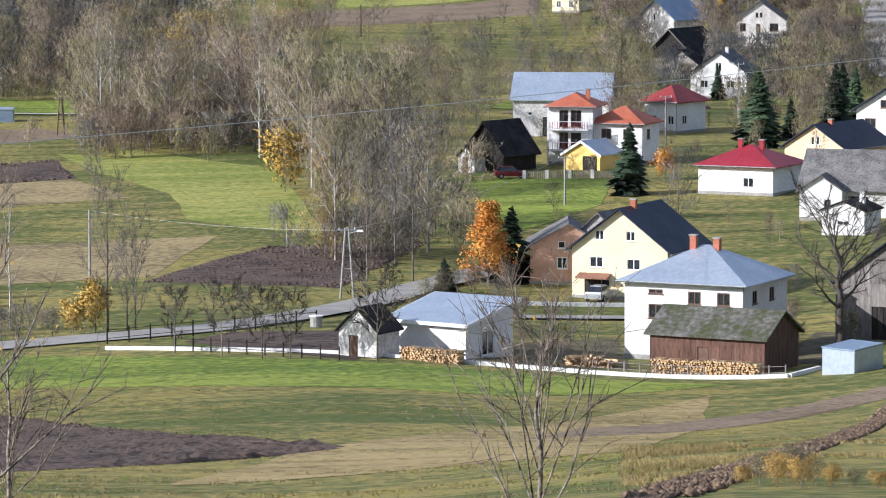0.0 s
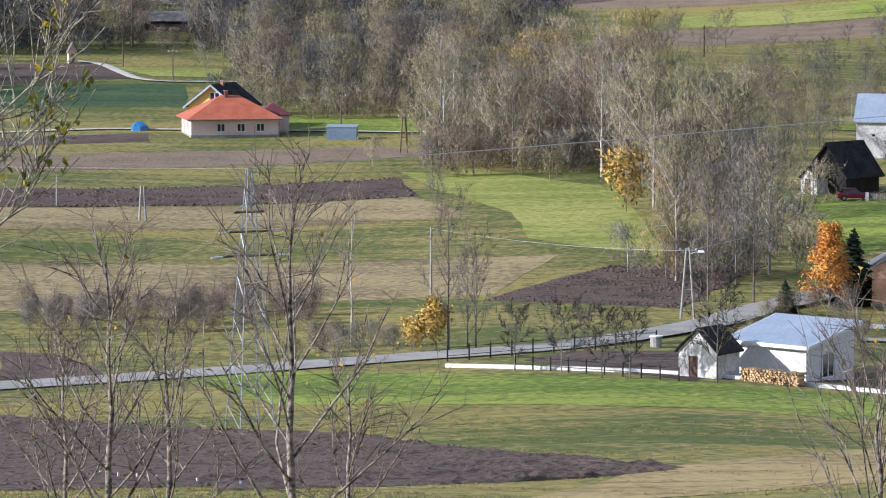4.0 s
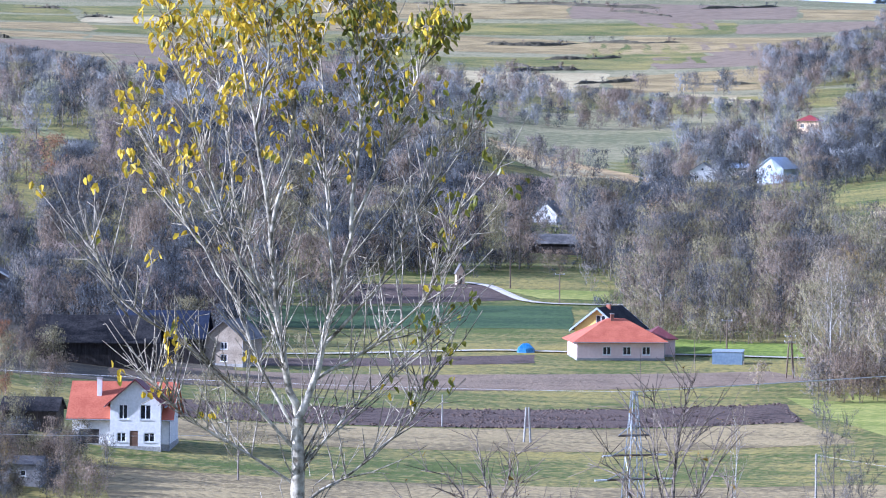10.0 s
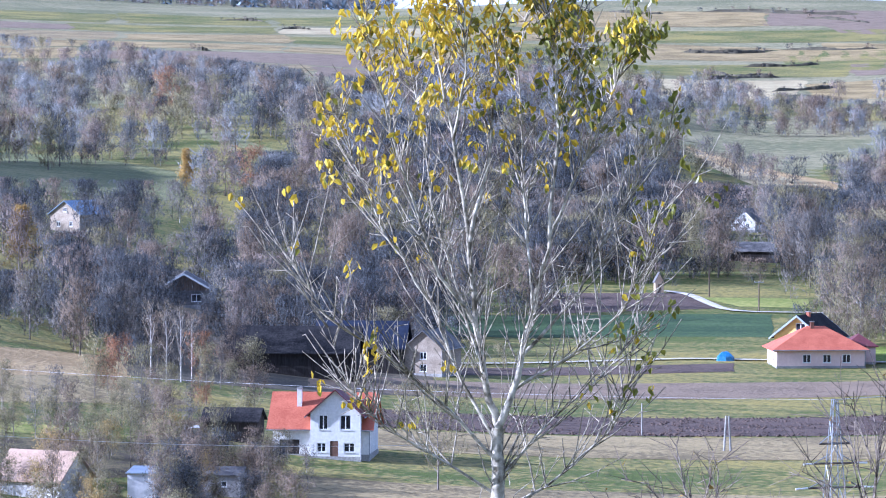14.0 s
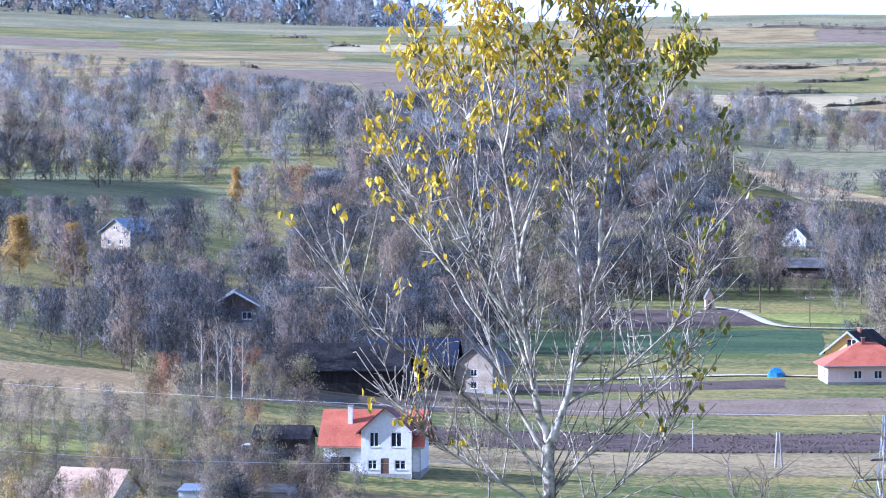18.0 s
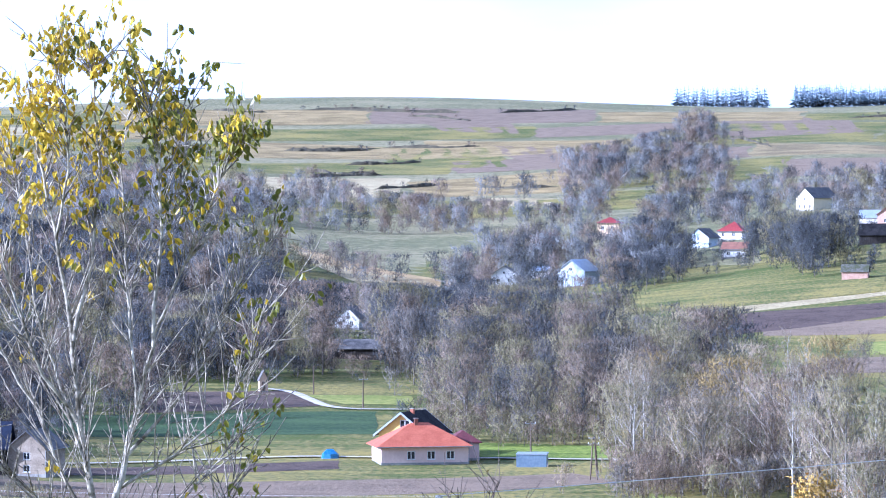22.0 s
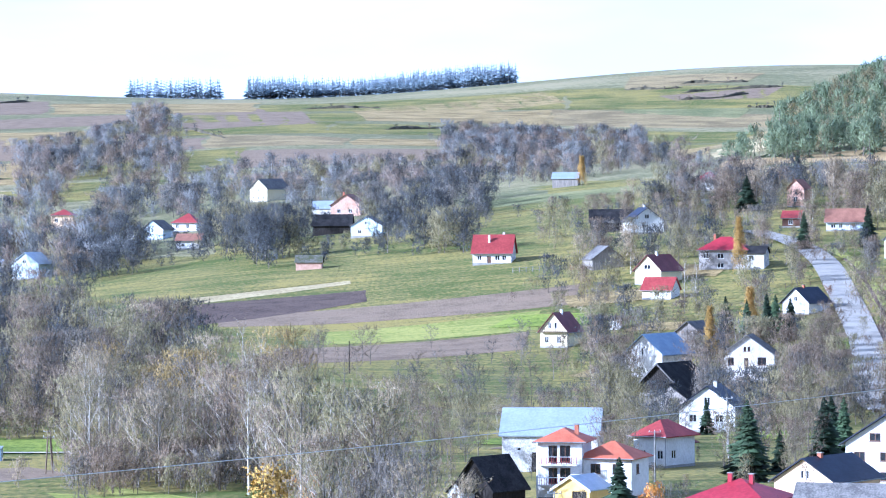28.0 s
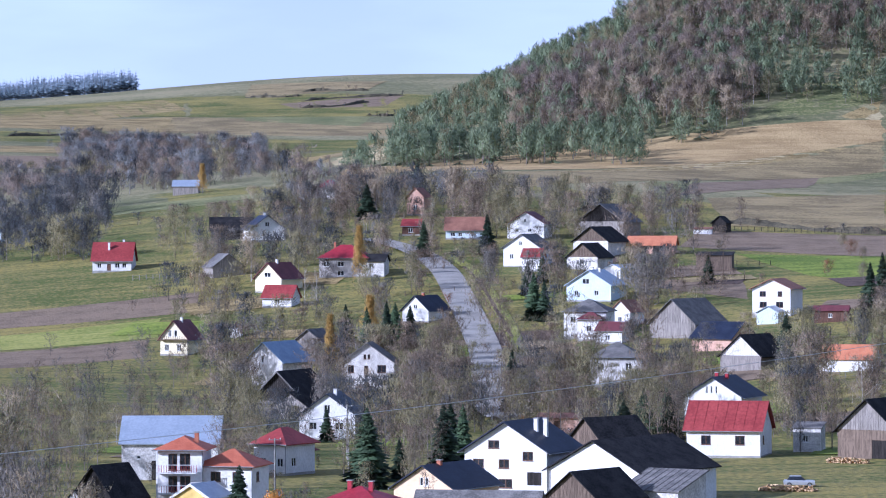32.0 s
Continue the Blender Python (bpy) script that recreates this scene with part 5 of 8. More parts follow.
# looks for distant woods; the haze sits in the twig_far colour
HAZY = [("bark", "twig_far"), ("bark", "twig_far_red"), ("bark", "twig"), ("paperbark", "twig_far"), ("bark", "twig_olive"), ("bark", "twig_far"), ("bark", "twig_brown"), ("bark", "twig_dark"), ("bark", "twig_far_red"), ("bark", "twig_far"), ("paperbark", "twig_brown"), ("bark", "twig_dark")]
DULL = [("bark", "twig_brown"), ("bark", "twig_brown"), ("bark", "twig_olive"), ("paperbark", "twig_pale"), ("bark", "twig_olive"), ("bark", "twig")]


# ---------------------------------------------------------------- the near farmsteads below the lookout
house("white garage with a wide blue-grey metal lean-to roof", (1.7, 298.0), -35, 7.1, 6.3, 2.6, 1.25, roof="shed", wall="white", cover="zinc", over=0.45, anchor="r", name="garage", category="garage", fascia="frame", right=((2.2, 3.8, 0.0, 1.9),), plinth=0, group="outbuildings", seams=0.0)
house("tumbledown white shed with a sagging dark roof", (-6.4, 296.9), -32, 3.4, 3.2, 2.0, 1.6, wall="offwhite", cover="darkwood", over=0.25, name="shed", category="shed", doors=((0.9, 1.7, 0, 1.6),), plinth=0, group="outbuildings")
house("two-storey white house with a hipped pale blue metal roof", (22.8, 301.1), -22, 9.8, 9.2, 6.0, 2.6, roof="hip", wall="white", cover="zinc", over=0.55, anchor="r", win=((2.0, 3.2, 5.1, 5.45), (2.0, 3.2, 3.2, 4.3), (5.3, 6.35, 4.4, 5.4), (7.7, 8.75, 4.4, 5.4), (5.3, 6.35, 1.2, 2.3)), frame="brownframe", right=((2.0, 3.0, 4.4, 5.4), (5.5, 6.5, 4.4, 5.4)), flues=((-0.9, 4.2, 9.3), (0.9, 4.6, 9.1)))
house("old plank wood shed under a mossy eternit roof", (23.5, 289.0), -24, 9.3, 6.2, 2.85, 1.65, ridge="x", wall="redwood", cover="moss", over=0.35, anchor="r", name="wood_shed", category="shed", plinth=0, doors=((3.9, 4.8, 0, 2.0),), group="outbuildings")
cream = house("cream gabled house with a black roof and open garage", (11.7, 358.8), -22, 9.2, 10, 4.7, 3.5, wall="cream", cover="navy", over=0.5, anchor="l", win=((2.2, 3.1, 5.4, 6.3), (5.2, 6.1, 5.4, 6.3), (1.7, 3.0, 2.9, 3.9), (5.3, 6.6, 2.8, 3.8)), doors=((1.2, 3.6, 0, 1.8),), flues=((0.2, 3.0, 8.9),), left=((1.2, 2.2, 2.9, 3.9),))
aw = Mesh().hull([(-3.9, -1.1, 1.95), (-0.8, -1.1, 1.95), (-0.8, 0, 2.3), (-3.9, 0, 2.3)], [(-3.9, -1.1, 2.05), (-0.8, -1.1, 2.05), (-0.8, 0, 2.4), (-3.9, 0, 2.4)])
part("canopy", aw, M["brownroof"], cream)
house("bare brick house with a low pale roof", (8.1, 368.9), 0, 7.2, 8, 3.6, 2.0, wall="brick", cover="slate", over=0.25, anchor="l", win=((2.5, 3.5, 1.5, 2.6), (2.6, 3.3, 3.4, 4.1)))
house("grey gabled loft behind the cream house", (14.5, 369.7), -22, 3.6, 6, 5.0, 1.6, wall="grey", cover="slate", over=0.3, plinth=0, name="loft", category="outbuilding", group="outbuildings")
house("galvanised sheet metal garage box", (29.3, 281.5), -40, 3.0, 3.2, 1.75, 0.25, roof="shed", wall="zinc", cover="bluemetal", over=0.05, anchor="r", plinth=0, name="metal_garage", category="garage", group="outbuildings")
house("weathered stone and plank barn with a dark blue roof", (34.7, 309.1), -20, 8.6, 9, 4.4, 3.2, wall="greywood", cover="navy", over=0.4, gable="greywood", name="barn", category="barn", doors=((3.0, 5.0, 0, 2.6),), group="outbuildings", plinth=0)
house("small white outbuilding with a dark flat roof", (42.9, 403.7), -20, 4.6, 5, 2.5, 0.9, wall="white", cover="felt", over=0.25, anchor="r", name="outbuilding", category="outbuilding", win=((1.6, 3.0, 1.0, 1.5),), group="outbuildings", plinth=0, flues=((1.0, 3.0, 4.2),), flue="white")
house("white cottage wall beside the long grey barn", (39.8, 418.1), -10, 4.5, 6, 3.2, 1.5, wall="white", cover="slate", over=0.3, win=((2.6, 3.4, 1.4, 2.3),))
house("long barn with a big grey eternit roof", (44.2, 418.7), -12, 13, 9, 3.2, 3.6, ridge="x", wall="offwhite", cover="slate", over=0.5, name="barn", category="barn", plinth=0, group="outbuildings", doors=((5, 7.2, 0, 2.3),))
house("white bungalow with a hipped crimson metal roof", (36.7, 441.5), -22, 9.0, 9.0, 3.2, 2.2, roof="hip", wall="white", cover="redmetal", over=0.6, anchor="r", win=((5.4, 6.7, 0.9, 2.0),), flues=((-1.0, 4.0, 6.0), (1.4, 4.4, 5.9)), flue="redmetal")
house("peach gabled house with a black roof", (43.3, 463.0), -30, 8.0, 11, 3.4, 2.5, wall="peach", cover="navy", over=0.45, win=((3.5, 4.0, 3.6, 4.6), (4.2, 4.7, 3.6, 4.6)), flues=((0.2, 3.5, 6.4),))
house("black tarred barn with a steep felt roof", (5.0, 474.0), -38, 5.6, 6.4, 2.4, 3.5, wall="darkwood", cover="felt", over=0.5, name="barn", category="barn", plinth=0, group="outbuildings", win=((1.0, 2.0, 0.8, 1.9),), doors=((3.0, 5.0, 0, 2.2),))
house("whitewashed lean-to on the black barn", (2.8, 473.0), -38, 2.4, 2.4, 2.0, 1.1, wall="offwhite", cover="felt", over=0.2, name="shed", category="shed", plinth=0, group="outbuildings", doors=((0.6, 1.5, 0, 1.8),))
villa = house("white three-storey villa with balconies and a red hipped roof", (15.5, 481.8), -10, 5.4, 7.0, 7.0, 1.6, roof="hip", wall="white", cover="tile", over=0.6, win=((1.3, 2.4, 4.6, 6.6), (2.7, 4.0, 4.6, 6.6), (1.3, 2.4, 2.0, 3.9), (2.7, 4.0, 2.0, 3.9)), flues=((1.6, 3.0, 9.0),), frame="brownframe")
for zb in (1.9, 4.4):
    bal = Mesh().box(-2.7, 2.3, -1.2, 0, zb - 0.18, zb)
    b_ob = part("balcony", bal, M["white"], villa)
    for i in range(17):
        xx = -2.65 + i * 0.305
        part("baluster", Mesh().box(xx - 0.03, xx + 0.03, -1.18, -1.12, zb, zb + 0.85), M["redmetal"], b_ob)
    part("handrail", Mesh().box(-2.7, 2.3, -1.2, -1.1, zb + 0.85, zb + 0.93), M["frame"], b_ob)
part("post", Mesh().box(-2.7, -2.5, -1.2, -1.0, 0, 7.0), M["white"], villa)
house("white wing of the villa with a red roof", (20.9, 481.5), -18, 6.8, 7.0, 4.9, 2.0, roof="hip", wall="white", cover="tile", over=0.5, win=((1.6, 2.9, 3.1, 4.3), (1.6, 2.6, 0.6, 1.8), (4.4, 5.4, 3.1, 4.3)), right=((2, 3.2, 3, 4.2),), frame="brownframe")
house("small yellow garage with a blue metal gable roof", (18.7, 472.6), -30, 5.0, 5.2, 1.9, 1.5, wall="yellow", cover="zinc", over=0.3, anchor="r", name="garage", category="garage", plinth=0, group="outbuildings", doors=((2.6, 4.6, 0, 1.7),), fascia="frame")
house("long stone barn with a pale blue sheet metal roof", (15.7, 529.8), -6, 12.8, 9, 5.0, 3.2, ridge="x", wall="offwhite", cover="zinc", over=0.4, name="barn", category="barn", plinth=0, group="outbuildings", doors=((4, 6.4, 0, 2.6),), win=((2.0, 2.6, 2.8, 3.3), (9.4, 10, 2.8, 3.3)))
house("white house with a red roof and dark porch", (29.4, 537.2), -35, 5.2, 7, 4.2, 2.2, roof="hip", wall="white", cover="redroof", over=0.6, win=((1.0, 2.0, 1.2, 2.4), (3.8, 4.8, 1.2, 2.4)), right=((1.5, 2.6, 1.2, 2.4),))
house("maroon roofed porch beside the red-roofed house", (32.7, 545.0), -35, 3.4, 3.4, 2.9, 1.3, roof="hip", wall="white", cover="maroon", over=0.5, name="porch", category="porch", plinth=0, group="outbuildings", right=((0.8, 2.4, 0.8, 2.0),))
house("white gabled house with a black roof", (43.7, 630.5), -12, 9.0, 10, 4.0, 3.2, wall="white", cover="navy", over=0.4, win=((4.0, 5.0, 4.2, 5.6), (1.6, 2.8, 1.6, 2.8), (5.8, 7.1, 1.6, 2.8)), flues=((0.5, 4, 7.9),), flue="white")
house("old grey plank barn with a steep black roof", (40.9, 716.8), -28, 11, 12, 3.0, 5.2, wall="greywood", cover="felt", over=0.7, gable="darkwood", name="barn", category="barn", plinth=0, group="outbuildings", doors=((4, 7, 0, 2.6),), fascia="slate", sink=1.2)
house("low plank shed in front of the old barn", (42.5, 710.7), -28, 7, 4, 2.4, 2.4, wall="greywood", cover="felt", over=0.5, name="shed", category="shed", plinth=0, group="outbuildings", win=((1.5, 2.4, 0.9, 1.8), (4.4, 5.3, 0.9, 1.8)))
house("grey boarded house with a blue metal roof", (41.9, 783.9), -30, 8.4, 12, 5.0, 3.6, wall="offwhite", cover="bluemetal", over=0.6, name="house", win=((1.8, 2.6, 3.0, 4.0), (3.6, 4.2, 4.6, 6.0)), sink=1.2)
house("brownish barn with a grey roof among the trees", (52.7, 816.3), -25, 9, 9, 3.6, 3.4, wall="greywood", cover="slate", over=0.5, gable="greywood", name="barn", category="barn", plinth=0, group="outbuildings", win=((2, 3, 1.2, 2.2), (5, 6, 1.2, 2.2)), sink=1.5)
house("tall white gabled house with weathered render", (61.4, 772.6), -6, 10.4, 10, 5.4, 3.7, wall="offwhite", cover="slate", over=0.5, win=((4.5, 5.0, 6.1, 7.0), (5.3, 5.8, 6.1, 7.0), (4.6, 5.4, 2.8, 4.8), (7.2, 8.9, 3.4, 4.9), (1.4, 2.6, 3.4, 4.9), (4.6, 5.6, 0.3, 1.6)), frame="brownframe", sink=1.5)

# ---------------------------------------------------------------- the farm on the valley floor
house("pink bungalow with a hipped orange-red tiled roof", (-84.6, 562.7), 8, 12.6, 10, 2.6, 3.2, roof="hip", wall="pink", cover="tile", over=0.7, anchor="l", win=((3.7, 4.9, 0.8, 2.0), (6.6, 7.8, 0.8, 2.0), (9.4, 10.6, 0.8, 2.0)), left=((2.0, 3.0, 0.2, 2.1), (6.0, 7.2, 0.8, 2.0)), flues=((-0.6, 4.6, 6.4),), flue="brownroof")
house("garage wing with a maroon roof behind the pink bungalow", (-73.9, 572.3), 5, 4.4, 6, 2.6, 1.7, roof="hip", wall="pink", cover="maroon", over=0.4, name="garage", category="garage", group="outbuildings")
house("yellow gabled house with a dark roof", (-83.8, 578.0), -24, 7.6, 8.0, 3.5, 2.9, wall="yellow", cover="felt", over=0.6, win=((3.4, 5.0, 4.2, 5.4), (1.2, 2.2, 1.0, 2.2)), left=((1, 2, 1.0, 2.2),), flues=((0.3, 3, 6.9),), fascia="zinc")
house("small blue sheet metal container", (-62.9, 561.5), -6, 4.3, 2.4, 1.75, 0.15, roof="shed", wall="bluemetal", cover="zinc", over=0.08, name="container", category="container", plinth=0, group="outbuildings", sink=0.2)
tarp = base("tarpaulin_pile", *(-93.9, 574.4), 0, "blue tarpaulin over a heap beside the fields", "tarpaulin")
tm = Mesh()
ring = lambda rr, zz: [(rr * math.cos(i * 0.785) * (1 + 0.12 * (i % 2)), 0.8 * rr * math.sin(i * 0.785), zz + 0.1 * (i % 3)) for i in range(8)]
tm.hull(ring(1.4, -0.3), ring(1.2, 0.6)).hull(ring(1.2, 0.6), ring(0.6, 1.15))
part("cover", tm, M["bluetarp"], tarp)
chapel = house("tiny whitewashed wayside chapel with a pointed roof", (-126.9, 702.6), 10, 1.5, 1.6, 2.3, 1.4, wall="peach", cover="slate", over=0.2, name="chapel", category="chapel", doors=((0.45, 1.05, 0.2, 1.8),), group="shrines", plinth=0.2)
house("small white cottage in the bare woods", (-139.6, 877.0), -20, 5.8, 6, 2.4, 2.6, wall="white", cover="slate", over=0.4, win=((1.2, 2, 0.9, 1.8), (3.6, 4.4, 0.9, 1.8)))
house("grey plank barn in the bare woods", (-123.4, 785.4), -10, 10, 6, 2.2, 1.6, ridge="x", wall="darkwood", cover="slate", over=0.4, name="barn", category="barn", plinth=0, group="outbuildings")
house("white gabled house on the wooded slope", (-133.0, 1119.1), -6, 7.2, 8, 3.8, 2.3, wall="white", cover="slate", over=0.4, win=((1.4, 2.4, 1.6, 2.6), (4.6, 5.6, 1.6, 2.6), (3.2, 3.9, 3.9, 4.7)))
house("low white outbuilding on the wooded slope", (-126.4, 1151.1), 0, 6, 5, 2.2, 1.2, ridge="x", wall="white", cover="zinc", over=0.3, name="outbuilding", category="outbuilding", plinth=0, group="outbuildings")
house("pale grey house with a light metal roof", (-111.8, 1098.3), -28, 8.4, 9, 4.4, 3.0, wall="paleblue", cover="zinc", over=0.4, win=((3.5, 4.5, 4.4, 5.4),))
house("pinkish house with a red roof on the far slope", (-123.5, 1336.3), -12, 7.4, 7, 4.6, 2.0, roof="hip", wall="peach", cover="redroof", over=0.5, win=((1.2, 2.4, 2.4, 3.6), (4.6, 5.8, 2.4, 3.6)))
house("cream house with a grey roof on the far slope", (-59.4, 1381.7), -38, 7.6, 13, 4.8, 3.2, wall="cream", cover="slate", over=0.5, win=((1.0, 2, 1, 2.2), (3.2, 4.2, 1, 2.2), (5.4, 6.4, 1, 2.2), (3.2, 4.2, 3.6, 4.8)))
house("brick gabled house beside the far wood", (-25.8, 1217.7), -14, 9.4, 10, 3.6, 3.2, wall="brick", cover="brownroof", over=0.4, win=((2, 3.2, 1.2, 2.4), (5.6, 6.8, 1.2, 2.4)), flues=((-1.5, 4, 7.6),))
house("outbuilding with a bright metal roof", (-33.5, 1233.5), -10, 6, 6, 2.6, 2.2, ridge="x", wall="offwhite", cover="zinc", over=0.3, name="outbuilding", category="outbuilding", plinth=0, group="outbuildings")
house("dark barn among black trees", (-28.0, 1135.7), -5, 11, 8, 2.6, 3.0, ridge="x", wall="darkwood", cover="felt", over=0.4, name="barn", category="barn", plinth=0, group="outbuildings")
house("bluish white gabled house by the dark thicket", (-17.7, 1105.9), -10, 8.8, 9, 3.2, 2.6, wall="paleblue", cover="slate", over=0.3, win=((4, 4.8, 3.6, 4.4), (2, 3, 1, 2)))
house("small shed with a green roof by the meadow", (-31.0, 1013.5), -6, 6.6, 4, 2.0, 1.6, ridge="x", wall="brick", cover="moss", over=0.3, name="shed", category="shed", plinth=0, group="outbuildings")
house("house with a steep red roof on the far hill", (-76.2, 1234.7), -20, 8.0, 8, 2.8, 3.0, roof="hip", wall="white", cover="redroof", over=0.5, win=((1.2, 2.2, 1.2, 2.4), (4.6, 5.6, 1.2, 2.4)))
house("pale house half hidden in trees", (-84.5, 1212.1), -25, 7, 8, 3.4, 2.6, wall="paleblue", cover="slate", over=0.4, win=((2, 3, 1.2, 2.2),))
house("white cottage below the red-roofed house", (-69.4, 1141.9), -10, 7, 7, 2.6, 1.8, ridge="x", wall="white", cover="brownroof", over=0.4, win=((1.5, 2.5, 0.8, 1.8), (4.4, 5.4, 0.8, 1.8)))

# ---------------------------------------------------------------- the village street and its side
house("white cottage with a bright red roof on the meadow", (15.3, 988.9), -8, 9.6, 9, 3.0, 4.2, ridge="x", wall="white", cover="redroof", over=0.5, win=((1.2, 2.2, 1.0, 2.2), (5.6, 6.8, 1.0, 2.2), (7.4, 8.4, 1.0, 2.2)), doors=((3.6, 4.6, 0, 2.0),), flues=((-1.0, 2.6, 7.2), (2.4, 4.8, 7.9)), flue="white")
cot = house("cream gabled cottage with a dark balcony", (25.9, 839.6), -24, 6.2, 8, 3.7, 3.6, wall="cream", cover="maroon", over=0.5, win=((1.8, 2.6, 4.0, 5.4), (3.2, 3.9, 4.0, 5.4), (1.0, 2.0, 1.0, 2.4), (3.8, 4.8, 1.0, 2.4)), flues=((0.3, 3.5, 8.0),), flue="white")
cb = part("balcony", Mesh().box(-3.0, 3.0, -1.0, 0, 3.3, 3.45), M["wood"], cot)
for i in range(15):
    part("baluster", Mesh().box(-2.95 + i * 0.42, -2.87 + i * 0.42, -1.0, -0.94, 3.45, 4.2), M["wood"], cb)
house("white gabled house with a black roof at the wood's edge", (56.1, 1027.5), 14, 8.6, 9, 3.4, 3.2, wall="white", cover="navy", over=0.5, win=((3.6, 4.8, 3.8, 5.0),), flues=((0.2, 4, 7.4),), flue="white", sink=1.5)
house("long dark barn behind the white gabled house", (47.3, 1038.9), 0, 11, 8, 2.6, 3.2, ridge="x", wall="darkwood", cover="felt", over=0.4, name="barn", category="barn", plinth=0, group="outbuildings", sink=1.5)
house("villa with a dark red roof and grey walls", (69.5, 945.5), -10, 11.5, 9, 4.6, 3.2, roof="hip", wall="grey", cover="redmetal", over=0.6, win=((1.0, 2.4, 2.6, 3.9), (4.4, 6.0, 2.6, 3.9), (8.4, 9.8, 2.6, 3.9), (4.4, 6.0, 0.4, 1.6)), flues=((-2.6, 4, 8.4),), sink=1.5)
house("dark green wing of the red villa", (76.4, 942.9), -10, 5.4, 7, 3.8, 1.6, ridge="x", wall="offwhite", cover="felt", over=0.4, win=((1.8, 3.0, 2.2, 3.3),), name="outbuilding", category="outbuilding", group="outbuildings", sink=1.5)
house("cream gabled house with a maroon roof", (50.8, 929.6), -34, 7.4, 9, 3.6, 3.4, wall="cream", cover="maroon", over=0.5, win=((2.6, 4.4, 3.7, 4.8),), flues=((0.2, 3.4, 7.8),), flue="white", sink=1.5)
house("low house with a scarlet roof", (51.4, 905.5), -20, 7, 6, 2.4, 2.6, ridge="x", wall="white", cover="redroof", over=0.4, win=((3, 4.2, 0.8, 1.9),), sink=1.5)
house("old grey plank barn on the slope", (43.0, 962.0), 18, 8, 8, 2.4, 3.0, wall="greywood", cover="slate", over=0.4, name="barn", category="barn", plinth=0, group="outbuildings", sink=1.5)
house("small white outbuilding in the gardens", (39.8, 863.1), -10, 2.6, 3, 2.2, 0.5, roof="shed", wall="offwhite", cover="slate", over=0.2, name="shed", category="shed", plinth=0, group="outbuildings", sink=1)
house("white cottage with a dark roof behind spruces", (79.4, 865.4), -35, 7, 8, 2.8, 3.0, wall="white", cover="navy", over=0.5, flues=((0, 3, 6.4),), win=((3, 4, 3.0, 4.0),), sink=1.5)
big = house("large white house with a black roof and three levels of windows", (50.5, 485.4), -25, 11.0, 10.5, 6.2, 3.4, wall="white", cover="navy", over=0.6, anchor="l", win=((3.2, 4.7, 6.4, 7.4), (1.1, 2.6, 4.0, 5.1), (4.6, 6.0, 4.0, 5.1), (7.8, 9.2, 5.0, 6.1), (1.0, 2.9, 1.4, 2.6), (4.6, 6.4, 1.6, 2.7)), doors=((8.4, 10.3, 2.0, 3.6),), flues=((2.2, 4.4, 9.9), (3.2, 5.0, 9.9)), flue="white", frame="brownframe", sink=1.0)
house("white gabled barn with a broad black roof", (65.1, 475.6), -34, 13.5, 17, 4.0, 3.6, wall="white", cover="felt", over=0.5, name="barn", category="barn", plinth=0, group="outbuildings", win=((6.2, 7.8, 3.2, 4.2),), doors=((2.2, 4.4, 0, 2.6),), sink=1.0)
house("lean-to with a grey corrugated roof", (70.3, 464.7), -34, 8, 6, 2.4, 2.0, roof="shed", wall="offwhite", cover="slate", over=0.3, name="lean_to", category="shed", plinth=0, group="outbuildings", sink=1.0, seams=0.9)
house("small plank barn with a black gable roof", (60.2, 458.1), -36, 7.6, 9, 2.2, 3.0, wall="wood", cover="felt", over=0.5, gable="wood", name="barn", category="barn", plinth=0, group="outbuildings", sink=1.0)
house("dark plank barn with a steep black roof", (72.9, 540.1), -48, 8, 9, 3.4, 3.6, wall="darkwood", cover="felt", over=0.5, gable="wood", name="barn", category="barn", plinth=0, group="outbuildings", sink=1.0)
house("low brick outbuilding with a flat rusty roof", (80.5, 627.9), -8, 7.4, 5, 2.4, 0.5, roof="shed", wall="brick", cover="brownroof", over=0.3, name="outbuilding", category="outbuilding", plinth=0, group="outbuildings", sink=1.0, doors=((2.8, 3.8, 0, 2.0),))
house("white house with a bright red metal roof", (94.8, 557.0), -12, 10.6, 8.4, 4.2, 3.6, ridge="x", wall="white", cover="redroof", over=0.5, win=((2.1, 3.5, 1.9, 3.2), (7.0, 8.4, 1.9, 3.2)), right=((2, 3, 1.9, 3.1),), frame="brownframe", seams=1.3)
house("white gabled house with a dark blue roof", (105.1, 627.2), -20, 9.6, 10, 4.6, 2.9, wall="white", cover="navy", over=0.6, win=((3.6, 4.0, 5.0, 6.2), (4.4, 4.8, 5.0, 6.2), (5.2, 5.6, 5.0, 6.2)), flues=((-0.4, 3, 8.2), (0.6, 5, 8.0)), flue="redmetal")
house("weathered plank barn with a black roof", (113.7, 548.3), -30, 9.5, 12, 4.0, 4.2, wall="wood", cover="felt", over=0.6, gable="greywood", name="barn", category="barn", plinth=0, group="outbuildings", doors=((5.5, 8.0, 0, 2.6),))
house("small whitewashed shed beside bare trees", (108.1, 563.7), -10, 4, 4, 3.4, 0.6, roof="shed", wall="offwhite", cover="slate", over=0.2, name="shed", category="shed", plinth=0, group="outbuildings", win=((1.4, 2.2, 1.4, 2.4),))
house("square white house with a grey pyramid roof", (105.7, 740.5), -4, 9.6, 9, 5.4, 2.8, roof="hip", wall="offwhite", cover="slate", over=0.5, win=((1.4, 2.6, 3.0, 4.4), (6.6, 7.8, 3.0, 4.4)), sink=1.0)
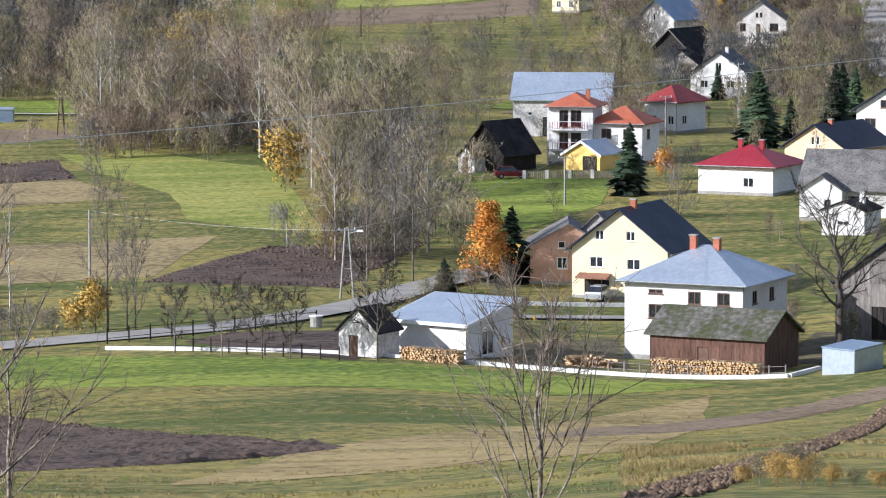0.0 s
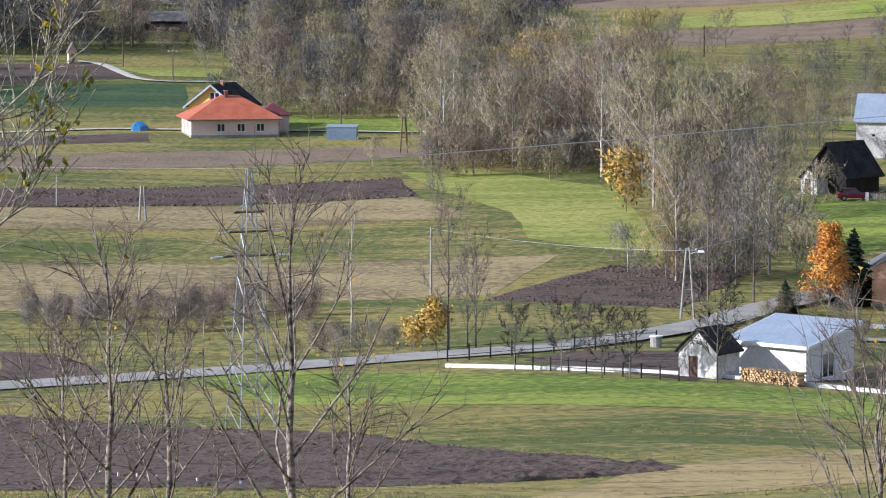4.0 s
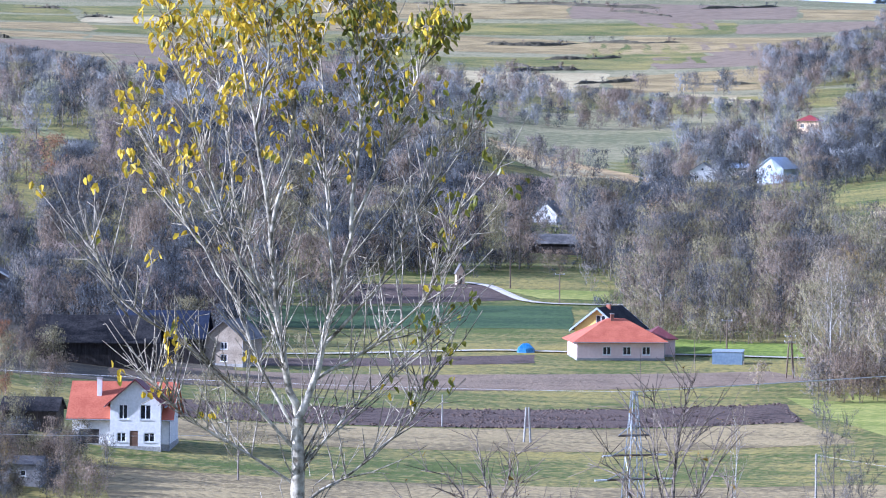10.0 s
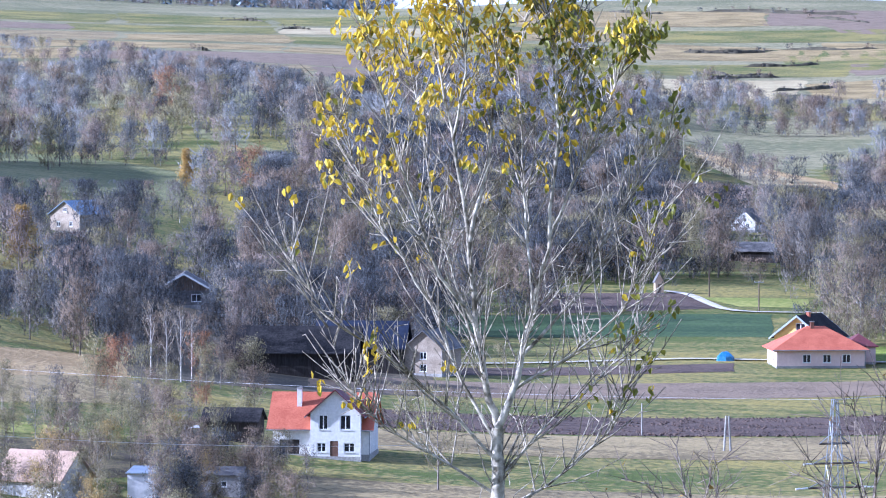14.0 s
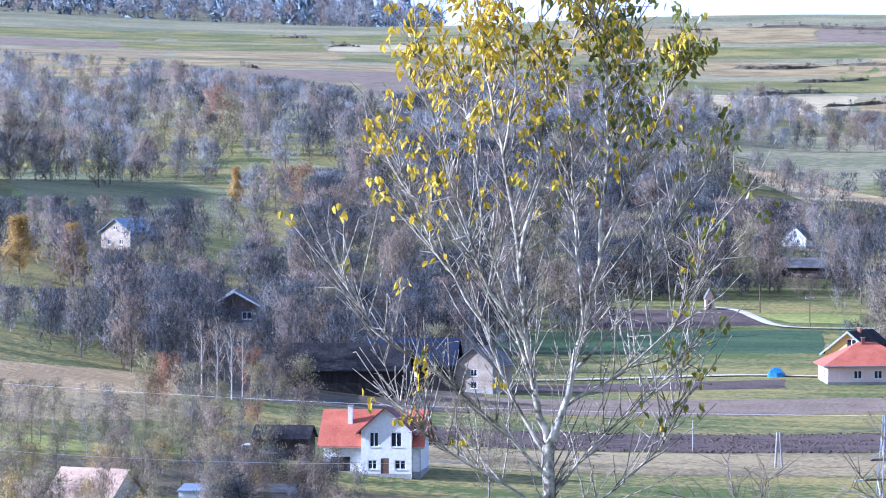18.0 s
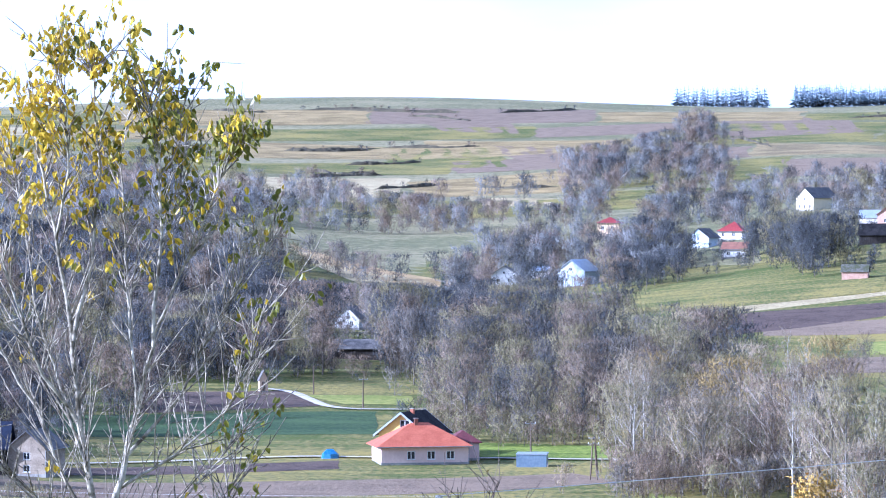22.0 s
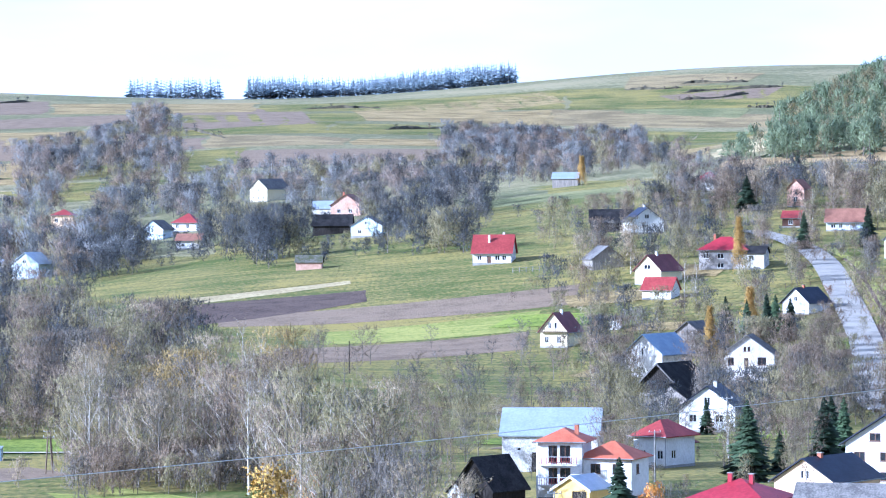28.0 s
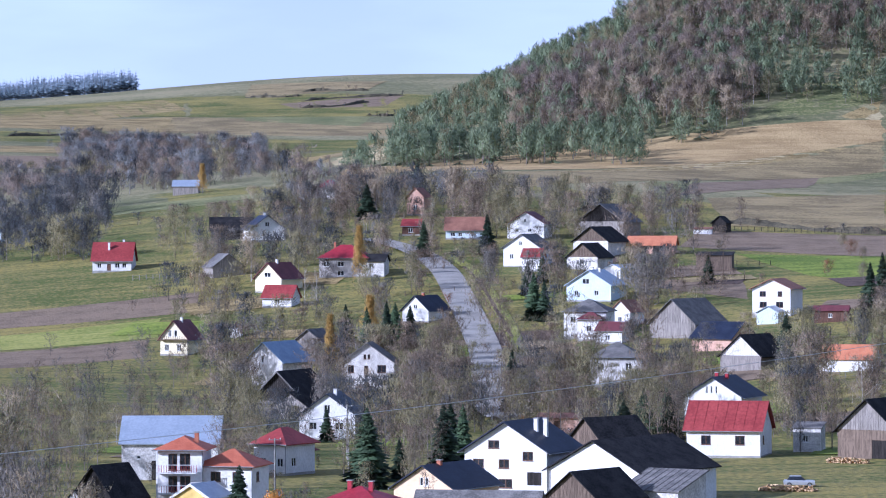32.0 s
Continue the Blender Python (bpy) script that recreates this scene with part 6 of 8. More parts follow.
house("white house with grey hipped roof in the row", (110.8, 821.6), -12, 9, 9, 5.6, 2.6, roof="hip", wall="white", cover="slate", over=0.5, win=((1.4, 2.6, 3.4, 4.6), (5.6, 6.8, 3.4, 4.6)), sink=1.5)
house("white porch with a maroon hipped roof", (111.1, 817.5), -12, 4.8, 4, 4.4, 1.6, roof="hip", wall="white", cover="maroon", over=0.4, win=((1.8, 3.0, 2.0, 3.2),), sink=1.5)
house("low white wing with a maroon roof", (114.2, 810.0), -20, 5.6, 6, 2.8, 1.6, ridge="x", wall="white", cover="maroon", over=0.4, win=((2, 3, 0.8, 1.9),), sink=1.5)
house("pale blue gabled house with a metal roof", (119.4, 878.9), -20, 10.5, 10, 3.8, 3.2, wall="paleblue", cover="zinc", over=0.5, win=((3.8, 5.4, 4.0, 5.2), (1.8, 2.8, 1.4, 2.6), (6.6, 7.6, 1.4, 2.6)), flues=((-0.6, 4, 7.6), (0.8, 5, 7.5)), flue="white", sink=1.5)
house("small house with an orange roof", (120.0, 833.4), -30, 4.6, 6, 3.4, 2.2, wall="white", cover="brownroof", over=0.4, win=((1.6, 2.6, 1.2, 2.2),), sink=1.5)
house("large grey plank barn", (127.1, 808.1), -36, 11.5, 11, 3.2, 4.8, wall="greywood", cover="slate", over=0.6, gable="greywood", name="barn", category="barn", plinth=0, group="outbuildings", sink=1.5)
house("barn with a dark blue sheet roof", (130.6, 781.2), -30, 9, 10, 2.6, 3.0, ridge="x", wall="brick", cover="navy", over=0.5, name="barn", category="barn", plinth=0, group="outbuildings", sink=1.5)
house("old white gabled barn with a black roof", (129.1, 738.8), -32, 9, 10, 3.0, 3.8, wall="greywood", cover="felt", over=0.5, gable="offwhite", name="barn", category="barn", plinth=0, group="outbuildings", sink=1.5)
wh = house("white two-storey house with a low gable", (151.0, 826.3), -18, 8.4, 8.4, 6.0, 1.9, wall="white", cover="brownroof", over=0.6, win=((1.6, 3.0, 4.3, 5.4), (5.6, 6.6, 4.3, 5.4), (1.6, 3.2, 2.0, 3.2), (5.2, 6.8, 2.0, 3.2)), frame="brownframe", sink=1.5)
house("pale blue garage below the white house", (148.0, 814.7), -18, 4.6, 5, 2.4, 1.2, wall="paleblue", cover="zinc", over=0.3, name="garage", category="garage", plinth=0, group="outbuildings", sink=1.0)
house("red-brown plank shed with a maroon roof", (159.7, 806.3), -6, 7, 4, 2.4, 0.9, ridge="x", wall="redwood", cover="maroon", over=0.3, name="shed", category="shed", plinth=0, group="outbuildings", win=((3.0, 3.8, 1.0, 1.8),), sink=1.0)
house("long white outbuilding with an orange tiled roof", (144.1, 713.6), -15, 10, 6, 2.4, 2.3, ridge="x", wall="white", cover="orange", over=0.4, name="outbuilding", category="outbuilding", plinth=0, group="outbuildings", right=((2, 3, 1.0, 1.8),), sink=1.0)
house("white gabled house with a half red roof", (120.8, 1007.8), -14, 9.6, 9, 4.0, 2.9, wall="white", cover="maroon", over=0.5, win=((2.0, 3.0, 1.8, 2.8), (5.4, 6.4, 1.8, 2.8), (4.3, 5.0, 4.2, 5.2)), sink=1.5)
house("white gabled house with a grey roof", (112.6, 948.3), -20, 9.2, 10, 4.8, 3.0, wall="white", cover="slate", over=0.5, win=((4.0, 4.8, 5.2, 6.2), (1.6, 2.6, 2.0, 3.2)), sink=1.5)
house("small house with a scarlet roof beside spruces", (113.8, 939.1), -14, 4.4, 5, 3.6, 1.8, ridge="x", wall="white", cover="redroof", over=0.4, win=((1.6, 2.8, 1.6, 2.8),), sink=1.5)
house("broad grey plank barn at the village's end", (140.6, 1012.3), -24, 13, 11, 4.0, 4.4, wall="greywood", cover="slate", over=0.6, gable="darkwood", name="barn", category="barn", plinth=0, group="outbuildings", sink=1.5)
house("white and plank barn with a black roof", (131.8, 966.1), -26, 9.5, 11, 3.8, 3.4, wall="offwhite", cover="felt", over=0.6, gable="wood", name="barn", category="barn", plinth=0, group="outbuildings", sink=1.5)
house("plank gabled barn with a white base", (126.1, 939.6), -24, 8.0, 9, 3.0, 3.2, wall="offwhite", cover="felt", over=0.5, gable="wood", name="barn", category="barn", plinth=0, group="outbuildings", sink=1.5)
house("white annex below the plank barns", (129.7, 912.8), -30, 4, 8, 3.2, 0.8, wall="white", cover="zinc", over=0.3, name="outbuilding", category="outbuilding", plinth=0, group="outbuildings", sink=1.5)
house("open shed with an orange tiled roof", (147.3, 969.9), -8, 11.4, 6, 2.3, 2.0, ridge="x", wall="brick", cover="orange", over=0.5, name="open_shed", category="shed", plinth=0, group="outbuildings", doors=((2, 4.6, 0, 2.0), (6.2, 8.8, 0, 2.0)), sink=1.0)
house("dark plank shed on the meadow", (155.9, 928.0), -8, 8.4, 4.5, 3.6, 0.7, roof="shed", wall="wood", cover="felt", over=0.3, name="shed", category="shed", plinth=0, group="outbuildings", sink=1.0)
house("little dark hut on the hillside", (173.8, 1026.4), -20, 3.8, 4, 2.6, 1.6, wall="darkwood", cover="felt", over=0.4, name="hut", category="hut", plinth=0, group="outbuildings", sink=1.0)
house("low pale beehive shed beside the hut", (168.6, 1021.2), -6, 4.8, 2, 1.3, 0.4, roof="shed", wall="white", cover="brownroof", over=0.2, name="shed", category="shed", plinth=0, group="outbuildings", sink=0.6)
house("cottage with a long brown tiled roof", (105.3, 1009.5), -4, 9.6, 7, 2.6, 3.0, ridge="x", wall="paleblue", cover="brownroof", over=0.5, win=((1.2, 2.4, 0.8, 1.8), (3.2, 4.2, 0.8, 1.8)), sink=1.5)
house("maroon roofed house at the end of the street", (79.6, 1141.2), -10, 8, 8, 3.2, 2.6, roof="hip", wall="offwhite", cover="redmetal", over=0.5, win=((2, 3.2, 1, 2.2),), sink=1.5)
house("brick cottage among spruces", (98.7, 1074.5), -20, 5, 6, 5.0, 2.4, wall="brick", cover="brownroof", over=0.4, win=((2, 3, 1.6, 2.8),), sink=1.5)
house("little red house by the street", (92.7, 1021.8), -10, 4.6, 5, 2.6, 1.6, ridge="x", wall="redwood", cover="redroof", over=0.4, win=((1.6, 2.8, 0.8, 2.0),), sink=1.0)
house("grey metal roofed barn in the far meadow", (42.0, 1234.3), -6, 8, 6, 2.6, 1.8, ridge="x", wall="greywood", cover="zinc", over=0.3, name="barn", category="barn", plinth=0, group="outbuildings", sink=1.0)

# ---------------------------------------------------------------- houses of the shaded valley end
red = house("white house with an orange-red roof and a garage", (-111.1, 411.3), -8, 10.4, 8, 3.4, 3.2, ridge="x", wall="white", cover="tile", over=0.6, win=((4.4, 5.2, 1.0, 2.2),), doors=((0.8, 2.9, 0, 1.9),), flues=((-2.6, 2.4, 7.2),), flue="white")
house("white gabled front with a maroon roof and balcony", (-109.3, 410.7), -8, 5.4, 3, 5.0, 2.4, wall="white", cover="maroon", over=0.5, win=((0.9, 1.9, 3.2, 4.8), (3.2, 4.4, 3.2, 4.8), (0.7, 1.7, 0.8, 1.8), (3.6, 4.8, 0.8, 1.8)), doors=((2.1, 3.0, 0, 2.0),), name="house")
house("grey boarded gabled house with white eaves", (-186.8, 607.9), -2, 9.2, 10, 2.7, 2.6, wall="slate", cover="slate", over=0.6, gable="wood", win=((5.8, 7.4, 0.9, 2.1),), fascia="frame", sink=1.5)
house("pale plank house with a bright blue roof", (-234.7, 690.2), -36, 6.6, 9, 3.6, 2.2, wall="tan", cover="bluemetal", over=0.4, win=((1.4, 2.2, 1.2, 2.2), (4.2, 5.0, 1.2, 2.2), (2.8, 3.7, 3.9, 4.7)), sink=1.5)
house("stone barn with a faded orange roof", (-126.7, 361.4), -32, 7, 6, 1.8, 2.4, ridge="x", wall="offwhite", cover="fadedtile", over=0.4, name="barn", category="barn", plinth=0, group="outbuildings")
house("small white metal roofed shed among bushes", (-117.6, 368.7), -10, 2.8, 4, 2.4, 0.3, roof="shed", wall="white", cover="zinc", over=0.15, name="shed", category="shed", plinth=0, group="outbuildings")
house("grey shed with a dark roof among bushes", (-112.4, 375.5), -10, 5.6, 4, 2.0, 0.6, ridge="x", wall="grey", cover="slate", over=0.2, name="shed", category="shed", plinth=0, group="outbuildings", win=((3.6, 4.2, 0.9, 1.5),))
house("dark plank shed beside the red-roofed house", (-122.4, 415.3), -12, 6.0, 4, 2.2, 1.2, ridge="x", wall="darkwood", cover="felt", over=0.3, name="shed", category="shed", plinth=0, group="outbuildings")
house("long dark barn in the shade", (-139.6, 502.0), -6, 17, 8, 3.2, 3.0, ridge="x", wall="darkwood", cover="felt", over=0.5, name="barn", category="barn", plinth=0, group="outbuildings", sink=1.5)
house("dark farm building in the shade of the wood", (-137.3, 528.5), -8, 12, 8, 3.4, 3.2, ridge="x", wall="darkwood", cover="navy", over=0.5, name="barn", category="barn", plinth=0, group="outbuildings", sink=1.5)
house("tan stone gabled house behind the aspen", (-128.5, 529.6), -20, 5.4, 8, 3.9, 2.2, wall="tan", cover="slate", over=0.4, win=((2.2, 3.2, 2.3, 3.3), (2.2, 3.2, 0.6, 1.6)), sink=1.5)


# ---------------------------------------------------------------- woods
wood("alder_wood", "bare olive brown alders beside the farm", np.vstack([sector(1, 110, -7.9, -5.2, 610, 780), sector(20, 40, -5.3, -3.2, 640, 740)]), TALL, DARK + DARK[1:4] + DULL[:1], 1, 0.6, 1.05, brush=1.2)
wood("alder_wood", "tall bare grey alders and birches along the stream", np.vstack([sector(2, 62, -5.3, -1.9, 516, 640), sector(3, 16, -1.7, -0.15, 384, 480), sector(29, 6, -2.3, -1.5, 455, 520)]), TALL, GREY, 21, 0.6, 1.05, brush=1.2)
wood("thicket", "tangled grey undergrowth along the foot of the alders", np.vstack([sector(38, 70, -7.9, -5.2, 600, 640), sector(39, 100, -5.3, -1.9, 504, 545), sector(40, 26, -1.7, -0.15, 380, 420)]), BRUSH, [("bark", "twig"), ("bark", "twig_brown"), ("bark", "twig_olive"), ("bark", "twig_brown")], 13, 0.5, 1.05)
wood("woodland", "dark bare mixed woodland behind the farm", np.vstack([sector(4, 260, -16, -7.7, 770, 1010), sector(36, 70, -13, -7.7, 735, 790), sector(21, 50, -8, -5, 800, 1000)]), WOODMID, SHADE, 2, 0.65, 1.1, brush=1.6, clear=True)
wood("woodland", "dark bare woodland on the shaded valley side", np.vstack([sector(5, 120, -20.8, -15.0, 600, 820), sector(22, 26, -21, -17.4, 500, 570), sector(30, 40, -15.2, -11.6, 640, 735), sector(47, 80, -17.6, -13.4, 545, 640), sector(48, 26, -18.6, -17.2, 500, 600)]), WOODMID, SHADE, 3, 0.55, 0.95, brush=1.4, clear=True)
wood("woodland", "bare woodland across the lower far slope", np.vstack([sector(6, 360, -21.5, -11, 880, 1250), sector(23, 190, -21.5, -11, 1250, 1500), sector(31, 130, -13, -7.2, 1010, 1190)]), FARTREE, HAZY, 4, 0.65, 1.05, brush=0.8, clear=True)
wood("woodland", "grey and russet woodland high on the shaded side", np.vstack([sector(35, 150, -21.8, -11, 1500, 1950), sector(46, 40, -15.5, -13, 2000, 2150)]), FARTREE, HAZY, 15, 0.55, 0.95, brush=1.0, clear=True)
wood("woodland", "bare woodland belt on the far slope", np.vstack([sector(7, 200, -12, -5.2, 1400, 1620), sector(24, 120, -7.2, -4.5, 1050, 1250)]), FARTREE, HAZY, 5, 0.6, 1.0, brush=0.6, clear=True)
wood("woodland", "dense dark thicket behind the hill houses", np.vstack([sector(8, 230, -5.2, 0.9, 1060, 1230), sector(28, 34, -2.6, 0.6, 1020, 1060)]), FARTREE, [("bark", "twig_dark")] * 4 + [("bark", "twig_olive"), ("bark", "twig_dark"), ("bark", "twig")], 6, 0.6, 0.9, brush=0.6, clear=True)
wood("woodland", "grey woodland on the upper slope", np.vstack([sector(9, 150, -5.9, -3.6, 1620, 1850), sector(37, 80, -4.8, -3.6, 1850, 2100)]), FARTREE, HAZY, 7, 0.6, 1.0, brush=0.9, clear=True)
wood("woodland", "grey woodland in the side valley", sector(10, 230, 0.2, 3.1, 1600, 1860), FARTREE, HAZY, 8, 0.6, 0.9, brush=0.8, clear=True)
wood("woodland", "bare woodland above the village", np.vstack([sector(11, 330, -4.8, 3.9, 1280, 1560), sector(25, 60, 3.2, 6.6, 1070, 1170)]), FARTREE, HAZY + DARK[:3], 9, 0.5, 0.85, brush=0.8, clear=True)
wood("pine_forest", "dark green pines covering the hill", np.vstack([sector(12, 700, 5.0, 9.6, 1440, 1740), sector(26, 150, 4.2, 8.5, 1380, 1460), sector(32, 400, 9.6, 13.2, 1500, 1740), sector(49, 620, 5.4, 13.2, 1500, 1690)]), FARFIR[:1] + SOFTPINE * 2, [("bark", "pine_haze"), ("bark", "pine_haze"), ("bark", "twig_olive"), ("bark", "pine_haze")], 10, 0.6, 1.05, clear=True)
wood("birch_wood", "bare brown birches among the hill pines", np.vstack([sector(33, 330, 6.6, 10.2, 1470, 1600), sector(34, 300, 8.4, 13.0, 1550, 1680)]), FARTREE[3:], [("paperbark", "twig_brown"), ("paperbark", "twig_far_red"), ("paperbark", "twig_pale"), ("paperbark", "twig_brown")], 12, 0.7, 1.0, clear=True)
wood("spruce_forest", "distant dark spruce forest on the ridge", np.vstack([sector(13, 1000, -2.6, 1.25, 2500, 2600), sector(27, 110, -4.3, -3.0, 2560, 2660)]), FARFIR, [("bark", "spruce_haze")], 11, 0.65, 1.08)
wood("ridge_forest", "distant mixed forest covering the high ridge", sector(14, 900, -22.5, -14.1, 2640, 3330), RIDGETREE * 2 + FARFIR[:2], [("bark", "twig_far"), ("bark", "spruce_haze"), ("bark", "twig_far_red"), ("bark", "twig_far"), ("bark", "spruce_haze")], 17, 0.9, 1.5)


def hedge(a, b, n, seed):
    """A steep dark field bank, a step in the terraced slope, with some scrub on it."""
    rng = np.random.default_rng(seed)
    a, b = np.array(a), np.array(b)
    m = 30
    t = np.linspace(0, 1, m + 1)[:, None]
    bow = np.array([0.0, 9.0]) * np.sin(t * math.pi + rng.uniform(0, 3))
    p = a + (b - a) * t + bow + rng.normal(0, 0.5, (m + 1, 2))
    z = ground(p[:, 0], p[:, 1])
    away = p / np.linalg.norm(p, axis=1)[:, None]
    hh = (1.3 + 0.6 * np.sin(t[:, 0] * 9 + seed) + rng.uniform(0, 0.6, m + 1)) * np.clip(np.minimum(t[:, 0], 1 - t[:, 0]) * 10, 0.1, 1) * 0.8
    rows_ = [np.column_stack([p + away * o, z * 0 + ground(*(p + away * o).T) + hh * f]) for o, f in ((0.0, -0.3), (1.2, 1.0), (9.0, 0.0))]
    V = np.concatenate(rows_)
    k = np.arange(m)
    Q = np.concatenate([np.stack([k + s, k + 1 + s, k + 1 + s + m + 1, k + s + m + 1], 1) for s in (0, m + 1)])
    me = raw("field_bank", V, Q.ravel(), 4, [M["bank"], M["grass"]], np.repeat([0, 1], m))
    tagged(new("field_bank", me), "steep dark bank between terraced strip fields", "bank", kind="structure")
    s = rng.uniform(0, m, max(3, n // 5)).astype(int)
    wood("hedgerow", "dark scrub line on a terraced field bank", p[s] + rng.normal(0, 0.8, (len(s), 2)), BRUSH, [("bark", "twig_dark"), ("bark", "twig_brown")], seed, 0.3, 0.6)


hedge((-337.9, 1940.6), (-294.9, 1961.7), 27, 41)
hedge((-294.9, 1961.7), (-245.9, 1976.5), 29, 42)
hedge((-292.8, 1824.5), (-259.1, 1865.9), 26, 43)
hedge((-293.4, 1727.2), (-264.4, 1766.2), 25, 44)
hedge((-253.1, 1658.8), (-229.4, 1704.6), 24, 45)
hedge((-210.5, 1670.8), (-174.9, 1662.8), 26, 46)
hedge((-371.8, 2248.7), (-289.6, 2238.6), 34, 47)
hedge((-316.5, 2190.6), (-274.8, 2172.1), 24, 48)
hedge((-385.0, 2246.5), (-290.9, 2248.5), 38, 49)
hedge((-339.3, 1930.2), (-298.1, 1955.2), 27, 50)
hedge((-299.4, 1776.9), (-267.6, 1771.8), 24, 51)
hedge((-517.5, 1686.2), (-505.0, 1692.0), 18, 52)
hedge((-636.2, 2142.9), (-609.7, 2136.1), 20, 53)
hedge((-570.0, 2018.6), (-552.7, 2033.8), 19, 54)
hedge((-438.9, 2252.9), (-399.8, 2237.8), 23, 55)
hedge((-269.3, 2229.1), (-228.3, 2295.9), 26, 56)
hedge((-70.5, 2182.3), (-24.3, 2199.3), 26, 60)
hedge((-122.3, 1965.9), (-95.0, 1867.3), 20, 61)
hedge((-21.6, 1941.6), (14.5, 2001.6), 24, 62)
hedge((179.4, 1043.7), (218.7, 1029.0), 40, 63)
hedge((111.9, 2280.4), (145.1, 2292.5), 14, 80)
hedge((146.0, 2306.4), (186.1, 2321.5), 14, 81)
hedge((138.8, 2203.0), (179.8, 2236.0), 14, 82)
hedge((141.7, 2238.8), (204.5, 2279.9), 14, 83)
hedge((171.4, 2146.6), (186.7, 2161.4), 14, 84)


# ---------------------------------------------------------------- walls, fences, poles and lines
def low_wall(label, a, b, h=0.3, t=0.3, mat="whitewash", name="garden_wall"):
    """A low wall of single blocks between two places."""
    a, b = Vector(a), Vector(b)
    L = (b - a).length
    n = max(1, round(L / 2.5))
    ob = tagged(new(name), label, "wall", "garden walls")
    d = (b - a).normalized()
    ob.matrix_basis = pose(a.x, a.y, gz(*a), 0, 0, math.degrees(math.atan2(d.y, d.x)))
    z0 = gz(*a)
    for i in range(n):
        p, q = a + d * (L * i / n), a + d * (L * (i + 1) / n)
        zp, zq = gz(*p) - z0, gz(*q) - z0
        u0, u1 = L * i / n + 0.01, L * (i + 1) / n - 0.01
        m = Mesh().hull([(u0, -t / 2, zp - 0.6), (u1, -t / 2, zq - 0.6), (u1, t / 2, zq - 0.6), (u0, t / 2, zp - 0.6)],
                        [(u0, -t / 2, zp + h), (u1, -t / 2, zq + h), (u1, t / 2, zq + h), (u0, t / 2, zp + h)])
        part("block", m, M[mat], ob)
    return ob


low_wall("long low whitewashed wall along the meadow", (-26.2, 306.9), (9.0, 290.9))
low_wall("long low whitewashed wall below the wood shed", (9.1, 290.9), (24.8, 283.9))
low_wall("short wall bending back at the metal garage", (24.9, 283.9), (27.5, 288.7), h=0.3)
low_wall("low white garden wall beside the lane", (5.8, 350.0), (16.2, 351.6), h=0.35)


def fence(label, a, b, n, h=1.1, mat="darkwood", post=0.05, rails=2, pickets=0, postmat=None):
    a, b = Vector(a), Vector(b)
    L, d = (b - a).length, (b - a).normalized()
    ob = tagged(new("fence"), label, "fence", "fences")
    z0 = gz(*a)
    ob.matrix_basis = pose(a.x, a.y, z0, 0, 0, math.degrees(math.atan2(d.y, d.x)))
    zs = lambda u: gz(*(a + d * u)) - z0
    for i in range(n + 1):
        u = L * i / n
        part("post", Mesh().box(u - post, u + post, -post, post, zs(u) - 0.4, zs(u) + h, taper=0.005), M[postmat or mat], ob)
    for k in range(rails):
        for i in range(n):
            u0, u1 = L * i / n, L * (i + 1) / n
            part("rail", Mesh().tube((u0, 0, zs(u0) + h * (0.35 + 0.5 * k)), (u1, 0, zs(u1) + h * (0.35 + 0.5 * k)), 0.025, n=4), M[mat], ob)
    for i in range(pickets):
        u = L * (i + 0.5) / pickets
        part("picket", Mesh().box(u - 0.06, u + 0.06, -0.04, -0.01, zs(u) + 0.05, zs(u) + h * 0.9), M[mat], ob)
    return ob


fence("wire fence on dark posts along the lane", (-26.5, 311.9), (-10.4, 324.8), 10, 1.3, "darkwood", 0.05)
fence("wire fence on dark posts along the wall", (-20.6, 304.3), (-7.7, 292.9), 9, 1.1, "darkwood", 0.045)
fence("picket fence with white concrete posts", (9.5, 463.9), (20.1, 463.6), 4, 1.0, "greywood", 0.2, 2, 44, "whitewash")
fence("dark post fence at the foot of the garden", (11.1, 292.8), (24.7, 284.9), 12, 0.9, "greywood", 0.05)
fence("post and rail fence below the hillside field", (179.2, 1033.6), (216.1, 1022.4), 22, 1.2, "darkwood", 0.08)
fence("row of short white stakes at the field edge", (-38.4, 209.5), (-25.0, 181.3), 9, 0.3, "whitewash", 0.05, rails=0)
fence("grey rail fence on the meadow", (20.1, 969.8), (33.0, 966.4), 8, 1.3, "greywood", 0.08)


